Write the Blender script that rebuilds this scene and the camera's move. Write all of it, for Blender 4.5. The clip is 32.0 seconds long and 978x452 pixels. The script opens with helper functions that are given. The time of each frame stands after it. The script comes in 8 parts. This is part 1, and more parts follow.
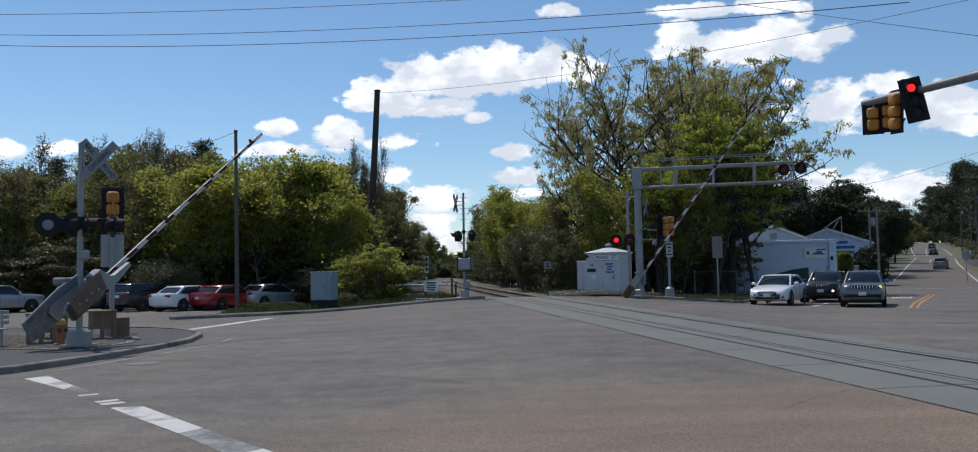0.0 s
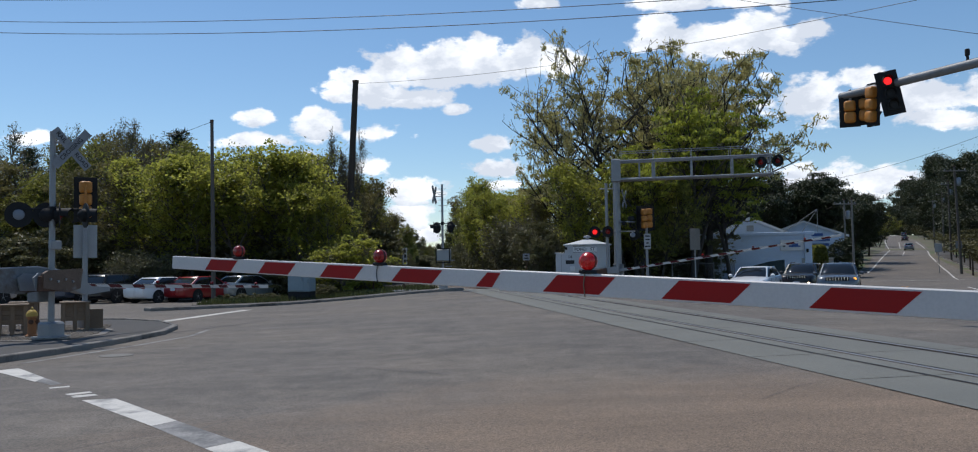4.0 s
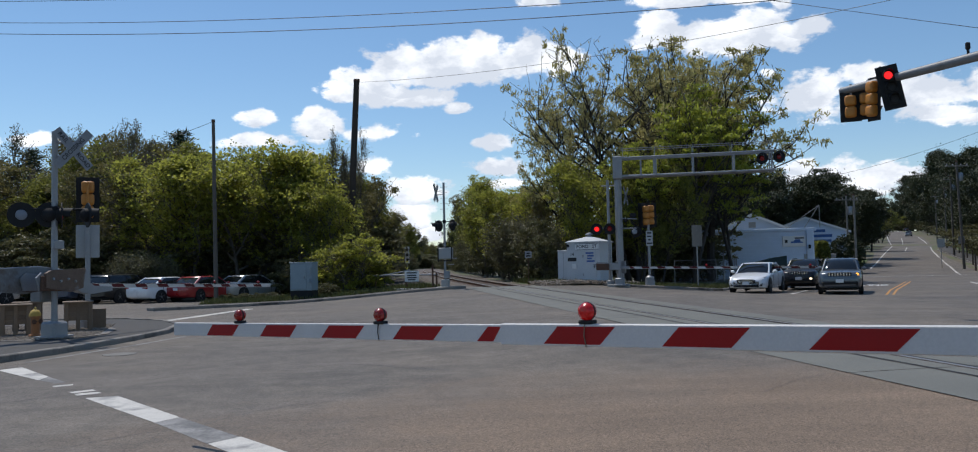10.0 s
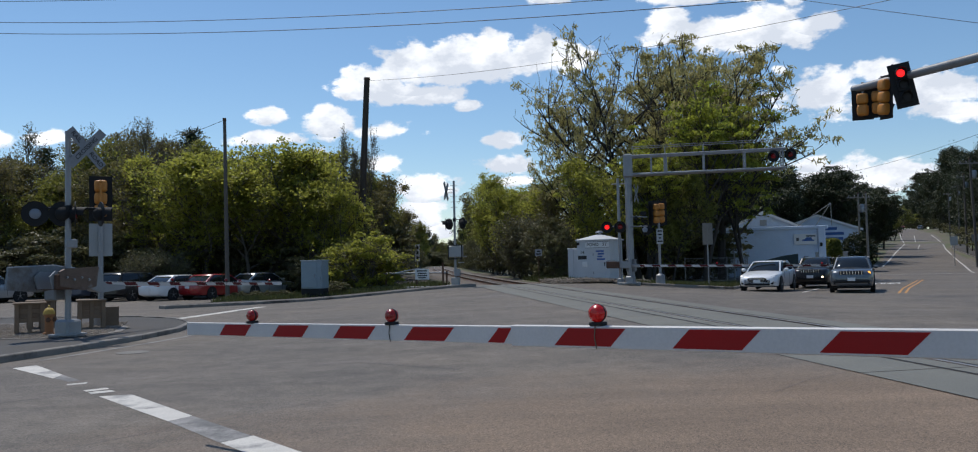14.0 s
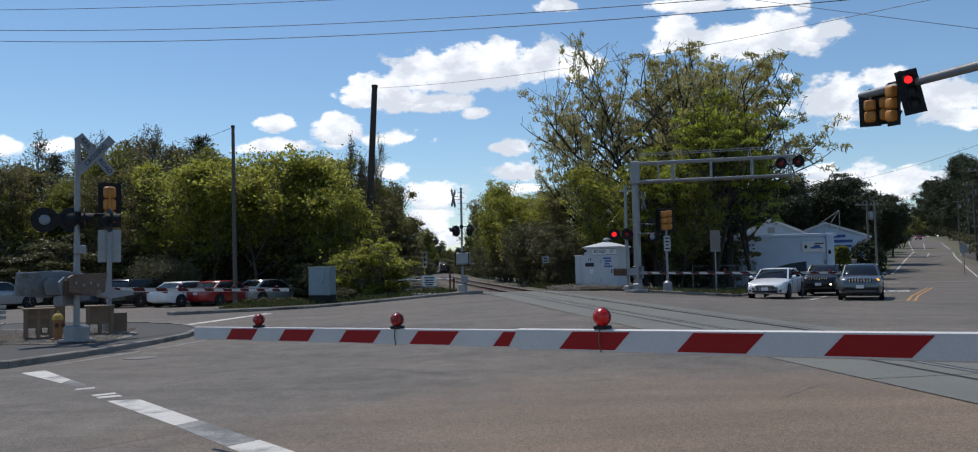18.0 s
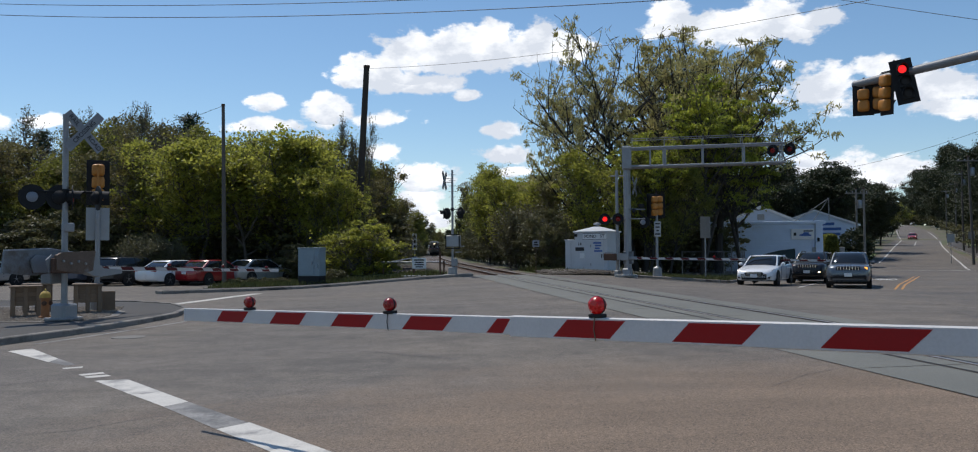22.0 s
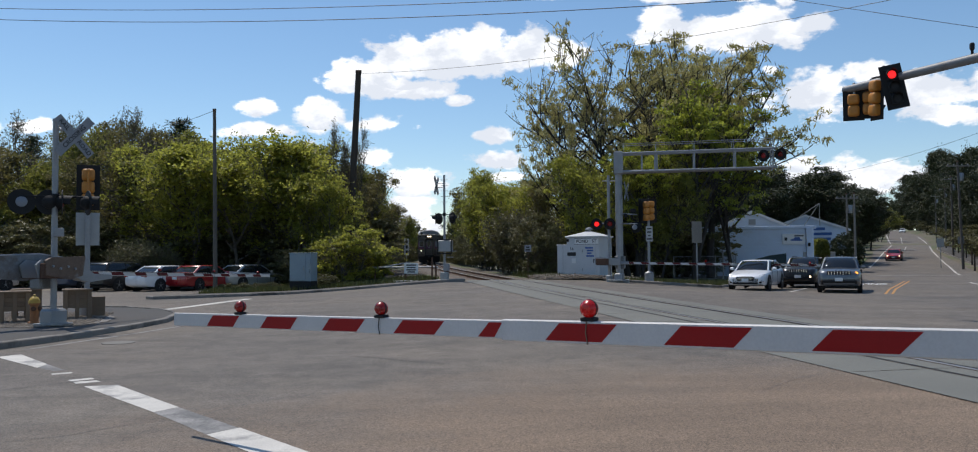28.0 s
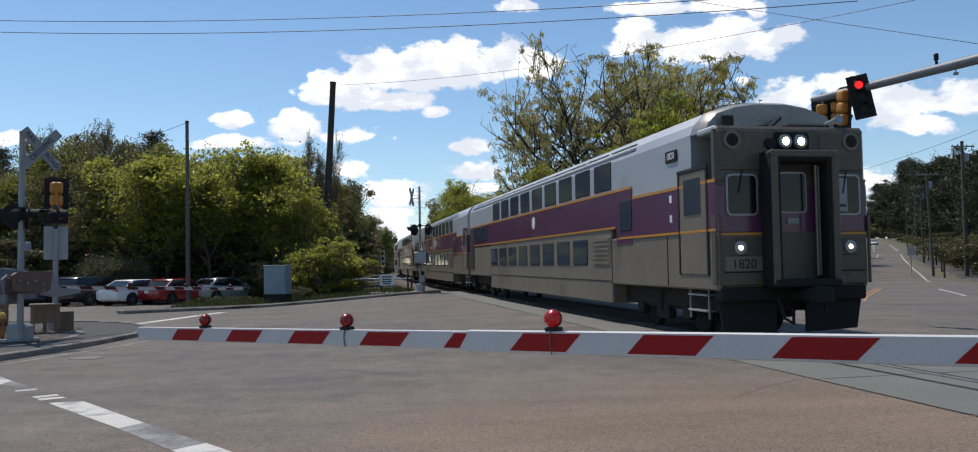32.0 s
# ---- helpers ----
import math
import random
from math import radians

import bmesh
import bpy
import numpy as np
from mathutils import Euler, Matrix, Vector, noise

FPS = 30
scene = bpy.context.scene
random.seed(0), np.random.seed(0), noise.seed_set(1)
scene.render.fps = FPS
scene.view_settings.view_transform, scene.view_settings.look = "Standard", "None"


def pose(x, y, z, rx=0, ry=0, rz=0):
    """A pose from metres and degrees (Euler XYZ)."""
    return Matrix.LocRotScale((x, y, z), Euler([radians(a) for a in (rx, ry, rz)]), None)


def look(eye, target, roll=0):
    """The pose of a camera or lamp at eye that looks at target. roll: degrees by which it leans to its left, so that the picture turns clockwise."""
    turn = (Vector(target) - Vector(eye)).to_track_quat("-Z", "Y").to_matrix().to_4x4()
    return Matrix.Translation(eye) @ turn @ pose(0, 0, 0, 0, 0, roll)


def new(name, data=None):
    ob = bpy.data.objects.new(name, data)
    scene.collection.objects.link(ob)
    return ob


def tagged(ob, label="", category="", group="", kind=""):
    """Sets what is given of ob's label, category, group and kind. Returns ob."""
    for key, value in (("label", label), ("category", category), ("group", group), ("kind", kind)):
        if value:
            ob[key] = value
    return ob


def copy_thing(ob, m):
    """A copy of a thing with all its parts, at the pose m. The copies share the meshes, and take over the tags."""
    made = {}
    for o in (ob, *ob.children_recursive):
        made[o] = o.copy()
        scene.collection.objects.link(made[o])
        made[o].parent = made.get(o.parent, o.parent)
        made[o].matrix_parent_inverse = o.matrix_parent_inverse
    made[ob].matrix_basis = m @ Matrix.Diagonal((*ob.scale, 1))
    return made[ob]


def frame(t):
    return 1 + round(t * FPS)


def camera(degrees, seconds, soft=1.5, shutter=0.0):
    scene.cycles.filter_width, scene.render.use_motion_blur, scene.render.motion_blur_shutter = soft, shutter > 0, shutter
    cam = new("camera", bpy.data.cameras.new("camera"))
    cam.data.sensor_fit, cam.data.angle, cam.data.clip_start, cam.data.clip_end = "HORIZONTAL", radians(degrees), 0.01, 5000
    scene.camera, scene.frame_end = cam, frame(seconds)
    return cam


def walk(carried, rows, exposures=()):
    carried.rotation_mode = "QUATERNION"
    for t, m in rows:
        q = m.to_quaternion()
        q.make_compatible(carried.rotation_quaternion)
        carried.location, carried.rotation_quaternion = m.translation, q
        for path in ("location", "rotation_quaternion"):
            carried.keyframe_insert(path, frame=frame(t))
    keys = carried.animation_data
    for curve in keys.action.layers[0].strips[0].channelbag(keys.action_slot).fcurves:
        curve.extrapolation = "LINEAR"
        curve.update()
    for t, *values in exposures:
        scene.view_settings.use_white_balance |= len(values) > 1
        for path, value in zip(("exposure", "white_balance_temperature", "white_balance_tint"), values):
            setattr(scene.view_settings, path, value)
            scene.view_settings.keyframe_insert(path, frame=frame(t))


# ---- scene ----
cam = camera(61.0, 32.0, 1.1)
PATH = [
    (0, (-0.008, -0.041, 1.706), (-0.067, 1.955, 1.825), -1),
    (0.5, (0.022, -0.144, 1.71), (-0.052, 1.85, 1.841), -1.1),
    (1, (0.041, -0.167, 1.723), (-0.033, 1.828, 1.842), -1.1),
    (1.5, (0.02, -0.127, 1.722), (-0.043, 1.869, 1.82), -1.1),
    (2, (0.045, -0.03, 1.697), (-0.005, 1.967, 1.79), -1.2),
    (2.5, (0.03, -0.01, 1.7), (-0.03, 1.987, 1.791), -1.15),
    (3, (-0.01, 0.02, 1.698), (-0.05, 2.017, 1.783), -1.1),
    (3.5, (-0.01, 0.03, 1.697), (-0.02, 2.028, 1.797), -1),
    (5.5, (-0.03, 0.079, 1.667), (-0.0383, 2.0769, 1.7592), -0.84),
    (6, (-0.003, 0.007, 1.696), (-0.0044, 2.0047, 1.7922), -1.12),
    (6.5, (-0.008, 0.006, 1.655), (-0.0162, 2.0033, 1.7592), -0.73),
    (7, (-0.017, 0.016, 1.69), (-0.024, 2.013, 1.8001), -0.79),
    (7.5, (-0.016, -0.003, 1.673), (-0.0146, 1.9941, 1.7813), -0.56),
    (8, (-0.024, -0.01, 1.676), (-0.0362, 1.9877, 1.7707), -0.94),
    (8.5, (-0.033, -0.022, 1.687), (-0.0458, 1.9752, 1.7931), -1.2),
    (9, (0.0, -0.004, 1.662), (-0.0007, 1.9933, 1.7656), -1.07),
    (9.5, (-0.001, -0.01, 1.689), (-0.0333, 1.9877, 1.7791), -1.11),
    (10, (0.003, 0.022, 1.652), (-0.0103, 2.0197, 1.7474), -1.3),
    (10.5, (-0.009, 0.044, 1.68), (-0.0328, 2.0426, 1.7499), -1.33),
    (11, (-0.023, 0.024, 1.658), (-0.0385, 2.0225, 1.7335), -1.1),
    (11.5, (-0.003, 0.008, 1.674), (-0.0198, 2.0048, 1.786), -1.42),
    (12, (0.023, 0.01, 1.668), (-0.0213, 2.0076, 1.7556), -1.23),
    (12.5, (-0.021, -0.022, 1.666), (-0.0323, 1.9753, 1.77), -0.86),
    (13, (-0.014, -0.001, 1.686), (-0.0726, 1.9962, 1.7742), -1.62),
    (13.5, (-0.011, -0.015, 1.656), (-0.0559, 1.9824, 1.7483), -1.17),
    (14, (-0.001, -0.006, 1.68), (-0.0387, 1.9916, 1.7701), -1.28),
    (14.5, (0.007, -0.026, 1.661), (-0.0295, 1.9711, 1.7613), -1.61),
    (16.5, (-0.012, -0.007, 1.682), (-0.0614, 1.991, 1.757), -1.47),
    (17, (-0.02, -0.011, 1.655), (-0.0709, 1.9863, 1.7447), -1.12),
    (17.5, (-0.005, -0.01, 1.683), (-0.0684, 1.9868, 1.7769), -1.3),
    (18, (0.016, -0.026, 1.655), (-0.0392, 1.9703, 1.7633), -1.2),
    (18.5, (0.006, -0.036, 1.68), (-0.0606, 1.9602, 1.7831), -1.3),
    (19, (-0.005, -0.03, 1.663), (-0.0642, 1.9673, 1.7487), -0.96),
    (19.5, (-0.006, -0.002, 1.664), (-0.0595, 1.9953, 1.7535), -0.85),
    (20, (-0.001, 0.004, 1.671), (-0.0475, 2.0022, 1.741), -0.79),
    (20.5, (0.0, 0.018, 1.656), (-0.0538, 2.0162, 1.7229), -0.75),
    (21, (-0.023, 0.013, 1.683), (-0.079, 2.0111, 1.7505), -0.43),
    (21.5, (-0.026, 0.031, 1.651), (-0.057, 2.0296, 1.7194), -0.06),
    (22, (-0.02, 0.025, 1.68), (-0.052, 2.0236, 1.7463), -0.41),
    (22.5, (-0.012, 0.008, 1.659), (-0.0395, 2.0057, 1.7504), -0.32),
    (23, (0.002, -0.01, 1.674), (-0.0334, 1.9871, 1.7753), -0.31),
    (23.5, (0.0, -0.051, 1.674), (-0.042, 1.9457, 1.7807), -0.79),
    (24, (-0.018, -0.034, 1.662), (-0.0792, 1.9631, 1.7512), -0.66),
    (24.5, (-0.005, -0.106, 1.682), (-0.0662, 1.8919, 1.7485), -0.82),
    (26.5, (-0.031, 0.005, 1.672), (-0.0758, 2.0033, 1.7415), -0.66),
    (27, (-0.018, 0.006, 1.661), (-0.0552, 2.0046, 1.7248), -0.6),
    (27.5, (-0.02, 0.014, 1.662), (-0.0371, 2.0124, 1.7406), -0.26),
    (28, (-0.018, 0.035, 1.669), (-0.0307, 2.0334, 1.7477), -0.46),
    (28.5, (-0.012, 0.045, 1.648), (-0.0173, 2.0437, 1.7208), -0.25),
    (29, (-0.001, 0.041, 1.671), (-0.0008, 2.0396, 1.7451), -0.44),
    (29.5, (0.003, 0.034, 1.65), (0.0214, 2.0327, 1.7209), -0.13),
    (30, (0.002, 0.041, 1.667), (0.0119, 2.0392, 1.7508), -0.55),
    (30.5, (0.014, 0.05, 1.661), (0.025, 2.0479, 1.7512), -0.79),
    (31, (0.017, 0.06, 1.664), (0.0386, 2.0581, 1.748), -0.58),
    (31.5, (0.042, 0.062, 1.673), (0.081, 2.0591, 1.7728), -0.92),
    (32, (0.069, 0.049, 1.663), (0.1115, 2.0458, 1.7676), -0.93),
]
EXPOSURES = [(0.0, 0.0, 6250, 10), (19.0, 0.0, 6350, 10), (26.0, 0.08, 6450, 10), (30.0, 0.16, 6500, 11), (32.0, 0.16, 6500, 11)]
walk(cam, [(t, look(eye, target, roll)) for t, eye, target, roll in PATH], EXPOSURES)

# ---- the shape of the ground and of the railway line ----
def track_x(y):
    z = min(y, 130.0)
    u = z / 50
    return 8.744 - 9.109 * u + 0.072 * u * u + 0.225 * u**3 + (y - z) * -0.08354 - 0.0015 * max(0.0, y - 335.0) ** 2


def track_dx(y):
    u = min(y, 130.0) / 50
    return (-9.109 + 0.144 * u + 0.675 * u * u) / 50 - 0.003 * max(0.0, y - 335.0)


def rail_z(y):
    return 0.141 + 0.401 * min(max(y, -10.0), 120.0) / 50


def smooth(a, b, x):
    t = min(max((x - a) / (b - a), 0.0), 1.0)
    return t * t * (3 - 2 * t)


HILL = ((75, 0), (99, 0.73), (140, 2.3), (189, 4.1), (250, 7.2), (323, 11.4), (400, 13.5), (520, 14.0))


def hill(y):
    for (a, p), (b, q) in zip(HILL, HILL[1:]):
        if y <= b:
            return p + (q - p) * max(0.0, (y - a) / (b - a))
    return 14.0


def ground_z(x, y):
    """The height of the ground: the crossing's hump and the hill up which the road climbs."""
    d = abs(x - track_x(y)) * 0.98
    bed = 0.17 * smooth(46.0, 48.0, y) * (1 - smooth(2.2, 5.0, d))
    return (rail_z(y) - 0.02) * (1 - smooth(1.6, 13, d)) - bed + hill(y) * smooth(0.2, 0.33, x / max(y, 1.0))


# ---- mesh helpers ----
class Build:
    """Collects faces for one mesh."""

    def __init__(self):
        self.v, self.f = [], []

    def add(self, verts, faces, m=None):
        n = len(self.v)
        self.v += [tuple(m @ Vector(p)) for p in verts] if m is not None else [tuple(p) for p in verts]
        self.f += [tuple(i + n for i in f) for f in faces]
        return self

    def box(self, x, y, z, sx, sy, sz, c=0.0, m=None):
        """A box with its centre and sizes, its edges cut by c."""
        hx, hy, hz = sx / 2, sy / 2, sz / 2
        c = min(c, hx * 0.9, hy * 0.9, hz * 0.9)
        if c <= 0:
            vs = [(x + a * hx, y + b * hy, z + d * hz) for a in (-1, 1) for b in (-1, 1) for d in (-1, 1)]
            return self.add(vs, [(0, 1, 3, 2), (4, 6, 7, 5), (0, 4, 5, 1), (2, 3, 7, 6), (0, 2, 6, 4), (1, 5, 7, 3)], m)
        vs, at = [], {}
        for a in (-1, 1):
            for b in (-1, 1):
                for d in (-1, 1):
                    for k in range(3):
                        at[a, b, d, k] = len(vs)
                        o = [hx - c, hy - c, hz - c]
                        o[k] = (hx, hy, hz)[k]
                        vs.append((x + a * o[0], y + b * o[1], z + d * o[2]))
        fs = []
        for s in (-1, 1):
            r = ((-1, -1), (1, -1), (1, 1), (-1, 1))
            fs.append(tuple(at[s, p, q, 0] for p, q in r))
            fs.append(tuple(at[p, s, q, 1] for p, q in r))
            fs.append(tuple(at[p, q, s, 2] for p, q in r))
            for t in (-1, 1):
                fs.append((at[s, t, -1, 0], at[s, t, 1, 0], at[s, t, 1, 1], at[s, t, -1, 1]))
                fs.append((at[s, -1, t, 0], at[s, 1, t, 0], at[s, 1, t, 2], at[s, -1, t, 2]))
                fs.append((at[-1, s, t, 1], at[1, s, t, 1], at[1, s, t, 2], at[-1, s, t, 2]))
                for w in (-1, 1):
                    fs.append((at[s, t, w, 0], at[s, t, w, 1], at[s, t, w, 2]))
        return self.add(vs, fs, m)

    def tube(self, pts, radii, n=8, cap=True):
        """A round tube through the points."""
        pts = [Vector(p) for p in pts]
        if not hasattr(radii, "__len__"):
            radii = [radii] * len(pts)
        base, side = len(self.v), None
        for i, p in enumerate(pts):
            way = (pts[min(i + 1, len(pts) - 1)] - pts[max(i - 1, 0)]).normalized()
            if side is None:
                side = way.cross(Vector((0, 0, 1)) if abs(way.z) < 0.9 else Vector((1, 0, 0))).normalized()
            side = (side - way * side.dot(way)).normalized()
            up = way.cross(side)
            for k in range(n):
                a = 2 * math.pi * k / n
                self.v.append(tuple(p + radii[i] * (math.cos(a) * side + math.sin(a) * up)))
        for i in range(len(pts) - 1):
            for k in range(n):
                a, b = base + i * n + k, base + i * n + (k + 1) % n
                self.f.append((a, b, b + n, a + n))
        if cap:
            self.f.append(tuple(range(base + n - 1, base - 1, -1)))
            self.f.append(tuple(range(base + (len(pts) - 1) * n, base + len(pts) * n)))
        return self

    def rod(self, p, q, r, r2=None, n=10):
        return self.tube([p, q], [r, r if r2 is None else r2], n)

    def turned(self, profile, m=None, n=16):
        """A body turned round z from rows of (radius, height)."""
        vs, fs = [], []
        for r, z in profile:
            vs += [(r * math.cos(2 * math.pi * k / n), r * math.sin(2 * math.pi * k / n), z) for k in range(n)]
        for i in range(len(profile) - 1):
            fs += [(i * n + k, i * n + (k + 1) % n, (i + 1) * n + (k + 1) % n, (i + 1) * n + k) for k in range(n)]
        fs += [tuple(range(n - 1, -1, -1)), tuple(range((len(profile) - 1) * n, len(profile) * n))]
        return self.add(vs, fs, m)

    def slab(self, outline, low, high, m=None):
        """A prism over a flat outline of (x, y)."""
        n = len(outline)
        vs = [(x, y, low) for x, y in outline] + [(x, y, high) for x, y in outline]
        fs = [tuple(range(n - 1, -1, -1)), tuple(range(n, 2 * n))] + [(i, (i + 1) % n, n + (i + 1) % n, n + i) for i in range(n)]
        return self.add(vs, fs, m)

    def loft(self, rings, m=None, closed=True):
        """Skin over rings of equal length."""
        n = len(rings[0])
        vs = [p for r in rings for p in r]
        fs = [(i * n + k, i * n + (k + 1) % n, (i + 1) * n + (k + 1) % n, (i + 1) * n + k) for i in range(len(rings) - 1) for k in range(n if closed else n - 1)]
        if closed:
            fs += [tuple(range(n - 1, -1, -1)), tuple(range((len(rings) - 1) * n, len(rings) * n))]
        return self.add(vs, fs, m)

    def mesh(self, name, material, smooth_angle=0.6):
        me = bpy.data.meshes.new(name)
        me.from_pydata(self.v, [], self.f)
        bm = bmesh.new()
        bm.from_mesh(me)
        bmesh.ops.recalc_face_normals(bm, faces=bm.faces)
        bm.to_mesh(me)
        bm.free()
        me.materials.append(material)
        if smooth_angle:
            me.shade_smooth()
            me.set_sharp_from_angle(angle=smooth_angle)
        return me


def thing(name, label, category, m=None, group="", kind=""):
    """An Empty at the base of a thing."""
    ob = tagged(new(name), label, category, group, kind)
    ob.empty_display_size = 0.2
    ob.matrix_basis = m if m is not None else Matrix()
    return ob


def part(name, build, material, parent, label="", m=None, angle=0.6):
    ob = new(name, build.mesh(name, material, angle))
    ob.parent = parent
    if m is not None:
        ob.matrix_basis = m
    return tagged(ob, label)


def solid(name, build, material, label="", category="", group="", kind="", m=None, angle=0.6):
    ob = new(name, build.mesh(name, material, angle))
    if m is not None:
        ob.matrix_basis = m
    return tagged(ob, label, category, group, kind)


def lettering(name, text, size, material, parent, m, label=""):
    """Raised letters as a mesh."""
    cu = bpy.data.curves.new(name, "FONT")
    cu.body, cu.size, cu.extrude, cu.align_x, cu.align_y, cu.resolution_u, cu.offset = text, size, 0.002, "CENTER", "CENTER", 3, 0.012 * size
    ob = bpy.data.objects.new(name, cu)
    me = bpy.data.meshes.new_from_object(ob)
    bpy.data.objects.remove(ob)
    bpy.data.curves.remove(cu)
    me.materials.append(material)
    ob = new(name, me)
    ob.parent, ob.matrix_basis = parent, m
    return tagged(ob, label)


def boxes(name, rows, material, parent, label=""):
    """Like parts, one box each."""
    for row in rows:
        part(name, Build().box(*row), material, parent, label)


def at(x, y, dz=0.0, rz=0.0):
    return pose(x, y, ground_z(x, y) + dz, 0, 0, rz)

# ---- world and sun ----
SUN_AZIMUTH, SUN_HEIGHT = radians(-38), radians(63)
world = bpy.data.worlds.new("sky")
scene.world = world
world.use_nodes = True
W = world.node_tree
W.nodes.clear()


def wnode(kind):
    return W.nodes.new(kind)


def wmix():
    n = wnode("ShaderNodeMix")
    n.data_type = "RGBA"
    return n


def wrange(low, top, soft=True):
    n = wnode("ShaderNodeMapRange")
    n.interpolation_type = "SMOOTHSTEP" if soft else "LINEAR"
    n.inputs["From Min"].default_value, n.inputs["From Max"].default_value = low, top
    return n


def wmath(op, a, b=None, c=None, clamp=False):
    n = wnode("ShaderNodeMath")
    n.operation, n.use_clamp = op, clamp
    for i, v in enumerate((a, b, c)):
        if v is None:
            continue
        if isinstance(v, (int, float)):
            n.inputs[i].default_value = v
        else:
            W.links.new(v, n.inputs[i])
    return n.outputs[0]


sky = wnode("ShaderNodeTexSky")
sky.sky_type, sky.sun_disc, sky.sun_elevation, sky.sun_rotation = "NISHITA", False, SUN_HEIGHT, SUN_AZIMUTH
sky.air_density, sky.dust_density, sky.ozone_density = 1.0, 0.1, 3.0
coord = wnode("ShaderNodeTexCoord")
split = wnode("ShaderNodeSeparateXYZ")
W.links.new(coord.outputs["Generated"], split.inputs[0])
ahead = wmath("MAXIMUM", split.outputs[1], 0.02)
east, high = wmath("DIVIDE", split.outputs[0], ahead), wmath("DIVIDE", split.outputs[2], ahead)


def wnoise(scale, detail, rough, offset=0.0):
    m = wnode("ShaderNodeMapping")
    m.inputs["Scale"].default_value = (1, 1, 1.7)
    m.inputs["Location"].default_value = (offset, 0, 0)
    W.links.new(coord.outputs["Generated"], m.inputs[0])
    n = wnode("ShaderNodeTexNoise")
    n.inputs["Scale"].default_value, n.inputs["Detail"].default_value, n.inputs["Roughness"].default_value = scale, detail, rough
    W.links.new(m.outputs[0], n.inputs["Vector"])
    return n.outputs["Fac"]


# fair-weather clouds: bearing, height, half-width, half-height (tangents)
CLOUDS = (
    (-0.155, 0.223, 0.053, 0.024), (-0.109, 0.243, 0.045, 0.033), (-0.064, 0.246, 0.045, 0.030), (-0.014, 0.251, 0.045, 0.030), (0.039, 0.253, 0.050, 0.027),
    (0.084, 0.253, 0.027, 0.021), (-0.109, 0.207, 0.056, 0.015), (-0.041, 0.191, 0.017, 0.008), (-0.179, 0.214, 0.030, 0.015), (0.209, 0.281, 0.036, 0.023),
    (0.278, 0.271, 0.053, 0.025), (0.339, 0.278, 0.053, 0.030), (0.385, 0.283, 0.032, 0.015), (0.233, 0.318, 0.053, 0.010), (0.321, 0.323, 0.053, 0.012),
    (0.355, 0.316, 0.015, 0.014), (0.391, 0.198, 0.060, 0.029), (0.456, 0.220, 0.036, 0.023), (0.527, 0.196, 0.083, 0.027), (0.619, 0.200, 0.068, 0.026),
    (0.338, 0.224, 0.014, 0.008), (0.542, 0.174, 0.060, 0.014), (0.412, 0.099, 0.064, 0.020), (0.487, 0.101, 0.044, 0.019), (0.371, 0.112, 0.027, 0.010),
    (0.449, 0.083, 0.060, 0.014), (-0.282, 0.187, 0.023, 0.011), (-0.290, 0.158, 0.042, 0.009), (-0.209, 0.179, 0.033, 0.019), (-0.139, 0.164, 0.036, 0.011),
    (-0.224, 0.134, 0.020, 0.009), (-0.146, 0.122, 0.027, 0.014), (-0.097, 0.094, 0.038, 0.017), (-0.101, 0.062, 0.032, 0.015), (-0.089, 0.042, 0.030, 0.011),
    (-0.003, 0.150, 0.023, 0.011), (0.001, 0.121, 0.038, 0.011), (0.012, 0.098, 0.021, 0.006), (0.066, 0.323, 0.026, 0.009), (-0.563, 0.163, 0.033, 0.011),
    (-0.631, 0.167, 0.045, 0.014),
)
shape = base = None
for bearing, height, wide, tall in CLOUDS:
    du = wmath("DIVIDE", wmath("SUBTRACT", east, bearing), wide * 1.04)
    dv = wmath("DIVIDE", wmath("SUBTRACT", high, height), tall * 1.04)
    far = wmath("SQRT", wmath("MULTIPLY_ADD", du, du, wmath("MULTIPLY", dv, dv)))
    shape = far if shape is None else wmath("MINIMUM", shape, far)
    # the undersides: the part of each puff below its middle
    under = wmath("SUBTRACT", wmath("MULTIPLY", dv, -1.0), wmath("MULTIPLY", far, 0.35))
    under = wmath("MULTIPLY", under, wmath("LESS_THAN", far, 1.1))
    base = under if base is None else wmath("MAXIMUM", base, under)
fine = wnoise(26.0, 8.0, 0.60)
coarse = wnoise(9.0, 3.0, 0.5, 2.0)
body = wmath("ADD", wmath("SUBTRACT", 1.0, wmath("MINIMUM", shape, 2.0)), wmath("ADD", wmath("MULTIPLY", wmath("SUBTRACT", fine, 0.5), 2.3), wmath("MULTIPLY", wmath("SUBTRACT", coarse, 0.5), 0.9)))
front = wrange(-0.06, 0.30)
W.links.new(body, front.inputs["Value"])
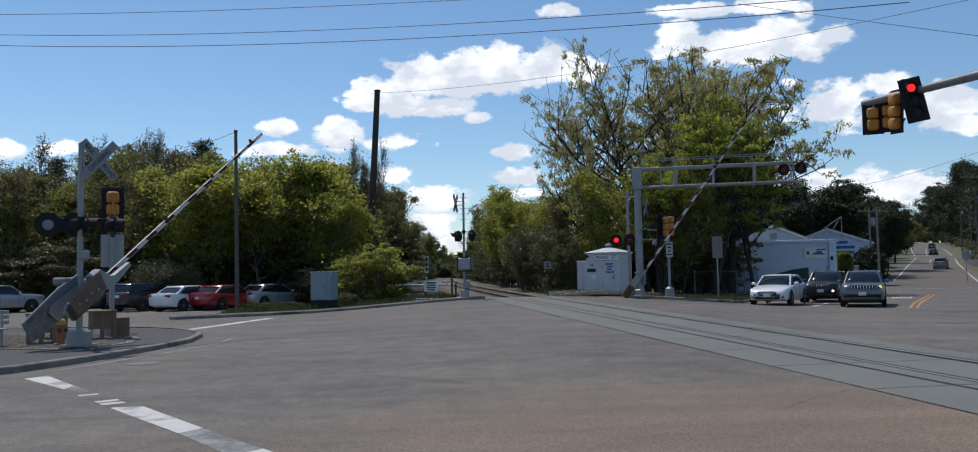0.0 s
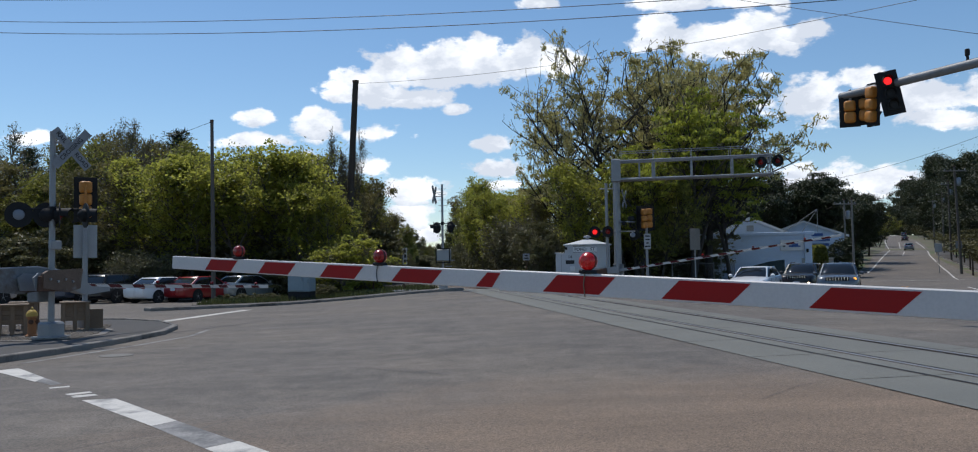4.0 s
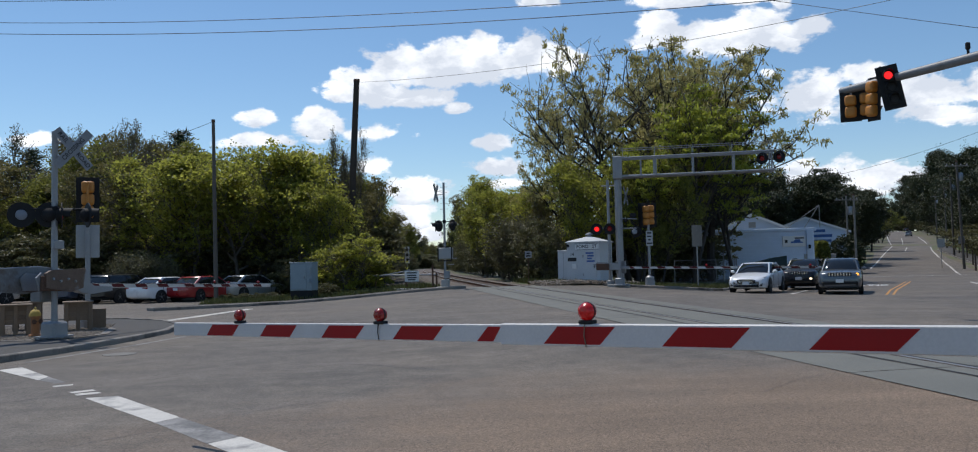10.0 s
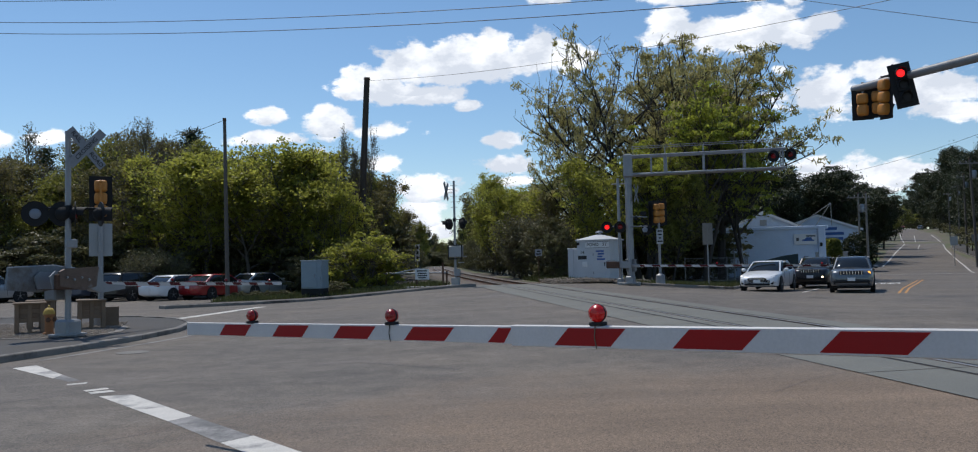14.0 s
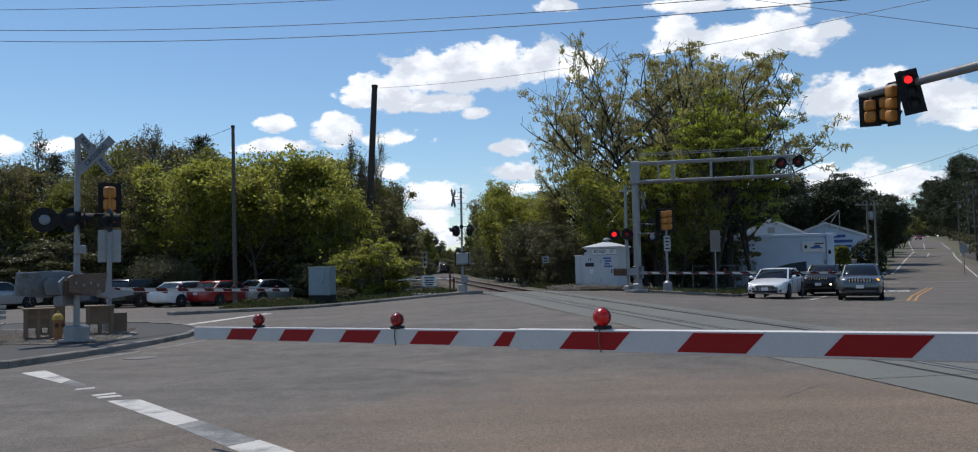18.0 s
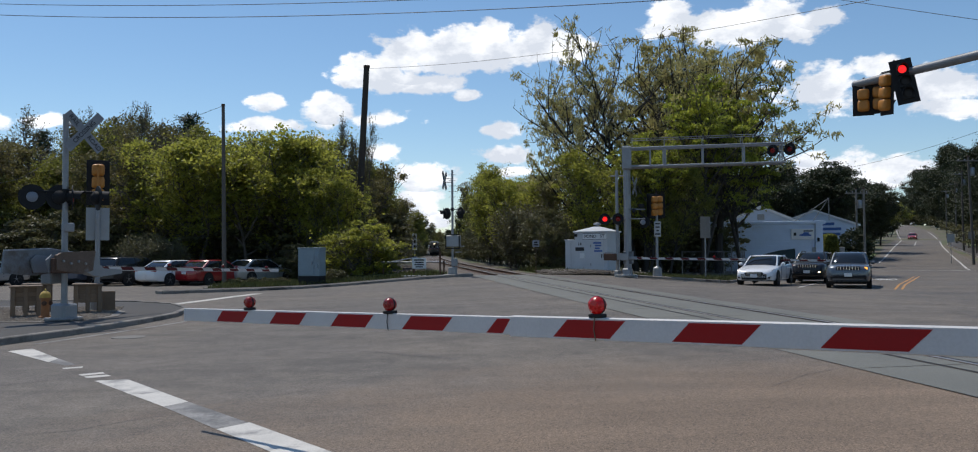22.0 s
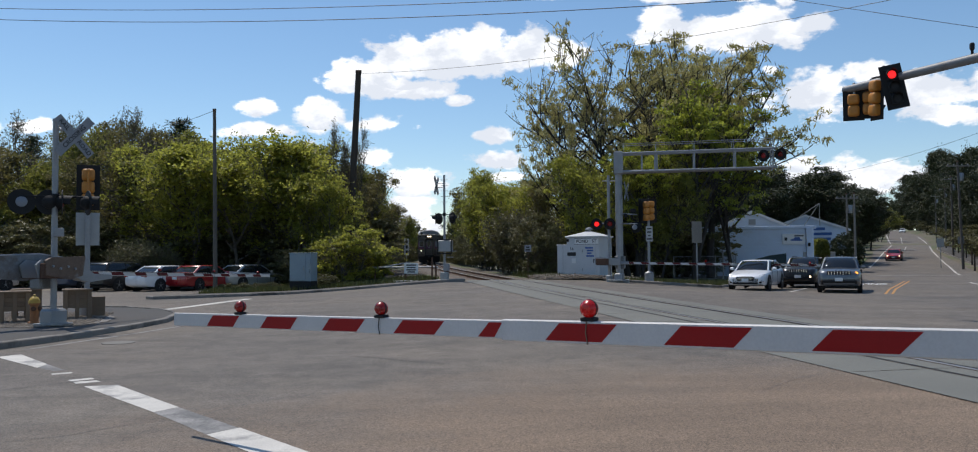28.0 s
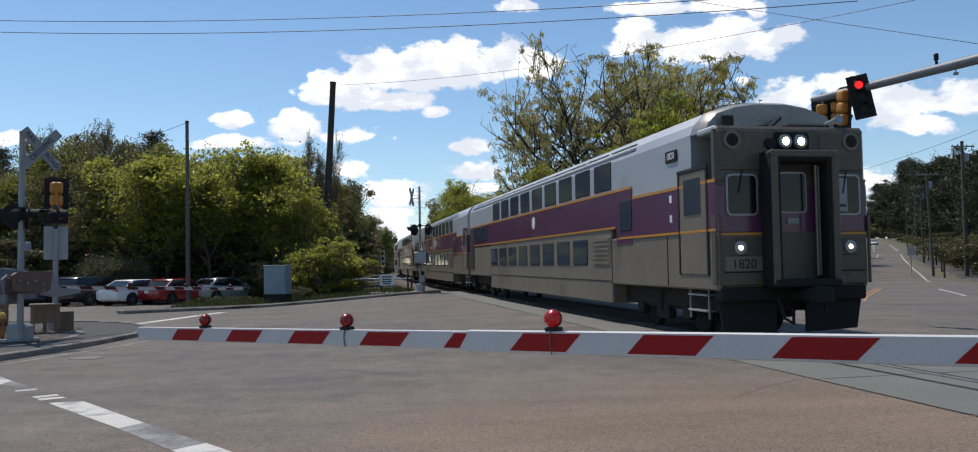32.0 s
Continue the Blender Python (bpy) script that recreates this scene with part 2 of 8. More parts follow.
# clouds over the rest of the sky, behind the viewer and overhead
rest = wrange(0.68, 0.80)
W.links.new(wnoise(3.2, 6.0, 0.55, 4.0), rest.inputs["Value"])
behind = wrange(0.55, 0.35, False)
W.links.new(split.outputs[1], behind.inputs["Value"])
cover = wmath("MAXIMUM", front.outputs[0], wmath("MULTIPLY", rest.outputs[0], behind.outputs[0]))
cover = wmath("MULTIPLY", cover, wmath("GREATER_THAN", split.outputs[2], 0.0))
grey = wrange(0.40, 0.62, False)
W.links.new(wmath("SUBTRACT", wnoise(14.0, 5.0, 0.6, 9.0), wmath("MULTIPLY", base, 0.16)), grey.inputs["Value"])
tone = wmix()
tone.inputs[6].default_value, tone.inputs[7].default_value = (6.6, 7.0, 7.7, 1), (11.0, 11.0, 11.0, 1)
W.links.new(grey.outputs[0], tone.inputs[0])
air = wmix()
W.links.new(cover, air.inputs[0])
hue = wnode("ShaderNodeHueSaturation")
hue.inputs["Hue"].default_value, hue.inputs["Saturation"].default_value = 0.497, 1.07
W.links.new(sky.outputs[0], hue.inputs["Color"])
W.links.new(hue.outputs[0], air.inputs[6])
W.links.new(tone.outputs[2], air.inputs[7])
glow = wnode("ShaderNodeBackground")
glow.inputs["Strength"].default_value = 0.108
W.links.new(air.outputs[2], glow.inputs[0])
W.links.new(glow.outputs[0], wnode("ShaderNodeOutputWorld").inputs[0])

sun = new("sun", bpy.data.lights.new("sun", "SUN"))
sun.data.energy, sun.data.angle, sun.data.color = 3.2, radians(0.6), (1.0, 0.94, 0.85)
sun_way = Vector((math.sin(SUN_AZIMUTH) * math.cos(SUN_HEIGHT), math.cos(SUN_AZIMUTH) * math.cos(SUN_HEIGHT), math.sin(SUN_HEIGHT)))
sun.matrix_basis = look(sun_way * 60, (0, 0, 0))

# ---- materials ----
def material(name, color, rough=0.7, metal=0.0, var=0.15, scale=6.0, fine=60.0, bump=0.0, bump_scale=80.0, spread=0.0, second=None, second_at=0.6, coat=0.0, island=0.0, glow=0.0, through_light=0.0, wave=None):
    """A surface: its colour broken by noise at two scales, a second colour in patches, and fine relief."""
    mat = bpy.data.materials.new(name)
    mat.use_nodes = True
    t = mat.node_tree
    b = t.nodes["Principled BSDF"]
    b.inputs["Metallic"].default_value = metal
    b.inputs["Coat Weight"].default_value = coat
    link = t.links.new

    def node(kind, **values):
        n = t.nodes.new(kind)
        for key, value in values.items():
            n.inputs[key].default_value = value
        return n

    pos = t.nodes.new("ShaderNodeTexCoord").outputs["Object"]
    big = node("ShaderNodeTexNoise", Scale=scale, Detail=5.0, Roughness=0.6)
    small = node("ShaderNodeTexNoise", Scale=fine, Detail=3.0, Roughness=0.6)
    link(pos, big.inputs["Vector"]), link(pos, small.inputs["Vector"])
    mixed = node("ShaderNodeMath")
    mixed.operation = "ADD"
    link(big.outputs[0], mixed.inputs[0]), link(small.outputs[0], mixed.inputs[1])
    level = mixed.outputs[0]
    if spread:
        info = t.nodes.new("ShaderNodeObjectInfo")
        more = node("ShaderNodeMath")
        more.operation = "MULTIPLY_ADD"
        more.inputs[1].default_value = spread
        link(info.outputs["Random"], more.inputs[0]), link(level, more.inputs[2])
        level = more.outputs[0]
    if island:
        geo = t.nodes.new("ShaderNodeNewGeometry")
        more = node("ShaderNodeMath")
        more.operation = "MULTIPLY_ADD"
        more.inputs[1].default_value = island
        link(geo.outputs["Random Per Island"], more.inputs[0]), link(level, more.inputs[2])
        level = more.outputs[0]
    ramp = node("ShaderNodeMapRange")
    ramp.inputs["From Min"].default_value = 0.65
    ramp.inputs["From Max"].default_value = 1.35 + spread + island
    ramp.inputs["To Min"].default_value, ramp.inputs["To Max"].default_value = 1 - var, 1 + var
    link(level, ramp.inputs["Value"])
    base = t.nodes.new("ShaderNodeRGB").outputs[0]
    base.default_value = (*color, 1)
    if second:
        spots = node("ShaderNodeTexNoise", Scale=scale * 0.45, Detail=6.0, Roughness=0.65)
        link(pos, spots.inputs["Vector"])
        where = node("ShaderNodeMapRange")
        where.inputs["From Min"].default_value, where.inputs["From Max"].default_value = second_at - 0.05, second_at + 0.08
        link(spots.outputs[0], where.inputs["Value"])
        two = t.nodes.new("ShaderNodeMix")
        two.data_type = "RGBA"
        two.inputs[7].default_value = (*second, 1)
        link(where.outputs[0], two.inputs[0]), link(base, two.inputs[6])
        base = two.outputs[2]
    tint = t.nodes.new("ShaderNodeVectorMath")
    tint.operation = "SCALE"
    link(base, tint.inputs[0]), link(ramp.outputs[0], tint.inputs["Scale"])
    link(tint.outputs[0], b.inputs["Base Color"])
    gloss = node("ShaderNodeMapRange")
    gloss.inputs["To Min"].default_value, gloss.inputs["To Max"].default_value = max(0.02, rough - 0.1), min(1.0, rough + 0.1)
    link(big.outputs[0], gloss.inputs["Value"]), link(gloss.outputs[0], b.inputs["Roughness"])
    if bump:
        relief = node("ShaderNodeTexNoise", Scale=bump_scale, Detail=4.0)
        link(pos, relief.inputs["Vector"])
        bm = node("ShaderNodeBump", Strength=bump, Distance=0.01)
        link(relief.outputs[0], bm.inputs["Height"]), link(bm.outputs[0], b.inputs["Normal"])
    if glow:
        b.inputs["Emission Color"].default_value, b.inputs["Emission Strength"].default_value = (*color, 1), glow
    if through_light:
        leaf = t.nodes.new("ShaderNodeBsdfTranslucent")
        both = t.nodes.new("ShaderNodeMixShader")
        both.inputs[0].default_value = through_light
        link(tint.outputs[0], leaf.inputs[0]), link(b.outputs[0], both.inputs[1]), link(leaf.outputs[0], both.inputs[2])
        link(both.outputs[0], t.nodes["Material Output"].inputs[0])
    return mat


def glass(name, tint=(0.02, 0.025, 0.03), rough=0.05, gloss=0.9):
    """Dark window glass: a glossy sheet over a dim inside."""
    mat = bpy.data.materials.new(name)
    mat.use_nodes = True
    b = mat.node_tree.nodes["Principled BSDF"]
    b.inputs["Base Color"].default_value, b.inputs["Roughness"].default_value = (*tint, 1), rough
    b.inputs["Specular IOR Level"].default_value = gloss
    return mat


def clear(name, tint=(0.8, 0.85, 0.85)):
    """See-through glass."""
    mat = bpy.data.materials.new(name)
    mat.use_nodes = True
    t = mat.node_tree
    b = t.nodes["Principled BSDF"]
    b.inputs["Base Color"].default_value, b.inputs["Roughness"].default_value = (*tint, 1), 0.03
    b.inputs["Transmission Weight"].default_value, b.inputs["IOR"].default_value = 1.0, 1.45
    return mat


ASPHALT_NEW = material("patched_asphalt", (0.142, 0.141, 0.122), 0.75, var=0.2, scale=0.6, fine=30.0, bump=0.4, bump_scale=80)
PAVING = material("footway_asphalt", (0.066, 0.061, 0.057), 0.9, var=0.2, scale=0.8, fine=24.0, bump=0.4, bump_scale=60)
KERB = material("granite_kerb", (0.215, 0.195, 0.172), 0.8, var=0.25, scale=1.5, fine=40.0, bump=0.4, spread=0.5, second=(0.06, 0.055, 0.05), second_at=0.55)
ROADPAINT = material("worn_white_road_paint", (0.54, 0.515, 0.47), 0.7, var=0.2, scale=2.5, fine=55.0, second=(0.2, 0.195, 0.19), second_at=0.56)
FADEDPAINT = material("rubbed_white_road_paint", (0.26, 0.25, 0.24), 0.8, var=0.35, scale=3.0, fine=30.0, second=(0.13, 0.128, 0.125), second_at=0.5)
LANEPAINT = material("bright_white_road_paint", (0.74, 0.73, 0.71), 0.7, var=0.12, scale=2.5, fine=40.0)
# white boards facing away from the sun: their shade is put into the grey
BOARDWHITE = material("shade_greyed_white_board", (0.44, 0.45, 0.46), 0.6, var=0.1, scale=3)
YELLOWPAINT = material("worn_yellow_road_paint", (0.46, 0.22, 0.05), 0.7, var=0.25, scale=3.0, fine=40.0, second=(0.25, 0.2, 0.12), second_at=0.62)
TAR = material("crack_tar", (0.055, 0.053, 0.052), 0.7, var=0.2)
EARTH = material("earth_and_litter", (0.13, 0.105, 0.075), 0.95, var=0.3, scale=0.5, fine=12.0, bump=0.6, bump_scale=20, second=(0.075, 0.10, 0.035), second_at=0.5)
GRAVEL = material("grey_gravel", (0.19, 0.175, 0.16), 0.95, var=0.35, scale=2.0, fine=30.0, bump=0.8, bump_scale=40)
BALLAST = material("track_ballast", (0.115, 0.095, 0.08), 0.95, var=0.4, scale=1.2, fine=14.0, bump=1.0, bump_scale=18)
STONE = material("ballast_stone", (0.16, 0.138, 0.12), 0.9, var=0.3, scale=6.0, fine=20, island=1.0)
GRAVELSTONE = material("mixed_gravel_stone", (0.20, 0.17, 0.14), 0.9, var=0.5, scale=6.0, fine=20, island=1.0)
GRASS = material("spring_grass", (0.075, 0.085, 0.028), 0.8, var=0.35, scale=3.0, fine=20.0, island=0.8, through_light=0.35)
LAWN = material("lawn", (0.075, 0.105, 0.03), 0.9, var=0.35, scale=0.4, fine=10.0, bump=0.6, bump_scale=25)
RUST = material("rusty_steel", (0.11, 0.06, 0.04), 0.75, metal=0.3, var=0.3, scale=5, fine=40)
RAILTOP = material("worn_rail_head", (0.30, 0.28, 0.265), 0.42, metal=0.9, var=0.1)
TIMBER = material("weathered_timber", (0.20, 0.145, 0.10), 0.85, var=0.3, scale=4, fine=50, bump=0.4, spread=0.6)
SLEEPER = material("tarred_sleeper", (0.07, 0.055, 0.045), 0.9, var=0.3, scale=4, fine=50, bump=0.4, spread=0.6)
CONCRETE = material("concrete", (0.36, 0.35, 0.33), 0.85, var=0.2, scale=2.5, fine=40, bump=0.3)
GALV = material("galvanised_steel", (0.31, 0.315, 0.325), 0.45, metal=0.55, var=0.18, scale=3.0, fine=50)
SILVER = material("aluminium_paint", (0.285, 0.29, 0.30), 0.5, metal=0.3, var=0.15, scale=2.5, fine=50, second=(0.30, 0.28, 0.26), second_at=0.68)
# dirt in patches; the base grey is also lowered to stand for backlit shade
GATEGREY = material("dirty_shade_darkened_aluminium", (0.20, 0.205, 0.215), 0.55, metal=0.2, var=0.25, scale=3.0, fine=40, second=(0.13, 0.11, 0.095), second_at=0.56)
BLACK = material("black_paint", (0.010, 0.010, 0.011), 0.8, var=0.2, scale=6)
DARK = material("dark_rubber", (0.02, 0.02, 0.021), 0.8, var=0.2, scale=6)
WHITE = material("white_paint", (0.74, 0.75, 0.76), 0.5, var=0.07, scale=2.0, fine=40, second=(0.55, 0.54, 0.51), second_at=0.68)
# hut white, dulled to carry the shade of the trees around it
HUTWHITE = material("shade_dulled_white_enamelled_steel", (0.546, 0.562, 0.585), 0.5, var=0.08, scale=1.5, fine=30, second=(0.5, 0.47, 0.42), second_at=0.7)
ARMWHITE = material("reflective_white_sheeting", (0.60, 0.575, 0.56), 0.5, var=0.08, scale=3.0, fine=60)
ARMRED = material("reflective_red_sheeting", (0.32, 0.004, 0.003), 0.8, var=0.1, scale=3.0, fine=60)
# shaded copy of the red sheeting for arms seen against the light
SHADERED = material("shade_darkened_red_sheeting", (0.10, 0.006, 0.006), 0.8, var=0.2, scale=3.0, fine=60)
SIGNAL_YELLOW = material("signal_yellow_paint", (0.50, 0.20, 0.03), 0.5, var=0.15, scale=4.0, fine=40)
SIGNWHITE = material("white_sign_sheeting", (0.72, 0.72, 0.72), 0.5, var=0.07, scale=3)
# a deeper grey copy of the white boards, with shade painted in
BOARDSHADED = material("shade_greyed_white_sheeting", (0.24, 0.25, 0.27), 0.55, var=0.2, scale=4.0, fine=30)
SIGNGREY = material("bare_aluminium_sign_back", (0.33, 0.34, 0.35), 0.5, metal=0.5, var=0.12, scale=3)
INK = material("black_lettering", (0.02, 0.02, 0.022), 0.6, var=0.1)
BLUEINK = material("blue_lettering", (0.05, 0.12, 0.35), 0.6, var=0.2)
REDGLASS = material("unlit_red_lens", (0.22, 0.01, 0.01), 0.25, var=0.1, scale=20)
REDLIT = material("lit_red_lens", (0.9, 0.015, 0.015), 0.35, var=0.05, glow=1.25)
REDDIM = material("half_lit_red_lens", (0.19, 0.004, 0.004), 0.28, var=0.6, scale=34, glow=0.08)
REDARM = material("glowing_red_arm_lens", (0.30, 0.006, 0.006), 0.26, var=0.6, scale=34, glow=0.22)
CLEARLENS = material("pale_lens_back", (0.2, 0.22, 0.26), 0.3, var=0.1)
HEADLIT = material("lit_headlamp", (1.0, 0.76, 0.46), 0.3, var=0.02, glow=3.6)
TRAINLIT = material("lit_train_headlamp", (1.0, 0.74, 0.44), 0.3, var=0.02, glow=6.0)
AMBERLIT = material("lit_amber_lamp", (1.0, 0.42, 0.06), 0.3, var=0.02, glow=1.6)
OLDPOLE = material("weathered_pole_timber", (0.055, 0.043, 0.034), 0.9, var=0.25, scale=2, fine=30, bump=0.3)
GREYPOLE = material("grey_pole_timber", (0.20, 0.185, 0.165), 0.9, var=0.25, scale=2, fine=30, bump=0.3)
DIMPOLE = material("brown_grey_pole_timber", (0.115, 0.10, 0.086), 0.9, var=0.3, scale=2, fine=30, bump=0.3)
CABLE = material("black_cable", (0.02, 0.02, 0.022), 0.6, var=0.1)
CABINET = material("blue_grey_cabinet_paint", (0.24, 0.30, 0.34), 0.5, var=0.12, scale=2, fine=30)
CLAPBOARD = material("white_painted_block", (0.58, 0.67, 0.82), 0.7, var=0.08, scale=1.0, fine=20, second=(0.5, 0.5, 0.5), second_at=0.68)
ROOFGREY = material("grey_roof_felt", (0.20, 0.20, 0.19), 0.85, var=0.2, scale=1.5, fine=20)
BARK = material("grey_brown_bark", (0.10, 0.085, 0.07), 0.9, var=0.3, scale=3, fine=20, bump=0.5, bump_scale=25)
BARKDARK = material("dark_bark", (0.045, 0.038, 0.033), 0.9, var=0.3, scale=3, fine=20)
LEAF_LIME = material("fresh_lime_leaves", (0.325, 0.33, 0.06), 0.5, var=0.4, scale=0.4, fine=3, island=1.2, through_light=0.72)
LEAF_GREEN = material("young_green_leaves", (0.205, 0.21, 0.044), 0.5, var=0.45, scale=0.4, fine=3, island=1.2, through_light=0.6)
LEAF_MAPLE = material("fresh_maple_leaves", (0.32, 0.35, 0.05), 0.5, var=0.45, scale=0.4, fine=3, island=1.2, through_light=0.68)
LEAF_OLIVE = material("olive_bronze_buds", (0.42, 0.375, 0.15), 0.6, var=0.4, scale=0.4, fine=3, island=1.2, through_light=0.5)
# green leaves with cloud shade put into the colour, so they stay near black
LEAF_DARK = material("shade_darkened_green_leaves", (0.036, 0.045, 0.013), 0.6, var=0.45, scale=0.4, fine=3, island=1.2, through_light=0.12)
LEAF_WOOD = material("olive_woodland_leaves", (0.175, 0.155, 0.055), 0.6, var=0.45, scale=0.4, fine=3, island=1.2, through_light=0.5)
LEAF_SCRUB = material("dull_scrub_leaves", (0.12, 0.115, 0.048), 0.6, var=0.45, scale=0.4, fine=3, island=1.2, through_light=0.4)
LEAF_PINE = material("pine_needles", (0.03, 0.05, 0.022), 0.6, var=0.35, scale=0.5, fine=4, island=1.0, through_light=0.15)
LEAF_GREY = material("grey_green_budding_twigs", (0.15, 0.14, 0.065), 0.6, var=0.35, scale=0.4, fine=3, island=1.2, through_light=0.3)


def road_asphalt():
    """Old grey asphalt, browner where traffic has worn it, with a stony grain."""
    mat = material("asphalt", (0.114, 0.0985, 0.084), 0.85, var=0.34, scale=0.28, fine=2.2, second=(0.138, 0.116, 0.093), second_at=0.52)
    t = mat.node_tree
    b = t.nodes["Principled BSDF"]
    base = b.inputs["Base Color"].links[0].from_socket
    pos = t.nodes.new("ShaderNodeTexCoord").outputs["Object"]
    place = t.nodes.new("ShaderNodeMapping")
    place.inputs["Location"].default_value, place.inputs["Scale"].default_value = (-0.36, -0.95, 0), (0.11, 0.145, 0.1)
    t.links.new(pos, place.inputs[0])
    round_ = t.nodes.new("ShaderNodeTexGradient")
    round_.gradient_type = "SPHERICAL"
    t.links.new(place.outputs[0], round_.inputs[0])
    blot = t.nodes.new("ShaderNodeTexNoise")
    blot.inputs["Scale"].default_value, blot.inputs["Detail"].default_value, blot.inputs["Roughness"].default_value = 0.42, 9.0, 0.72
    t.links.new(pos, blot.inputs["Vector"])
    both = t.nodes.new("ShaderNodeMath")
    both.operation = "MULTIPLY_ADD"
    both.inputs[1].default_value = 0.9
    t.links.new(blot.outputs[0], both.inputs[0]), t.links.new(round_.outputs[0], both.inputs[2])
    edge = t.nodes.new("ShaderNodeMapRange")
    edge.inputs["From Min"].default_value, edge.inputs["From Max"].default_value = 0.55, 1.05
    t.links.new(both.outputs[0], edge.inputs["Value"])
    tan = t.nodes.new("ShaderNodeMix")
    tan.data_type = "RGBA"
    tan.inputs[7].default_value = (0.174, 0.125, 0.086, 1)
    t.links.new(edge.outputs[0], tan.inputs[0]), t.links.new(base, tan.inputs[6])
    # smooth worn streaks and darker ravelled patches
    wear = t.nodes.new("ShaderNodeMapping")
    wear.inputs["Rotation"].default_value, wear.inputs["Scale"].default_value = (0, 0, 0.9), (0.35, 1.3, 1.0)
    t.links.new(pos, wear.inputs[0])
    rub = t.nodes.new("ShaderNodeTexNoise")
    rub.inputs["Scale"].default_value, rub.inputs["Detail"].default_value, rub.inputs["Roughness"].default_value = 0.8, 7.0, 0.68
    t.links.new(wear.outputs[0], rub.inputs["Vector"])
    worn = t.nodes.new("ShaderNodeMapRange")
    worn.inputs["From Min"].default_value, worn.inputs["From Max"].default_value = 0.32, 0.68
    worn.inputs["To Min"].default_value, worn.inputs["To Max"].default_value = 0.82, 1.16
    t.links.new(rub.outputs[0], worn.inputs["Value"])
    # stony grain
    grain = t.nodes.new("ShaderNodeTexVoronoi")
    grain.inputs["Scale"].default_value = 80.0
    t.links.new(pos, grain.inputs["Vector"])
    speck = t.nodes.new("ShaderNodeMapRange")
    speck.inputs["To Min"].default_value, speck.inputs["To Max"].default_value = 0.42, 1.6
    bw = t.nodes.new("ShaderNodeRGBToBW")
    t.links.new(grain.outputs["Color"], bw.inputs[0]), t.links.new(bw.outputs[0], speck.inputs["Value"])
    level = t.nodes.new("ShaderNodeMath")
    level.operation = "MULTIPLY"
    t.links.new(speck.outputs[0], level.inputs[0]), t.links.new(worn.outputs[0], level.inputs[1])
    out = t.nodes.new("ShaderNodeVectorMath")
    out.operation = "SCALE"
    t.links.new(tan.outputs[2], out.inputs[0]), t.links.new(level.outputs[0], out.inputs["Scale"])
    t.links.new(out.outputs[0], b.inputs["Base Color"])
    bump = t.nodes.new("ShaderNodeBump")
    bump.inputs["Strength"].default_value, bump.inputs["Distance"].default_value = 0.4, 0.004
    t.links.new(grain.outputs["Distance"], bump.inputs["Height"]), t.links.new(bump.outputs[0], b.inputs["Normal"])
    return mat


ASPHALT = road_asphalt()

# ---- ground, roads, footways ----
def steps(a, b, d):
    return [a + i * d for i in range(int(round((b - a) / d)) + 1)]


def ground_sheet():
    xs = [-3500, -1500, -700, -350, -200, -130, -90] + steps(-70, 112, 2) + [120, 135, 155, 180, 220, 280, 360, 500, 800, 1500, 3500]
    ys = [-3500, -1500, -600, -250, -100, -60, -40] + steps(-24, 140, 2) + [150, 165, 180, 200, 225, 255, 290, 330, 380, 440, 520, 700, 1200, 2200, 4500]
    b = Build()
    n = len(xs)
    b.v = [(x, y, ground_z(x, y) - 0.03) for y in ys for x in xs]
    b.f = [(j * n + i, j * n + i + 1, (j + 1) * n + i + 1, (j + 1) * n + i) for j in range(len(ys) - 1) for i in range(n - 1)]
    solid("ground", b, EARTH, "brown earth with leaf litter and thin grass", "ground", kind="structure", angle=3.1)


def sheet(name, outline, dz, mat, label, category, cell=2.0, kind="structure", parent=None):
    """A thin surface that follows the ground inside an outline."""
    bm = bmesh.new()
    bm.faces.new([bm.verts.new((x, y, 0)) for x, y in outline])
    for axis in (0, 1):
        low, top = min(p[axis] for p in outline), max(p[axis] for p in outline)
        c = math.ceil(low / cell) * cell
        while c < top:
            no = [0, 0, 0]
            no[axis] = 1
            co = [0, 0, 0]
            co[axis] = c
            bmesh.ops.bisect_plane(bm, geom=bm.verts[:] + bm.edges[:] + bm.faces[:], plane_co=co, plane_no=no)
            c += cell if c < 140 else 12
    for v in bm.verts:
        v.co.z = ground_z(v.co.x, v.co.y) + dz
    bmesh.ops.recalc_face_normals(bm, faces=bm.faces)
    if sum(f.normal.z for f in bm.faces) < 0:
        bmesh.ops.reverse_faces(bm, faces=bm.faces)
    me = bpy.data.meshes.new(name)
    bm.to_mesh(me)
    bm.free()
    me.materials.append(mat)
    me.shade_smooth()
    ob = new(name, me)
    if parent:
        ob.parent = parent
        return ob
    return tagged(ob, label, category, "", kind)


LEFT_KERB = ((-26, 2.5), (-17, 9.5), (-11.0, 14.2), (-9.6, 15.6), (-9.2, 17.5), (-8.95, 20.3), (-8.95, 22.7), (-9.45, 24.9), (-10.7, 27.0), (-12.5, 28.4), (-16, 29.3), (-30, 30.5))
FAR_KERB = ((-15.0, 37.6), (-15.4, 36.6), (-14.9, 36.2), (-13.6, 37.3), (-10.0, 40.0), (-6.1, 42.2), (-3.0, 43.8), (-1.6, 44.6))
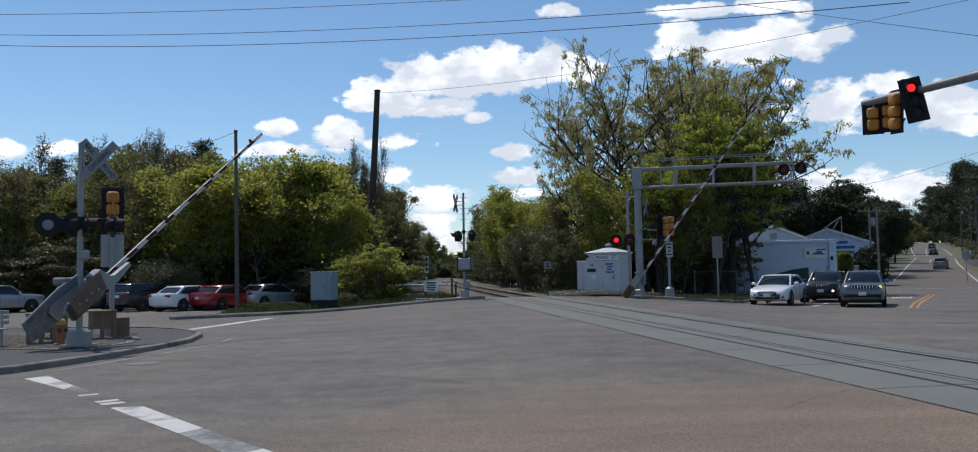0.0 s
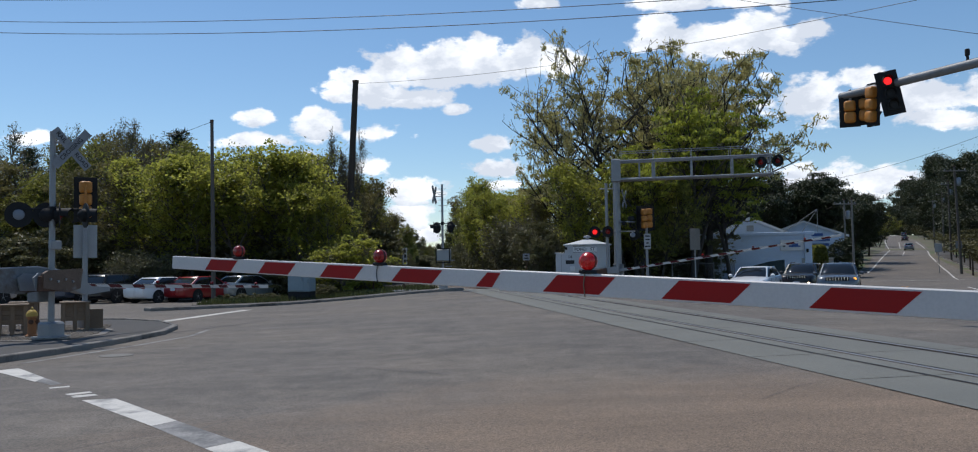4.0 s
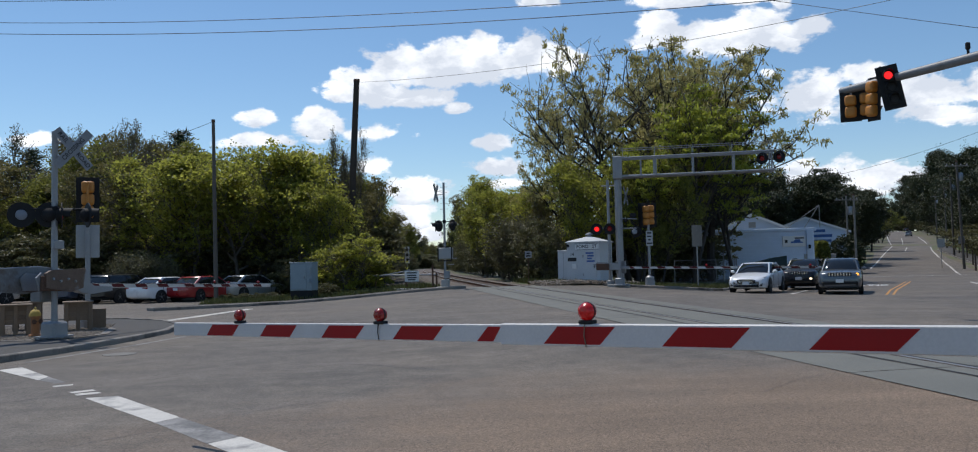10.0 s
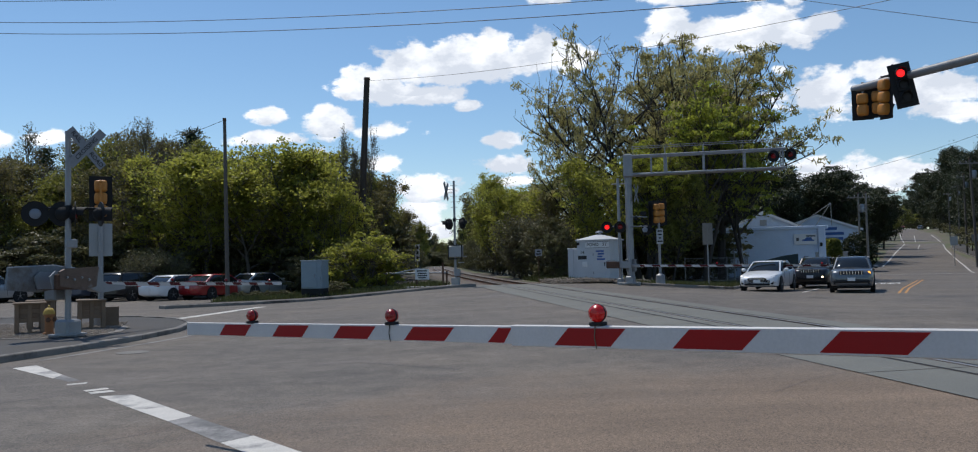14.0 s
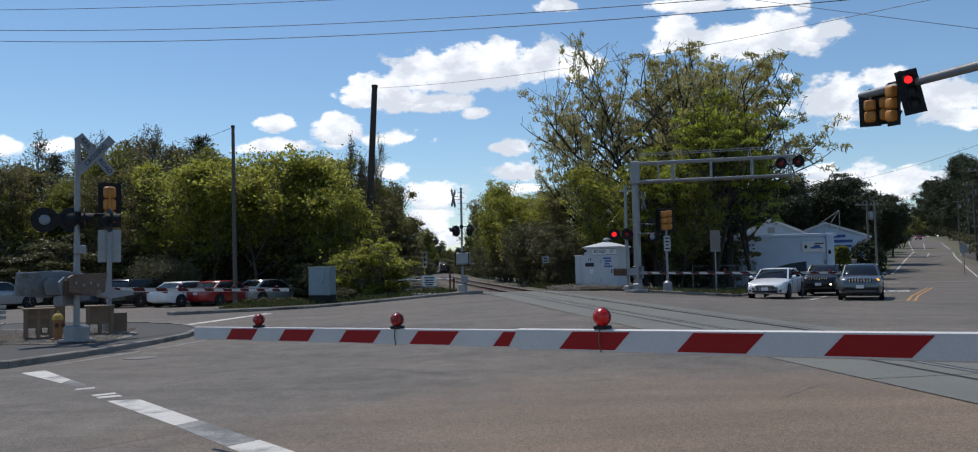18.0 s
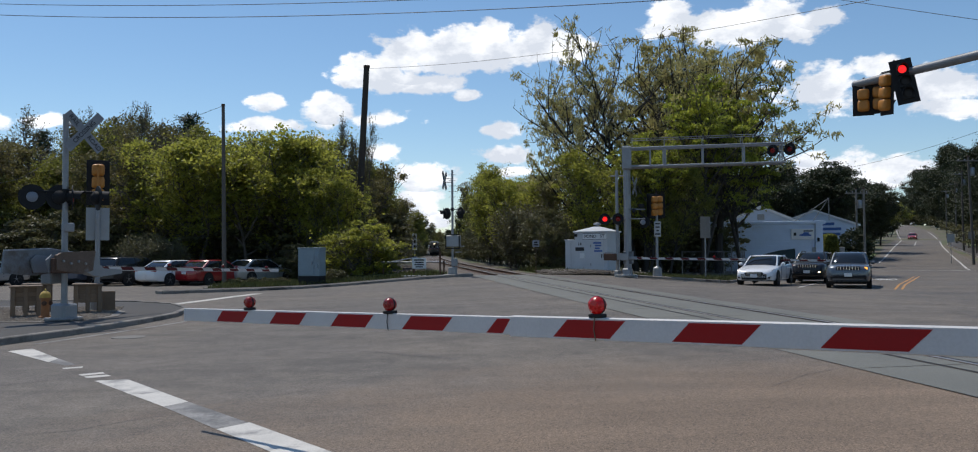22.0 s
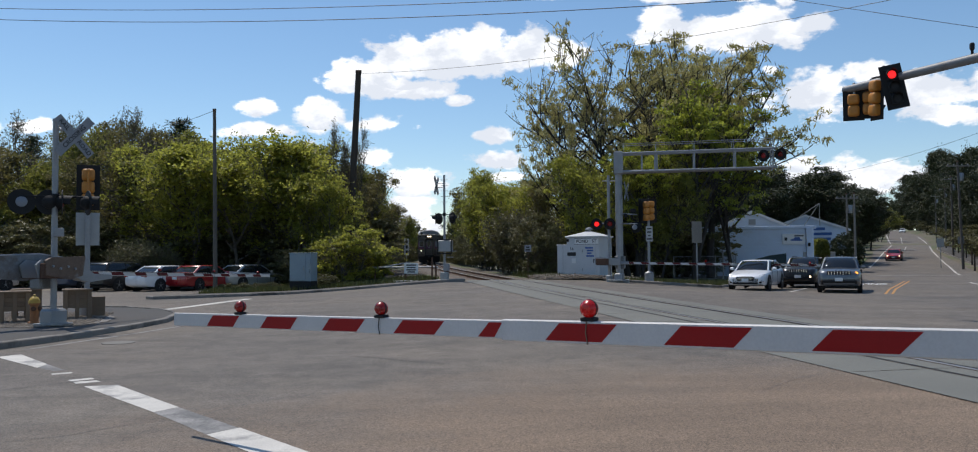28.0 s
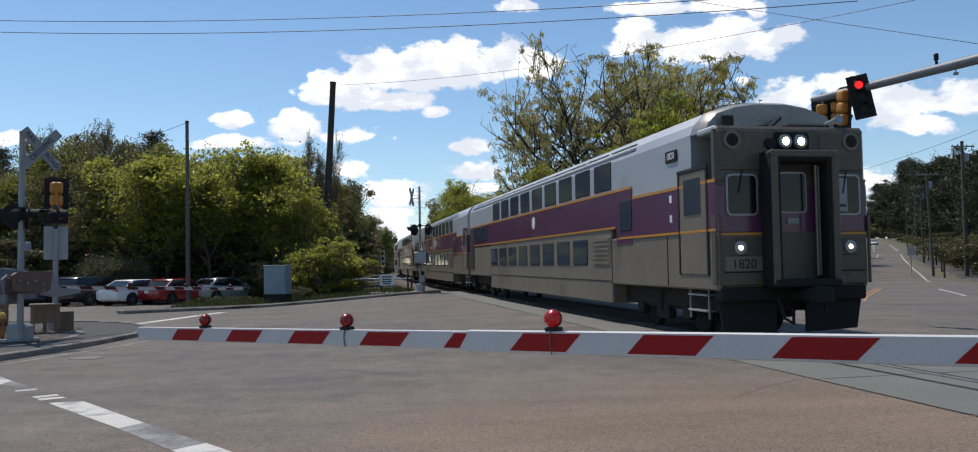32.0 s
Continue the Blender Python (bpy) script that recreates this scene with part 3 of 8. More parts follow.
RIGHT_KERB = ((6.2, 48.3), (7.1, 47.2), (8.6, 45.6), (10.2, 44.2), (11.3, 43.4), (11.9, 43.8), (12.6, 45.4), (15.0, 50.5), (19, 58.0))
ROAD = LEFT_KERB[:-1] + ((-60, 31.5), (-60, 60), (-16.5, 56), (-15.6, 47)) + FAR_KERB + ((0.5, 46.3), (3.6, 47.6)) + RIGHT_KERB + (
    (24, 66), (30, 76), (44.5, 99), (66, 145), (89, 189), (118, 250), (149, 323), (180, 400), (235, 520), (241, 520), (187, 400), (157.5, 323), (128.4, 250), (99, 189), (76, 145), (55, 99), (42.5, 73), (33, 52), (30, 40), (27, 25), (22, 8), (15, -22), (-45, -22))


def kerbs(name, line, parent_label, size=1.9):
    """Granite kerb stones laid end to end along a line."""
    kerb = thing(name, parent_label, "kerb", kind="structure")
    pts = [Vector(p) for p in line]
    n = 0
    for a, b in zip(pts, pts[1:]):
        count = max(1, round((b - a).length / size))
        for i in range(count):
            p, q = a.lerp(b, i / count), a.lerp(b, (i + 1) / count)
            way = (q - p).normalized()
            p, q = p + way * 0.006, q - way * 0.006
            side = Vector((-way.y, way.x)) * 0.15
            vs = []
            for k, o, up in ((p, 0, -0.12), (p, 0, 0.115), (p, 0.02, 0.135), (p, 1, 0.135), (p, 1, -0.12), (q, 0, -0.12), (q, 0, 0.115), (q, 0.02, 0.135), (q, 1, 0.135), (q, 1, -0.12)):
                s = k + side * (o if o != 0.02 else 0.15)
                vs.append((s.x, s.y, ground_z(k.x, k.y) + up + 0.012 * math.sin(7.1 * n)))
            fs = [(0, 1, 6, 5), (1, 2, 7, 6), (2, 3, 8, 7), (3, 4, 9, 8), (0, 5, 9, 4), (4, 3, 2, 1, 0), (5, 6, 7, 8, 9)]
            part("kerb_stone", Build().add(vs, fs), KERB, kerb)
            n += 1
    return kerb


def marking(name, outline, mat, label, parent=None, dz=0.006):
    return sheet(name, outline, dz, mat, label, "road marking", 1.0, parent=parent)


def strip(line, width):
    """The outline of a band of a width along a line."""
    pts = [Vector(p) for p in line]
    left, right = [], []
    for i, p in enumerate(pts):
        way = (pts[min(i + 1, len(pts) - 1)] - pts[max(i - 1, 0)]).normalized()
        side = Vector((-way.y, way.x)) * width / 2
        left.append(tuple(p + side)), right.append(tuple(p - side))
    return left + right[::-1]


ground_sheet()
sheet("road", ROAD, 0.0, ASPHALT, "worn grey asphalt road with patches and cracks", "road")

# footways and verges behind the kerbs
LEFT_WALK = tuple((x - 0.14, y + 0.03) for x, y in LEFT_KERB) + ((-45, 31.0), (-45, 2.5))
sheet("pavement_corner", LEFT_WALK, 0.115, PAVING, "dark asphalt footway on the street corner", "pavement")
sheet("gravel_bed", ((-16.5, 19.8), (-13, 19.9), (-11.0, 19.7), (-10.2, 20.3), (-10.0, 21.4), (-10.6, 23.2), (-11.6, 24.6), (-13.2, 25.6), (-17, 26)), 0.13, GRAVEL, "grey gravel bed round the signal mast and planters", "gravel", 1.0)
FAR_WALK = FAR_KERB + ((-1.9, 46.0), (-3.4, 45.6), (-6.6, 44.0), (-10.6, 41.9), (-14.2, 39.4))
sheet("pavement_far", tuple((x, y + 0.1) for x, y in FAR_WALK), 0.11, PAVING, "cracked asphalt footway by the level crossing", "pavement")
sheet("verge_far", ((-1.9, 46.1), (-3.4, 45.7), (-6.6, 44.1), (-10.6, 42.0), (-14.2, 39.5), (-15.5, 47), (-16.4, 56), (-9, 62), (-5.5, 64), (-3.2, 55)), 0.03, EARTH, "weedy verge beside the railway", "verge")
sheet("verge_crossing", RIGHT_KERB + ((22, 66), (24, 72), (8, 72), (4.6, 60), (3.9, 50)), 0.10, GRAVEL, "gravelly verge round the crossing equipment", "verge")
sheet("lawn_hill", ((29, 77), (26, 90), (30, 110), (43, 112), (52, 125), (50.5, 113), (44, 99.5), (36, 86)), 0.05, LAWN, "mown lawn beside the road up the hill", "lawn")
sheet("pavement_hill", ((36.2, 54), (44.2, 73), (56.5, 99), (77.8, 146), (101, 189), (103.4, 189), (80.4, 146), (59, 99), (46.6, 73), (38.4, 54)), 0.10, PAVING, "dark asphalt footway up the hill", "pavement")
sheet("lawn_bank", ((34, 40), (38.8, 54), (47, 73), (59.4, 99), (81, 146), (104, 189), (140, 189), (110, 120), (80, 60), (60, 40)), 0.06, LAWN, "grassy bank under the roadside trees", "lawn")
kerbs("kerb_corner", LEFT_KERB, "worn granite kerb round the street corner")
kerbs("kerb_far", FAR_KERB, "low granite kerb beside the footway")
kerbs("kerb_crossing", RIGHT_KERB, "low granite kerb beside the crossing verge")
kerbs("kerb_hill", ((36, 54), (44, 73), (56.3, 99), (77.6, 146), (100.8, 189)), "granite kerb along the road up the hill", 3.0)

# road markings
STOP = (((-8.82, 14.7), (-8.62, 15.11), (-7.34, 13.63), (-7.25, 13.17)), ((-6.66, 12.47), (-6.42, 12.63), (-6.36, 12.49), (-6.57, 12.34)), ((-6.05, 11.77), (-5.81, 11.98), (-5.7, 11.84), (-5.93, 11.64)), ((-5.88, 11.58), (-5.61, 11.71), (-5.49, 11.58), (-5.74, 11.39)),
        ((-5.51, 11.15), (-5.11, 11.25), (-3.58, 9.41), (-3.75, 9.13)), ((-2.74, 7.89), (-2.51, 8.17), (0.6, 4.45), (0.33, 4.15)))
for outline in STOP:
    marking("stop_line", outline, ROADPAINT, "worn white stop line on the approach")
marking("stop_line", ((-3.745, 9.12), (-3.575, 9.40), (-2.52, 8.16), (-2.75, 7.9)), FADEDPAINT, "stop line worn almost away")
marking("stop_line", ((-7.335, 13.62), (-6.66, 12.87), (-6.77, 12.75), (-7.245, 13.18)), FADEDPAINT, "stop line worn almost away")
marking("edge_line", strip(((-16.5, 28.9), (-13.5, 28.2), (-12.0, 27.9)), 0.14), ROADPAINT, "thin white line along the side road")
marking("edge_line", strip(((-11.5, 27.7), (-11.15, 31), (-10.95, 33.5), (-10.7, 36.2)), 0.42), ROADPAINT, "broad white stop line on the side road")
marking("corner_line", strip(((-9.0, 15.9), (-8.7, 17.4), (-8.3, 19.6), (-8.0, 22.0), (-8.3, 24.2)), 0.12), FADEDPAINT, "faded white line beside the kerb")
marking("lane_line", strip(((13.7, 38.8), (15.2, 41.6), (17.9, 46.5), (23, 56)), 0.16), ROADPAINT, "white lane line between waiting cars")
for o in (0.0, 0.30):
    marking("centre_line", strip(((16.9 + o, 36.2), (19.6 + o, 41.5), (23.2 + o, 48.0), (26.6 + o, 54.2)), 0.10), YELLOWPAINT, "worn double yellow centre line")
marking("cross_line", strip(((25.5, 70.0), (39, 69.0)), 0.3), ROADPAINT, "thin white line across the road")
marking("left_edge_line", strip(((39.5, 88), (46.3, 101.5), (62, 133), (87.7, 184), (110, 233), (138, 293), (150, 320)), 0.2), ROADPAINT, "white edge line of the road up the hill")
marking("right_edge_line", strip(((24.2, 40.3), (28.9, 50.9)), 0.16), ROADPAINT, "white edge line dash")
marking("right_edge_line", strip(((39.3, 70.6), (48.2, 88.5), (58.9, 110.3)), 0.18), ROADPAINT, "white edge line of the road up the hill")
marking("right_edge_line", strip(((61.6, 115.8), (75.0, 143), (89.8, 172)), 0.2), ROADPAINT, "white edge line of the road up the hill")
marking("right_edge_line", strip(((97.8, 188), (113.5, 221), (127.0, 250)), 0.22), ROADPAINT, "white edge line of the road up the hill")
marking("middle_line", strip(((71.8, 146), (85, 172)), 0.14), ROADPAINT, "faded centre line dash")
marking("middle_line", strip(((94.0, 192), (122, 250)), 0.16), ROADPAINT, "faded centre line dash")
ARROW = ((-0.1, -1.6), (0.1, -1.6), (0.1, 0.4), (0.9, 0.7), (0.9, 0.2), (1.6, 1.0), (0.9, 1.8), (0.9, 1.2), (-0.1, 0.9))
turn_arrow = Matrix.Rotation(radians(-26), 2)
marking("turn_arrow", tuple(tuple(Vector((28.6, 66.0)) + turn_arrow @ Vector((-x * 1.1, -y * 1.6))) for x, y in ARROW), LANEPAINT, "white turn arrow on the road")
word = thing("lane_word", "white lane word painted for oncoming drivers", "road marking", at(22.0, 48.6, 0.02, 154), kind="structure")
lettering("word", "ONLY", 1.1, LANEPAINT, word, Matrix.Diagonal((0.52, 3.0, 1, 1)))


def crack(line, width, label):
    """A wandering tar-filled crack."""
    rc = random.Random(len(line) * 7 + int(width * 1000))
    pts = []
    for a, b in zip(line, line[1:]):
        n = max(2, int(math.dist(a, b) / 0.25))
        for i in range(n):
            t = i / n
            pts.append((a[0] + (b[0] - a[0]) * t + rc.gauss(0, 0.02), a[1] + (b[1] - a[1]) * t + rc.gauss(0, 0.02)))
    b = Build()
    ring = strip(pts, width)
    n = len(pts)
    b.v = [(x, y, ground_z(x, y) + 0.004) for x, y in ring]
    b.f = [(i, i + 1, 2 * n - 2 - i, 2 * n - 1 - i) for i in range(n - 1)]
    solid("road_crack", b, TAR, label, "crack", kind="structure")


crack(((-7.4, 10.1), (-6.63, 10.76), (-5.95, 11.53), (-5.6, 11.82), (-5.0, 12.47), (-4.23, 13.02), (-3.47, 13.56), (-2.5, 13.9), (-1.35, 12.9), (-0.54, 12.2)), 0.018, "fine dark crack across the asphalt")
crack(((-4.6, 7.7), (-4.13, 8.0), (-3.86, 8.34), (-3.62, 8.53), (-3.3, 8.71), (-3.13, 8.89), (-3.01, 9.23), (-2.77, 9.61), (-2.47, 9.91), (-1.7, 10.2)), 0.012, "rough dark crack through the stop line")
crack(((-3.3, 8.95), (-3.05, 8.72), (-2.8, 8.62)), 0.014, "short crack beside the stop line")
crack(((2.97, 9.4), (3.5, 10.0), (4.5, 10.9)), 0.007, "fine dark crack in the brown asphalt")
crack(((1.6, 10.3), (1.9, 10.6), (2.46, 11.1)), 0.007, "fine dark crack in the brown asphalt")
crack(((-6.2, 7.4), (-5.4, 8.2), (-5.0, 8.3)), 0.014, "fine dark crack in the asphalt")
crack(((-0.3, 9.6), (0.5, 9.9), (1.0, 10.4)), 0.007, "fine dark crack in the brown asphalt")
crack(((9, 30), (14, 32.5), (21, 33)), 0.12, "dark sealed joint across the road")
crack(((12, 24), (17, 26.5), (24, 27)), 0.1, "dark sealed joint across the road")
manhole = solid("manhole_cover", Build().turned([(0.33, -0.02), (0.33, 0.012), (0.29, 0.016), (0.0, 0.016)], None, 20), material("worn_iron_cover", (0.16, 0.15, 0.135), 0.8, var=0.25, scale=8), "pale round manhole cover in the road", "manhole cover", m=at(-7.75, 17.1))

# ---- railway ----
def along(y, off):
    s = track_dx(y)
    n = math.hypot(s, 1)
    return track_x(y) + off / n, y - off * s / n


def rails():
    ys = steps(-40, 44, 2) + steps(45, 62, 1) + steps(64, 130, 2) + steps(136, 340, 6)
    line = thing("railway_track", "single railway track of rusty rails with bright heads", "railway track", kind="structure")
    for off in (-0.7525, 0.7525):
        web, head = [], []
        for y in ys:
            z = rail_z(y)
            a = [along(y, off + o) for o in (-0.075, -0.075, -0.012, -0.012, -0.036, -0.036, 0.036, 0.036, 0.012, 0.012, 0.075, 0.075)]
            hs = (-0.17, -0.15, -0.14, -0.05, -0.045, -0.012, -0.012, -0.045, -0.05, -0.14, -0.15, -0.17)
            web.append([(p[0], p[1], z + h) for p, h in zip(a, hs)])
            a = [along(y, off + o) for o in (-0.034, -0.034, -0.024, 0.024, 0.034, 0.034)]
            head.append([(p[0], p[1], z + h) for p, h in zip(a, (-0.012, -0.004, 0.001, 0.001, -0.004, -0.012))])
        rail = part("rail", Build().loft(web), RUST, line)
        part("rail_head", Build().loft(head), RAILTOP, rail, "worn bright rail head")
    # paved crossing: dark flangeways beside the rails
    for off, w, label in ((-0.68, 0.03, "dark rubber flangeway"), (0.68, 0.03, "dark rubber flangeway"), (-1.23, 0.034, "dark open joint beside the crossing panels"), (-2.375, 0.004, "thin dark seam at the edge of the crossing")):
        b = Build()
        cys = steps(-20, 46, 1)
        for y in cys:
            for o in (-w, w):
                p = along(y, off + o)
                b.v.append((p[0], p[1], max(ground_z(*p), rail_z(y) - 0.012 if abs(off) < 2.3 else 0.0) + 0.007))
        b.f = [(2 * i, 2 * i + 1, 2 * i + 3, 2 * i + 2) for i in range(len(cys) - 1)]
        part("flangeway", b, TAR if w < 0.01 else BLACK, line, label)
    for off, wide, name in ((0.0, 0.6, "crossing_panel"), (-1.0, 0.19, "crossing_panel"), (-1.815, 0.555, "crossing_panel"), (1.25, 0.32, "crossing_panel")):
        for k in range(18):
            y0, y1 = 1.0 + k * 2.5, 1.0 + k * 2.5 + 2.47
            b = Build()
            for y in (y0, (y0 + y1) / 2, y1):
                for o in (-wide, wide):
                    p = along(y, off + o)
                    # the outer panels feather down to the asphalt
                    b.v.append((p[0], p[1], ground_z(*p) + 0.006 if off + o < -2.3 else rail_z(y) - 0.012))
            b.f = [(0, 1, 3, 2), (2, 3, 5, 4)]
            part(name, b, ASPHALT_NEW, line)
    return line


TRACK = rails()


def stones(name, label, spots, sizes, seed, mat):
    """Loose stones, one at each spot."""
    rng = np.random.default_rng(seed)
    c = np.array(spots)
    n = len(c)
    s = rng.uniform(*sizes, n)
    base = np.array([(1, 0, 0), (-1, 0, 0), (0, 1, 0), (0, -1, 0), (0, 0, 0.7), (0, 0, -0.7)], float)
    v = (c[:, None, :] + base[None] * s[:, None, None] * rng.uniform(0.6, 1.3, (n, 6, 1))).reshape(-1, 3)
    f = np.array([(0, 2, 4), (2, 1, 4), (1, 3, 4), (3, 0, 4), (2, 0, 5), (1, 2, 5), (3, 1, 5), (0, 3, 5)])
    faces = (f[None] + 6 * np.arange(n)[:, None, None]).reshape(-1, 3)
    me = bpy.data.meshes.new(name)
    me.from_pydata(v.tolist(), [], faces.tolist())
    me.materials.append(mat)
    tagged(new(name, me), label, "stones", kind="stuff")


def ballast():
    b = Build()
    ys = steps(46, 130, 2) + steps(136, 340, 6)
    for y in ys:
        for o, dz in ((-3.3, -0.06), (-1.7, 0.03), (-0.6, 0.02), (0.6, 0.02), (1.7, 0.03), (3.3, -0.06)):
            p = along(y, o)
            b.v.append((p[0], p[1], rail_z(y) - 0.19 + dz))
    b.f = [(6 * i + k, 6 * i + k + 1, 6 * i + k + 7, 6 * i + k + 6) for i in range(len(ys) - 1) for k in range(5)]
    solid("ballast_bed", b, BALLAST, "stony brown-grey ballast under the track", "ballast", kind="structure", angle=3.1)
    rng = np.random.default_rng(8)
    n = 14000
    y, o = 46.3 + 45 * rng.random(n) ** 1.6, rng.uniform(-3.3, 3.3, n)
    stones("ballast_stones", "loose grey-brown ballast stones", [(*along(a, k), rail_z(a) - 0.165 - 0.02 * abs(k)) for a, k in zip(y, o)], (0.025, 0.06), 8, STONE)
    # the flat bed of a lifted siding beside the line
    y, o = 47.5 + 34 * rng.random(9000) ** 1.3, rng.uniform(-7.5, -3.2, 9000)
    spots = [(*along(a, k), 0.0) for a, k in zip(y, o)]
    stones("siding_stones", "old ballast stones beside the line", [(x, b, ground_z(x, b) + 0.03) for x, b, z in spots], (0.03, 0.07), 9, STONE)
    # gravel heaped along the foot of the hut
    y, o = rng.uniform(47.0, 51.5, 6000), rng.uniform(2.4, 8.2, 6000)
    spots = [(*along(a, k), 0.0) for a, k in zip(y, o)]
    stones("hut_stones", "pale brown gravel heaped before the signal hut", [(x, b, ground_z(x, b) + 0.1 + 0.2 * rng.random() ** 2) for x, b, z in spots], (0.03, 0.075), 11, GRAVELSTONE)
    # gravel round the corner signals
    spots = []
    while len(spots) < 9000:
        x, b = rng.uniform(-16.4, -10.1), rng.uniform(19.8, 25.4)
        if b < 26 + (x + 10.1) * -0.1 and b > 19.9 and x < -10.2 - 0.36 * max(0.0, b - 21.4):
            spots.append((x, b, ground_z(x, b) + 0.14))
    stones("gravel_stones", "loose grey and brown gravel on the corner", spots, (0.012, 0.035), 10, GRAVELSTONE)


ballast()

# ---- trees ----
def cards(centres, size, rng, flat=0.5, long=1.0, level=0.0, hang=0.0):
    """Small leaf-shaped faces, one round each centre: level lays them flat, hang turns their length upright."""
    n = len(centres)
    a = rng.normal(size=(n, 3))
    a[:, 2] *= 1 / (1 + level)
    a[:, 2] += hang
    a /= np.linalg.norm(a, axis=1)[:, None]
    b = rng.normal(size=(n, 3))
    b[:, 2] *= 1 / (1 + level)
    b -= (a * b).sum(1)[:, None] * a
    b /= np.linalg.norm(b, axis=1)[:, None]
    s = size * rng.uniform(0.55, 1.25, n)[:, None]
    c = np.asarray(centres)
    v = np.stack([c - a * s * long, c + b * s * flat, c + a * s * long, c - b * s * flat], 1).reshape(-1, 3)
    return v


def card_mesh(name, v, mat):
    n = len(v) // 4
    me = bpy.data.meshes.new(name)
    me.vertices.add(4 * n)
    me.vertices.foreach_set("co", v.astype(np.float32).ravel())
    me.loops.add(4 * n)
    me.loops.foreach_set("vertex_index", np.arange(4 * n, dtype=np.int32))
    me.polygons.add(n)
    me.polygons.foreach_set("loop_start", np.arange(0, 4 * n, 4, dtype=np.int32))
    me.update(calc_edges=True)
    me.materials.append(mat)
    return me


def grow(seed, height, spread, low=0.25, limbs=11, leaves=9000, leaf=0.16, trunk=0.22, rise=0.5, clump=0.35, forks=1, droop=0.0, lean=0.0, lumps=0, lump=0.8, mid=0.48, up=1.0, least=0.008, thick=1.0, squash=0.72, stray=0.14):
    """A tree's branches as a Build, and the centres of its leaves."""
    rnd = random.Random(seed)
    rng = np.random.default_rng(seed)
    b = Build()
    ends = []

    def bough(p, way, length, radius, level):
        n = 5 if level == 0 else 4 if level == 1 else 3
        pts, q, w = [p], p.copy(), way.normalized()
        for i in range(n):
            sway = 0.16 if level else 0.07
            w = (w + Vector((rnd.gauss(0, sway), rnd.gauss(0, sway), rnd.gauss(0, 0.1) + (0.10 * up if level else 0.0) - droop * level * 0.1))).normalized()
            q = q + w * length / n
            pts.append(q.copy())
        b.tube(pts, [max(radius * (1 - 0.8 * i / n), least) for i in range(n + 1)], (7, 5, 4, 3)[min(level, 3)], False)
        return pts, w

    for f in range(forks):
        a = 2 * math.pi * f / forks + rnd.random()
        out = 0.0 if forks == 1 else 0.28
        pts, w = bough(Vector((0.3 * math.cos(a) * (forks > 1), 0.3 * math.sin(a) * (forks > 1), -0.2)), Vector((out * math.cos(a) + lean, out * math.sin(a), 1)), height * (0.93 if f == 0 else 0.8), trunk * (1 if forks == 1 else 0.75), 0)
        for i in range(limbs):
            t = low + (0.97 - low) * (i + rnd.random() * 0.7) / limbs
            k = min(int(t * 5), 4)
            p = pts[k].lerp(pts[k + 1], t * 5 - k)
            turn = i * 2.4 + rnd.random()
            prof = (1 - ((t - mid) / 0.62) ** 2) * rnd.uniform(0.75, 1.15)
            length = max(0.8, spread * prof)
            limb, w1 = bough(p, Vector((math.cos(turn), math.sin(turn), rise * rnd.uniform(0.6, 1.5) + t * 0.5 * up)), length, trunk * 0.42 * thick * (1.1 - 0.7 * t), 1)
            for j in range(6):
                s = 0.3 + 0.7 * (j + rnd.random()) / 6
                k = min(int(s * 4), 3)
                p2 = limb[k].lerp(limb[k + 1], s * 4 - k)
                w2 = Vector((rnd.gauss(0, 1), rnd.gauss(0, 1), rnd.gauss(0.35, 0.6))).normalized() * 0.9 + w1 * 0.7
                sub, _ = bough(p2, w2, length * rnd.uniform(0.28, 0.5), trunk * 0.13 * thick, 2)
                for m in range(3):
                    p3 = sub[1 + m % 3]
                    w3 = Vector((rnd.gauss(0, 1), rnd.gauss(0, 1), rnd.gauss(0.5, 0.6)))
                    twig, _ = bough(p3, w3, length * rnd.uniform(0.12, 0.22) + 0.2, trunk * 0.05 * thick, 3)
                    ends += twig[1:]
                ends += sub[1:]
    e = np.array([tuple(p) for p in ends])
    pick = e[rng.integers(0, len(e), leaves)]
    c = pick + rng.normal(size=(leaves, 3)) * clump
    if lumps:
        # leaves in rounded bunches, thickest on the upper side of each
        heart = e[rng.integers(0, len(e), lumps)] + rng.normal(size=(lumps, 3)) * 0.25
        size = lump * rng.uniform(0.55, 1.3, lumps)
        which = rng.integers(0, lumps, leaves)
        way = rng.normal(size=(leaves, 3))
        way /= np.linalg.norm(way, axis=1)[:, None]
        way[:, 2] = np.where(way[:, 2] < -0.35, -way[:, 2], way[:, 2])
        reach = (rng.uniform(0, 1, leaves) ** 0.45 * size[which])[:, None]
        loose = rng.uniform(0, 1, leaves) < stray
        c = np.where(loose[:, None], c, heart[which] + way * reach * np.array([1.2, 1.2, squash]))
    fit = height / np.percentile(c[:, 2], 99.3)
    b.v = [(x, y, z * fit) for x, y, z in b.v]
    c[:, 2] *= fit
    return b, c, rng


TREES = {}


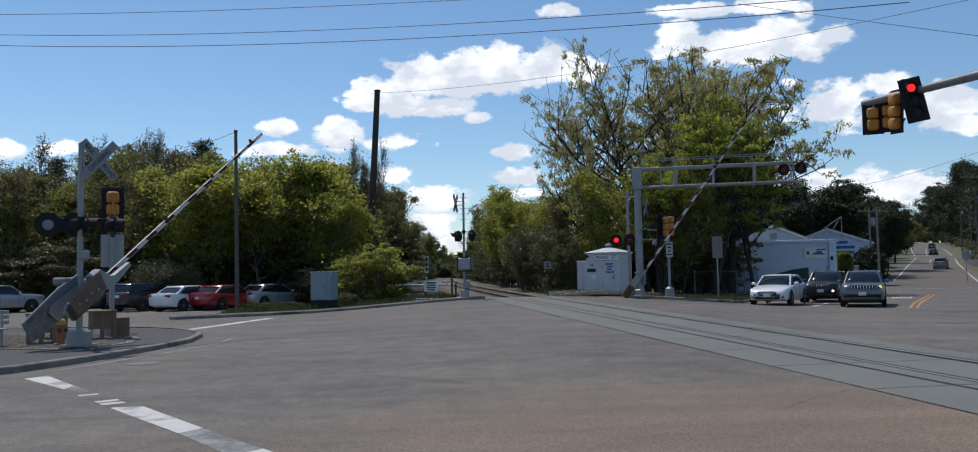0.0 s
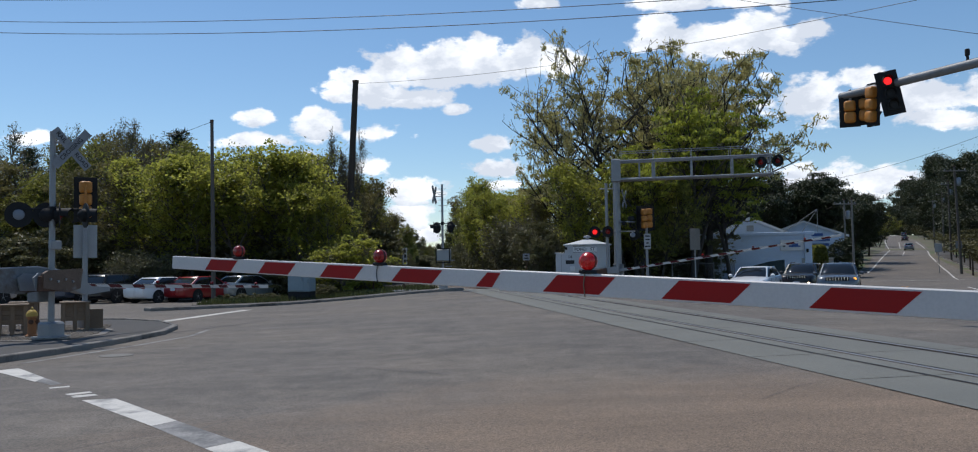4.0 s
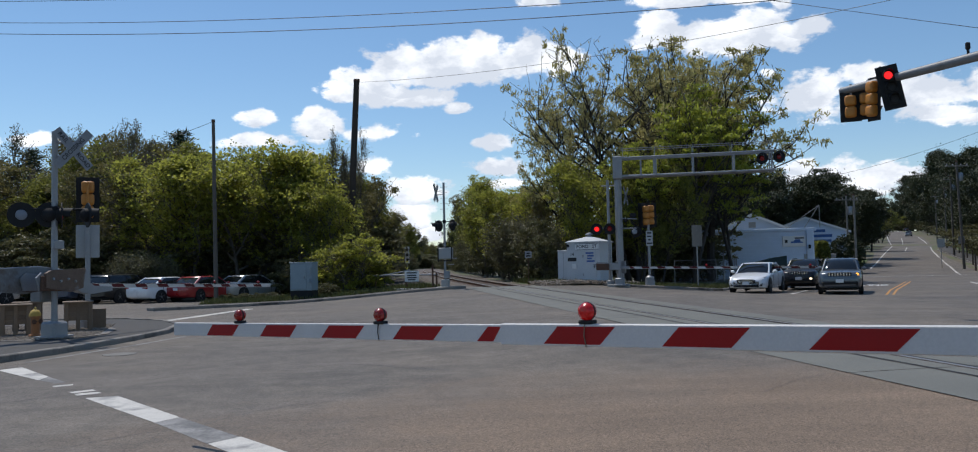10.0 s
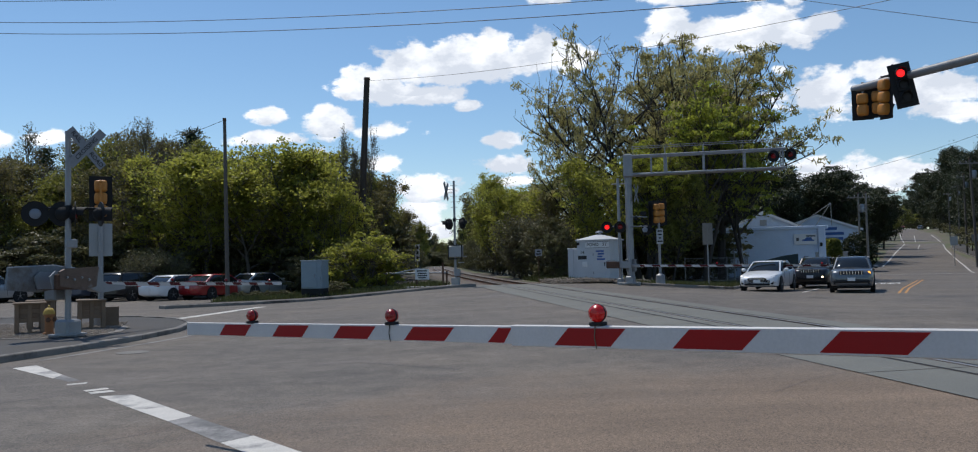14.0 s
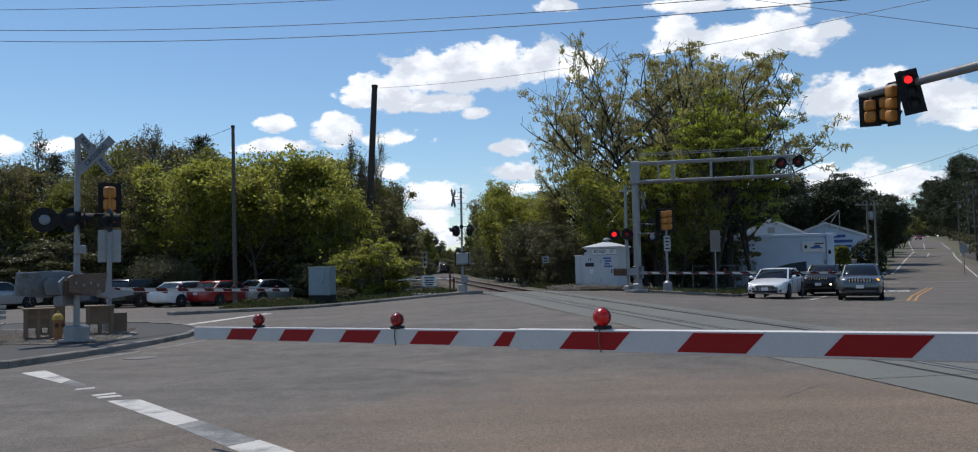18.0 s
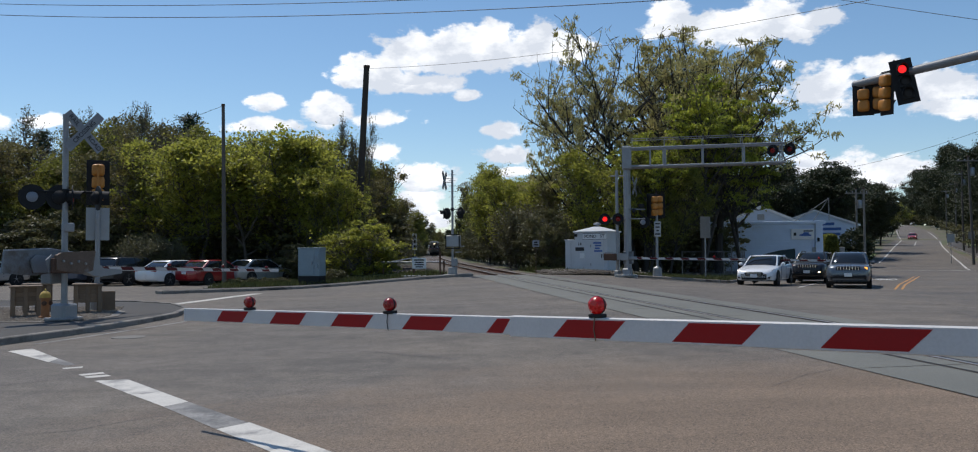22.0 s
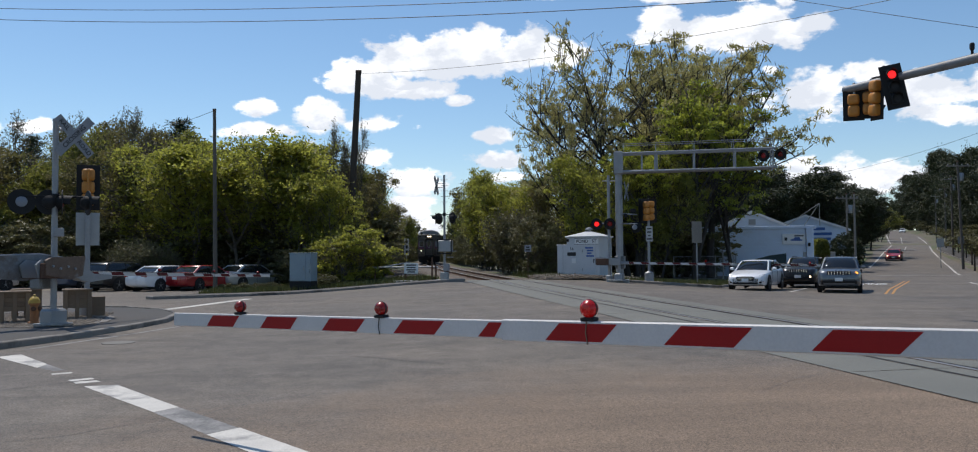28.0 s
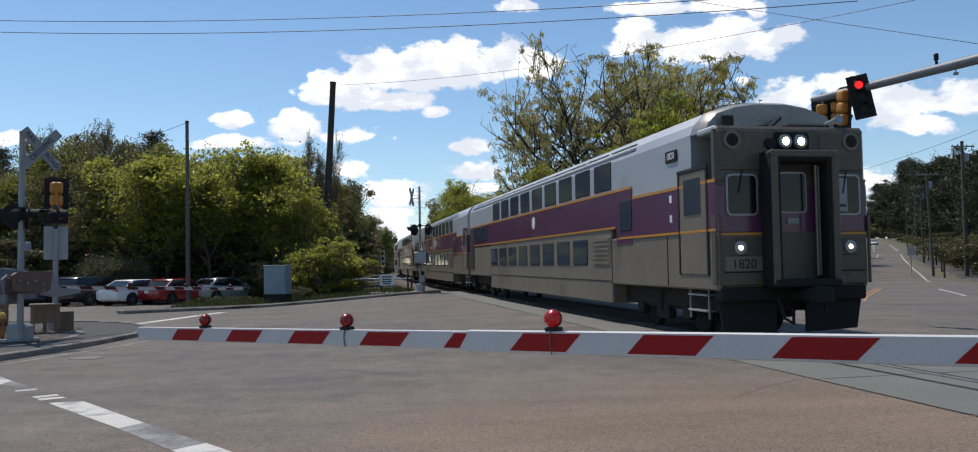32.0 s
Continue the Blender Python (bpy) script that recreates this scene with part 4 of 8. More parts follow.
def tree_kind(key, name, label, leafmat, bark, size, flat=0.5, long=1.0, level=0.35, hang=0.0, **how):
    b, c, rng = grow(**how)
    ob = thing(name, label, "tree" if name != "shrub" else "shrub")
    part("trunk", b, bark, ob)
    crown = new("crown", card_mesh("crown", cards(c, size, rng, flat, long, level, hang), leafmat))
    crown.parent = ob
    TREES[key] = [ob, how["height"], False]


def plant(key, x, y, height, turn=0.0, wide=1.0, dz=-0.05):
    ob, nominal, used = TREES[key]
    s = height / nominal
    m = at(x, y, dz, turn) @ Matrix.Diagonal((s * wide, s * wide, s, 1))
    if not used:
        TREES[key][2] = True
        ob.matrix_basis = m
        return ob
    return copy_thing(ob, m @ Matrix.Diagonal((1 / ob.scale.x, 1 / ob.scale.y, 1 / ob.scale.z, 1)))


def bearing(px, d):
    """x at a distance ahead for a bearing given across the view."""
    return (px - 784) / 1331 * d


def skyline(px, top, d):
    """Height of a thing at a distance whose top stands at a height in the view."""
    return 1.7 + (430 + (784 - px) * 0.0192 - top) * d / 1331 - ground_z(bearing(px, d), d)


tree_kind("lime1", "maple_tree", "young maple with fresh lime-green spring leaves", LEAF_LIME, BARK, 0.11, 0.6, lumps=230, lump=0.58, stray=0.4, seed=3, height=10, spread=3.8, limbs=13, leaves=17000, clump=0.34, forks=2, trunk=0.17, low=0.24, least=0.014, thick=1.2)
tree_kind("lime2", "maple_tree", "leafy young maple in bright spring green", LEAF_LIME, BARK, 0.11, 0.6, lumps=230, lump=0.58, stray=0.4, seed=4, height=10, spread=3.4, limbs=12, leaves=17000, clump=0.3, forks=3, trunk=0.15, low=0.26, least=0.014, thick=1.2)
tree_kind("green1", "woodland_tree", "tall woodland tree in young green leaf", LEAF_GREEN, BARKDARK, 0.115, 0.6, lumps=210, lump=0.68, stray=0.4, seed=7, height=12, spread=3.8, limbs=14, leaves=19000, clump=0.38, trunk=0.2, low=0.2, least=0.014, thick=1.2)
tree_kind("green2", "woodland_tree", "broad woodland tree in young green leaf", LEAF_GREEN, BARKDARK, 0.115, 0.6, lumps=210, lump=0.68, stray=0.4, seed=8, height=12, spread=4.3, limbs=13, leaves=19000, clump=0.4, forks=2, trunk=0.19, low=0.2, least=0.014, thick=1.2)
tree_kind("dark1", "woodland_tree", "dense green broadleaf tree with shade painted into its leaves", LEAF_DARK, BARKDARK, 0.14, 0.6, lumps=190, lump=1.0, seed=11, height=12, spread=4.4, limbs=15, leaves=30000, clump=0.4, trunk=0.22, low=0.1)
tree_kind("dark2", "woodland_tree", "green tree at the wood's edge, leaves coloured as if shaded", LEAF_DARK, BARKDARK, 0.14, 0.6, lumps=190, lump=1.05, seed=12, height=12, spread=5.0, limbs=14, leaves=30000, clump=0.42, forks=2, trunk=0.2, low=0.12)
tree_kind("wood1", "woodland_tree", "woodland tree with thin olive-brown spring leaf", LEAF_WOOD, BARK, 0.125, 0.55, lumps=130, lump=0.8, seed=17, height=12, spread=3.6, limbs=15, leaves=12000, clump=0.4, forks=2, trunk=0.17, low=0.15, least=0.016, thick=1.2, rise=0.9)
tree_kind("grey1", "budding_tree", "bare grey tree with the first buds", LEAF_GREY, BARK, 0.1, 0.45, 1.2, seed=15, height=13, spread=3.0, limbs=18, leaves=5500, clump=0.2, rise=1.4, forks=3, trunk=0.15, low=0.15, least=0.018, thick=1.3)
tree_kind("olive1", "oak_tree", "large spreading tree with olive-bronze spring catkins", LEAF_OLIVE, BARKDARK, 0.165, 0.34, 1.3, 0.0, 0.9, lumps=460, lump=0.46, squash=1.0, stray=0.15, seed=21, height=17, spread=9.4, limbs=20, leaves=12500, clump=0.24, trunk=0.46, low=0.3, rise=0.35, forks=2, mid=0.6, up=0.5, least=0.02, thick=1.15)
tree_kind("olive2", "oak_tree", "spreading tree with sparse olive spring catkins", LEAF_OLIVE, BARKDARK, 0.165, 0.34, 1.3, 0.0, 0.9, lumps=340, lump=0.46, squash=1.0, stray=0.15, seed=22, height=15, spread=8.0, limbs=18, leaves=9500, clump=0.22, trunk=0.36, low=0.34, rise=0.35, mid=0.6, up=0.5, least=0.02, thick=1.15)
tree_kind("maple", "maple_tree", "big maple in fresh green leaf", LEAF_MAPLE, BARKDARK, 0.135, 0.62, lumps=230, lump=0.8, seed=25, height=15, spread=6.2, limbs=17, leaves=19000, clump=0.5, trunk=0.34, low=0.36, forks=2, mid=0.58, least=0.018, thick=1.2, squash=0.45)
tree_kind("shrub1", "shrub", "dense lime-green roadside shrub", LEAF_LIME, BARK, 0.09, 0.6, lumps=60, lump=0.4, seed=31, height=3.2, spread=2.0, limbs=9, leaves=6000, clump=0.22, forks=4, trunk=0.05, low=0.05, rise=0.9)
tree_kind("shrub2", "shrub", "tangled dull green undergrowth", LEAF_SCRUB, BARK, 0.1, 0.6, lumps=70, lump=0.5, seed=32, height=3.6, spread=2.6, limbs=9, leaves=14000, clump=0.3, forks=4, trunk=0.05, low=0.05, rise=0.7)
tree_kind("shrub3", "shrub", "grey-green twiggy bush coming into leaf", LEAF_GREY, BARK, 0.09, seed=33, height=4, spread=2.2, limbs=10, leaves=8000, clump=0.22, forks=4, trunk=0.06, low=0.08, rise=1.0, least=0.012)


def pine_kind():
    rnd = random.Random(41)
    rng = np.random.default_rng(41)
    b = Build().tube([(0, 0, -0.2), (0.1, 0, 6), (0, 0.1, 12)], [0.2, 0.13, 0.03], 7, False)
    ends = []
    for i in range(34):
        z = 4.2 + 7.8 * i / 34
        a = i * 2.4
        r = (12.6 - z) * 0.36 * rnd.uniform(0.6, 1.2)
        tip = Vector((r * math.cos(a), r * math.sin(a), z + 0.18 * r))
        b.tube([(0, 0, z), tuple(tip * 0.5 + Vector((0, 0, z * 0.5 - 0.1))), tuple(tip)], [0.05, 0.03, 0.012], 4, False)
        ends += [Vector((0, 0, z)).lerp(tip, k / 6) for k in range(2, 7)]
    e = np.array([tuple(p) for p in ends])
    c = e[rng.integers(0, len(e), 6000)] + rng.normal(size=(6000, 3)) * np.array([0.3, 0.3, 0.13])
    ob = thing("pine_tree", "tall dark pine above the woodland", "tree")
    part("trunk", b, BARKDARK, ob)
    crown = new("crown", card_mesh("crown", cards(c, 0.2, rng, 0.16, 1.2, 0.6), LEAF_PINE))
    crown.parent = ob
    TREES["pine"] = [ob, 12.0, False]


pine_kind()

# the wood left of the line: kind, bearing, top, distance, width
WOOD = (
    ("green2", 8, 286, 60, 1.1), ("wood1", 44, 292, 66, 1.1), ("pine", 38, 240, 82, 1.1), ("grey1", 10, 246, 88, 1.2), ("grey1", 66, 258, 86, 1.2), ("green1", 72, 292, 62, 1.1), ("green2", 118, 246, 64, 1.0), ("wood1", 150, 272, 58, 1.0),
    ("wood1", 152, 226, 70, 0.8), ("grey1", 190, 196, 72, 0.8), ("grey1", 222, 198, 72, 0.8), ("grey1", 168, 214, 66, 0.7), ("grey1", 250, 214, 66, 0.7), ("grey1", 30, 222, 70, 0.9), ("grey1", 500, 236, 58, 0.5), ("grey1", 545, 218, 58, 0.4), ("wood1", 232, 238, 68, 0.9), ("wood1", 196, 226, 72, 0.7), ("pine", 278, 211, 80, 1.0), ("lime2", 262, 256, 57, 1.1), ("green1", 310, 238, 66, 0.9),
    ("lime1", 305, 258, 56, 1.1), ("green2", 345, 250, 62, 1.0), ("lime1", 385, 240, 56, 1.15), ("lime2", 428, 240, 57, 1.1), ("lime1", 458, 262, 55, 1.0), ("green1", 480, 268, 64, 1.0),
    ("wood1", 500, 284, 60, 0.9), ("grey1", 532, 222, 62, 0.45), ("lime2", 520, 318, 54, 1.0), ("green1", 560, 296, 68, 0.9), ("green2", 574, 304, 80, 0.7), ("wood1", 556, 312, 62, 0.9),
    ("green1", 592, 322, 94, 0.7), ("green2", 604, 338, 112, 0.7), ("green1", 618, 352, 140, 0.7), ("wood1", 628, 362, 165, 0.7), ("green2", 646, 388, 230, 0.9), ("wood1", 590, 345, 66, 0.9), ("wood1", 545, 288, 66, 0.9), ("lime1", 572, 306, 74, 0.6), ("wood1", 582, 330, 86, 0.8), ("wood1", 606, 352, 118, 0.8), ("green2", 575, 322, 72, 1.0), ("green1", 645, 368, 190, 0.9), ("dark2", 652, 380, 240, 0.9), ("green1", 556, 284, 66, 0.6),
    ("wood1", 632, 362, 190, 0.7), ("green2", 646, 372, 270, 0.6), ("wood1", 662, 383, 440, 0.8), ("green2", 676, 391, 445, 0.8), ("wood1", 690, 397, 440, 0.8), ("wood1", 652, 376, 330, 0.5),
    ("wood1", 90, 296, 72, 1.2), ("wood1", 200, 280, 74, 1.3), ("wood1", 330, 275, 72, 1.3), ("wood1", 440, 275, 72, 1.3), ("dark1", 150, 330, 76, 1.3), ("dark2", 270, 330, 76, 1.3), ("dark1", 390, 330, 76, 1.3), ("wood1", -40, 270, 62, 1.2), ("wood1", -90, 262, 66, 1.2),
    # right of the line
    ("wood1", 752, 318, 98, 0.8), ("green1", 764, 298, 84, 0.7), ("lime1", 775, 288, 78, 0.8), ("green2", 795, 300, 80, 0.9), ("lime2", 800, 312, 68, 0.9), ("lime1", 815, 312, 76, 1.0), ("green1", 845, 300, 70, 1.0),
    ("olive2", 860, 290, 70, 0.7), ("wood1", 880, 316, 64, 0.9), ("wood1", 915, 320, 66, 0.9), ("green2", 935, 310, 62, 0.9), ("dark2", 728, 358, 170, 0.6), ("green1", 716, 380, 260, 0.7), ("dark1", 707, 392, 360, 0.9), ("green2", 700, 399, 520, 1.2), ("dark2", 686, 400, 540, 1.2), ("dark1", 674, 398, 480, 1.2), ("green2", 738, 335, 122, 0.7),
    # the big trees behind the crossing
    ("olive1", 1004, 60, 60, 0.66), ("olive2", 1055, 92, 64, 0.8), ("olive2", 1128, 102, 62, 0.85), ("olive2", 892, 150, 62, 0.62), ("olive2", 1088, 84, 66, 0.75), ("maple", 1100, 135, 57, 0.75), ("maple", 1015, 225, 55, 0.7), ("green2", 1045, 262, 55, 0.8), ("lime2", 945, 265, 56, 0.9),
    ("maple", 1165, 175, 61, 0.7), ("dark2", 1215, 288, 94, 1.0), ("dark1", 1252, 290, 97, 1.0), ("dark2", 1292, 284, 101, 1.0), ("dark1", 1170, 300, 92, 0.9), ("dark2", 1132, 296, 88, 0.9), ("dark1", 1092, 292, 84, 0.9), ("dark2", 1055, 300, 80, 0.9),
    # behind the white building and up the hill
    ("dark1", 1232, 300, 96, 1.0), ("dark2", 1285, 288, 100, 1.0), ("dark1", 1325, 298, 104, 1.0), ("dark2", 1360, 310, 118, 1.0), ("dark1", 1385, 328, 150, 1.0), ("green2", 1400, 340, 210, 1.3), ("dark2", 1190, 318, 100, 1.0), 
)
for i, (key, px, top, d, wide) in enumerate(WOOD):
    plant(key, bearing(px, d), d, skyline(px, top, d), i * 47.0, wide)


def off_line(x, y, room=8.0):
    """Whether a place stands clear of the railway."""
    return abs(x - track_x(y)) > room


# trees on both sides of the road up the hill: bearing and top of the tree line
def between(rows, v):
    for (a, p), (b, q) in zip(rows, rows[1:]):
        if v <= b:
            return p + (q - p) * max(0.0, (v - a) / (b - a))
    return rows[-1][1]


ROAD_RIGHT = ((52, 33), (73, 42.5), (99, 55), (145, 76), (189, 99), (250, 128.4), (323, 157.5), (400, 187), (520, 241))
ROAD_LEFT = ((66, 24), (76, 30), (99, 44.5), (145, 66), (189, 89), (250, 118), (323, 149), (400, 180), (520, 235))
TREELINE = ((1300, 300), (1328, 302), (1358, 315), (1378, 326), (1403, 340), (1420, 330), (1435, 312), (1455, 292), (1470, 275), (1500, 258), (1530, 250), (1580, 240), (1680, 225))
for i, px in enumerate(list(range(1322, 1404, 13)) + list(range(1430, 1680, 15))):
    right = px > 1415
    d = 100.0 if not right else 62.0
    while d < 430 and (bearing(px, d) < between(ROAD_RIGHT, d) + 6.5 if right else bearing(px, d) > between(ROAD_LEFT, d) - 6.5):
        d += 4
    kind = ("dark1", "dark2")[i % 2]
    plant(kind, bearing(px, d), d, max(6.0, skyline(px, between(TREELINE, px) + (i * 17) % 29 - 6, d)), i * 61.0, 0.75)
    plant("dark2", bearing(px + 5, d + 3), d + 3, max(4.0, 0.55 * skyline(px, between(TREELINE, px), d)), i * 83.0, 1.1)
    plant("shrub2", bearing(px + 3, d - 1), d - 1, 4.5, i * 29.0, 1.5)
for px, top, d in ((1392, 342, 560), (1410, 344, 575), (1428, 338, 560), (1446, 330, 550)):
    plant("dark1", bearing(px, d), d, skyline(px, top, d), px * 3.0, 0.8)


# the far end of the cutting, where the line bends away
for px in range(656, 702, 8):
    plant("shrub2", bearing(px, 415), 415, 7.0, px * 11.0, 2.2)


# undergrowth along the wood's edge
rnd = random.Random(5)
for px in range(-60, 640, 26):
    d = 60 + rnd.uniform(-2, 4) + max(0, px - 560) * 0.12
    if off_line(bearing(px, d), d):
        plant("shrub2", bearing(px, d), d, rnd.uniform(3.0, 5.0), rnd.uniform(0, 360), 1.2)
for px in range(770, 1110, 24):
    d = 66 + rnd.uniform(-3, 3)
    if off_line(bearing(px, d), d):
        plant("shrub2", bearing(px, d), d, rnd.uniform(3.0, 5.5), rnd.uniform(0, 360), 1.2)
for px, top, d in ((-30, 385, 57), (14, 378, 57), (58, 390, 56.5), (100, 382, 57), (136, 396, 57), (470, 420, 52)):
    plant("shrub2", bearing(px, d), d, skyline(px, top, d), px * 5.0, 1.1)
# hedges close to the line on both sides
for i in range(34):
    y = 55.0 + 2.6 * i
    for side in (-1, 1):
        if side < 0 and y < 88:
            continue
        plant("shrub2", track_x(y) + side * rnd.uniform(4.4, 5.0), y, rnd.uniform(1.2, 1.9) if side < 0 else rnd.uniform(2.4, 4.2), rnd.uniform(0, 360), rnd.uniform(0.55, 0.75))
for i in range(28):
    y = 146.0 + 7.0 * i
    for side in (-1, 1):
        plant("shrub2", track_x(y) + side * rnd.uniform(5.0, 6.0), y, rnd.uniform(2.6, 4.2), rnd.uniform(0, 360), 1.0)
for px, top, d in ((530, 398, 50), (558, 380, 49), (582, 396, 51), (598, 430, 50.5), (508, 404, 53)):
    plant("shrub1", bearing(px, d), d, skyline(px, top, d), px * 7.0, 1.0)
for px, top, d in ((828, 350, 63), (850, 366, 60), (880, 372, 58), (812, 378, 64), (210, 408, 52), (235, 415, 52)):
    plant("shrub3", bearing(px, d), d, skyline(px, top, d), px * 7.0, 1.0)

# ---- crossing equipment ----
def crossbuck(parent, m, paint=BOARDWHITE):
    """Crossed sign boards with their words."""
    sign = part("crossbuck", Build().box(0, 0.02, 0, 0.1, 0.02, 0.1, 0.004), GALV, parent, "crossed white railway sign boards", m)
    for turn, words in ((48, (("RAIL", -0.36), ("ROAD", 0.36))), (-48, (("CROSSING", 0.0),))):
        r = pose(0, -0.004 if turn > 0 else -0.014, 0, 0, turn, 0)
        part("board", Build().box(0, 0, 0, 1.22, 0.006, 0.225, 0.002), paint, sign, "", r)
        for word, x in words:
            lettering("word", word, 0.155, INK, sign, r @ pose(x, -0.006, 0, 90, 0, 0))
    return sign


def flasher(parent, m, lens, label="", hood=True):
    """A round flashing light on a black disc; faces -y."""
    lamp = part("flashing_light", Build().turned([(0.31, -0.012), (0.31, 0.012)], Matrix.Rotation(radians(90), 4, "X"), 24), BLACK, parent, label or "black round crossing light", m)
    part("housing", Build().turned([(0.17, 0.0), (0.165, 0.1), (0.09, 0.17), (0.03, 0.19)], Matrix.Rotation(radians(-90), 4, "X"), 18), BLACK, lamp)
    part("lens", Build().turned([(0.13, 0.013), (0.12, 0.03), (0.07, 0.045), (0.0, 0.05)], Matrix.Rotation(radians(90), 4, "X"), 20), lens, lamp)
    if hood:
        rings = []
        for k in range(11):
            a = radians(-10 + 20 * k)
            rings.append([(0.17 * math.cos(a), -0.012, 0.17 * math.sin(a)), (0.175 * math.cos(a), -0.012, 0.175 * math.sin(a)), (0.172 * math.cos(a), -0.30 + 0.12 * abs(math.cos(a)), 0.172 * math.sin(a)), (0.167 * math.cos(a), -0.30 + 0.12 * abs(math.cos(a)), 0.167 * math.sin(a))])
        part("hood", Build().loft(rings), BLACK, lamp)
    return lamp


def gate_arm(parent, origin, length, step, h0, h1, first, pitch0, second, pitch1, lamps, lamp_r=0.055, red=ARMRED):
    """A striped gate arm along +x from its pivot, with its lamps and counterweights."""
    b = Build().box(step / 2 + 0.2, 0, 0, step - 0.4, 0.06, h0, 0.006)
    arm = part("gate_arm", b, ARMWHITE, parent, "red and white striped gate arm", pose(*origin))
    part("tip_section", Build().box((step + length) / 2 - 0.05, 0, 0.003, length - step + 0.1, 0.04, h1, 0.005), ARMWHITE, arm)

    def stripes(start, pitch, low, top, h, thick):
        s = start
        while s > low + 0.06:
            a, c = s, max(s - pitch / 2, low + 0.02)
            a = min(a, top - 0.02)
            k = h / 2
            outline = [(a + k, -k), (a - k, k), (c - k, k), (c + k, -k)]
            outline = [(min(max(x, low), top), z) for x, z in outline]
            if a - c > 0.05:
                vs = [(x, y, z) for y in (-thick, thick) for x, z in outline]
                part("red_stripe", Build().add(vs, [(0, 1, 2, 3), (7, 6, 5, 4), (0, 4, 5, 1), (1, 5, 6, 2), (2, 6, 7, 3), (3, 7, 4, 0)]), red, arm)
            s -= pitch

    stripes(first, pitch0, step, length, h1 - 0.024, 0.0225)
    stripes(second, pitch1, 0.5, step, h0 - 0.03, 0.0325)
    for s, lens in lamps:
        h = h0 if s < step else h1
        r = lamp_r * (1.0 if s < step else 0.9)
        lamp = part("arm_lamp", Build().box(s, 0, h / 2 + 0.012, 0.10, 0.07, 0.024, 0.006), BLACK, arm, "small round red gate lamp")
        part("lens", Build().turned([(0.0, -0.05), (r * 0.55, -0.046), (r * 0.9, -0.028), (r, -0.01), (r, 0.01), (r * 0.9, 0.028), (r * 0.55, 0.046), (0.0, 0.05)], pose(s, 0, h / 2 + 0.02 + r, 90), 18), lens, arm, "faceted red lamp lens")
        part("lamp_ring", Build().turned([(r * 0.97, -0.007), (r * 1.03, -0.007), (r * 1.03, 0.007), (r * 0.97, 0.007)], pose(s, 0, h / 2 + 0.02 + r, 90), 18), BLACK, arm)
    part("arm_cable", Build().tube([(0.3, -0.035, h0 / 2 - 0.01)] + [(0.3 + (length - 1.5) * k / 8, -0.036, (h0 if k < 5 else h1) / 2 - 0.006 - 0.004 * (k % 2)) for k in range(1, 9)], 0.006, 5), BLACK, arm)
    for (s, lens), h, wide, mat in zip(lamps, (h0, h1), (0.036, 0.026), (TIMBER, BLACK)):
        part("cable_tie", Build().tube([(s, wide, h / 2), (s + 0.008, wide + 0.002, 0), (s - 0.004, wide, -h / 2 - 0.004)], 0.0035, 6).tube([(s, -wide, h / 2), (s + 0.008, -wide - 0.002, 0), (s - 0.004, -wide, -h / 2 - 0.004)], 0.0035, 6), mat, arm, "worn cable tied round the arm")
    # bracket and counterweights behind the pivot
    part("arm_bracket", Build().box(0.15, 0, 0, 0.75, 0.08, 0.17, 0.02).box(-0.12, 0.2, 0.02, 0.34, 0.04, 0.3, 0.02).box(-0.12, -0.2, 0.02, 0.34, 0.04, 0.3, 0.02).box(-0.1, 0, 0, 0.12, 0.44, 0.12, 0.02), SILVER, arm)
    for side in (-0.24, 0.24):
        part("counterweight_arm", Build().slab([(0.1, -0.16), (0.1, 0.16), (-1.15, 0.25), (-1.3, 0.12), (-1.2, -0.18)], -0.02, 0.02, pose(0, side, 0.05, 90)), SILVER, arm)
        part("counterweight", Build().box(-0.85, side * 1.25, 0.04, 0.7, 0.08, 0.36, 0.02), RUST, arm, "rusty iron counterweight")
    return arm


def gate_post(parent, pivot, mast_height, r=0.065):
    """The mast, base and machine box of a gate."""
    part("base", Build().box(0, 0, 0.2, 0.46, 0.46, 0.4, 0.05).box(0, 0, 0.03, 0.62, 0.62, 0.06, 0.01), SILVER, parent)
    part("mast", Build().rod((0, 0, 0.3), (0, 0, mast_height), r, r * 0.92, 14), SILVER, parent, "aluminium-painted signal mast")
    part("gate_machine", Build().box(-0.02, 0.32, pivot, 0.5, 0.36, 0.62, 0.03).box(-0.02, 0.32, pivot + 0.33, 0.54, 0.4, 0.04, 0.015), GATEGREY, parent, "grey gate machine case")


# corner gate
LEFT_PIVOT = (0.3, -0.25, 1.28)
GATE_LEFT = thing("crossing_gate", "railway crossing gate with crossed boards on the street corner", "crossing gate", at(-10.85, 20.4, 0.125, 71.2))
gate_post(GATE_LEFT, 1.2, 5.05, 0.075)
ARM_LEFT = gate_arm(GATE_LEFT, LEFT_PIVOT, 8.5, 3.8, 0.115, 0.105, 7.95, 0.85, 3.4, 0.85, ((3.1, REDGLASS), (5.5, REDGLASS), (7.8, REDGLASS)), 0.045, SHADERED)
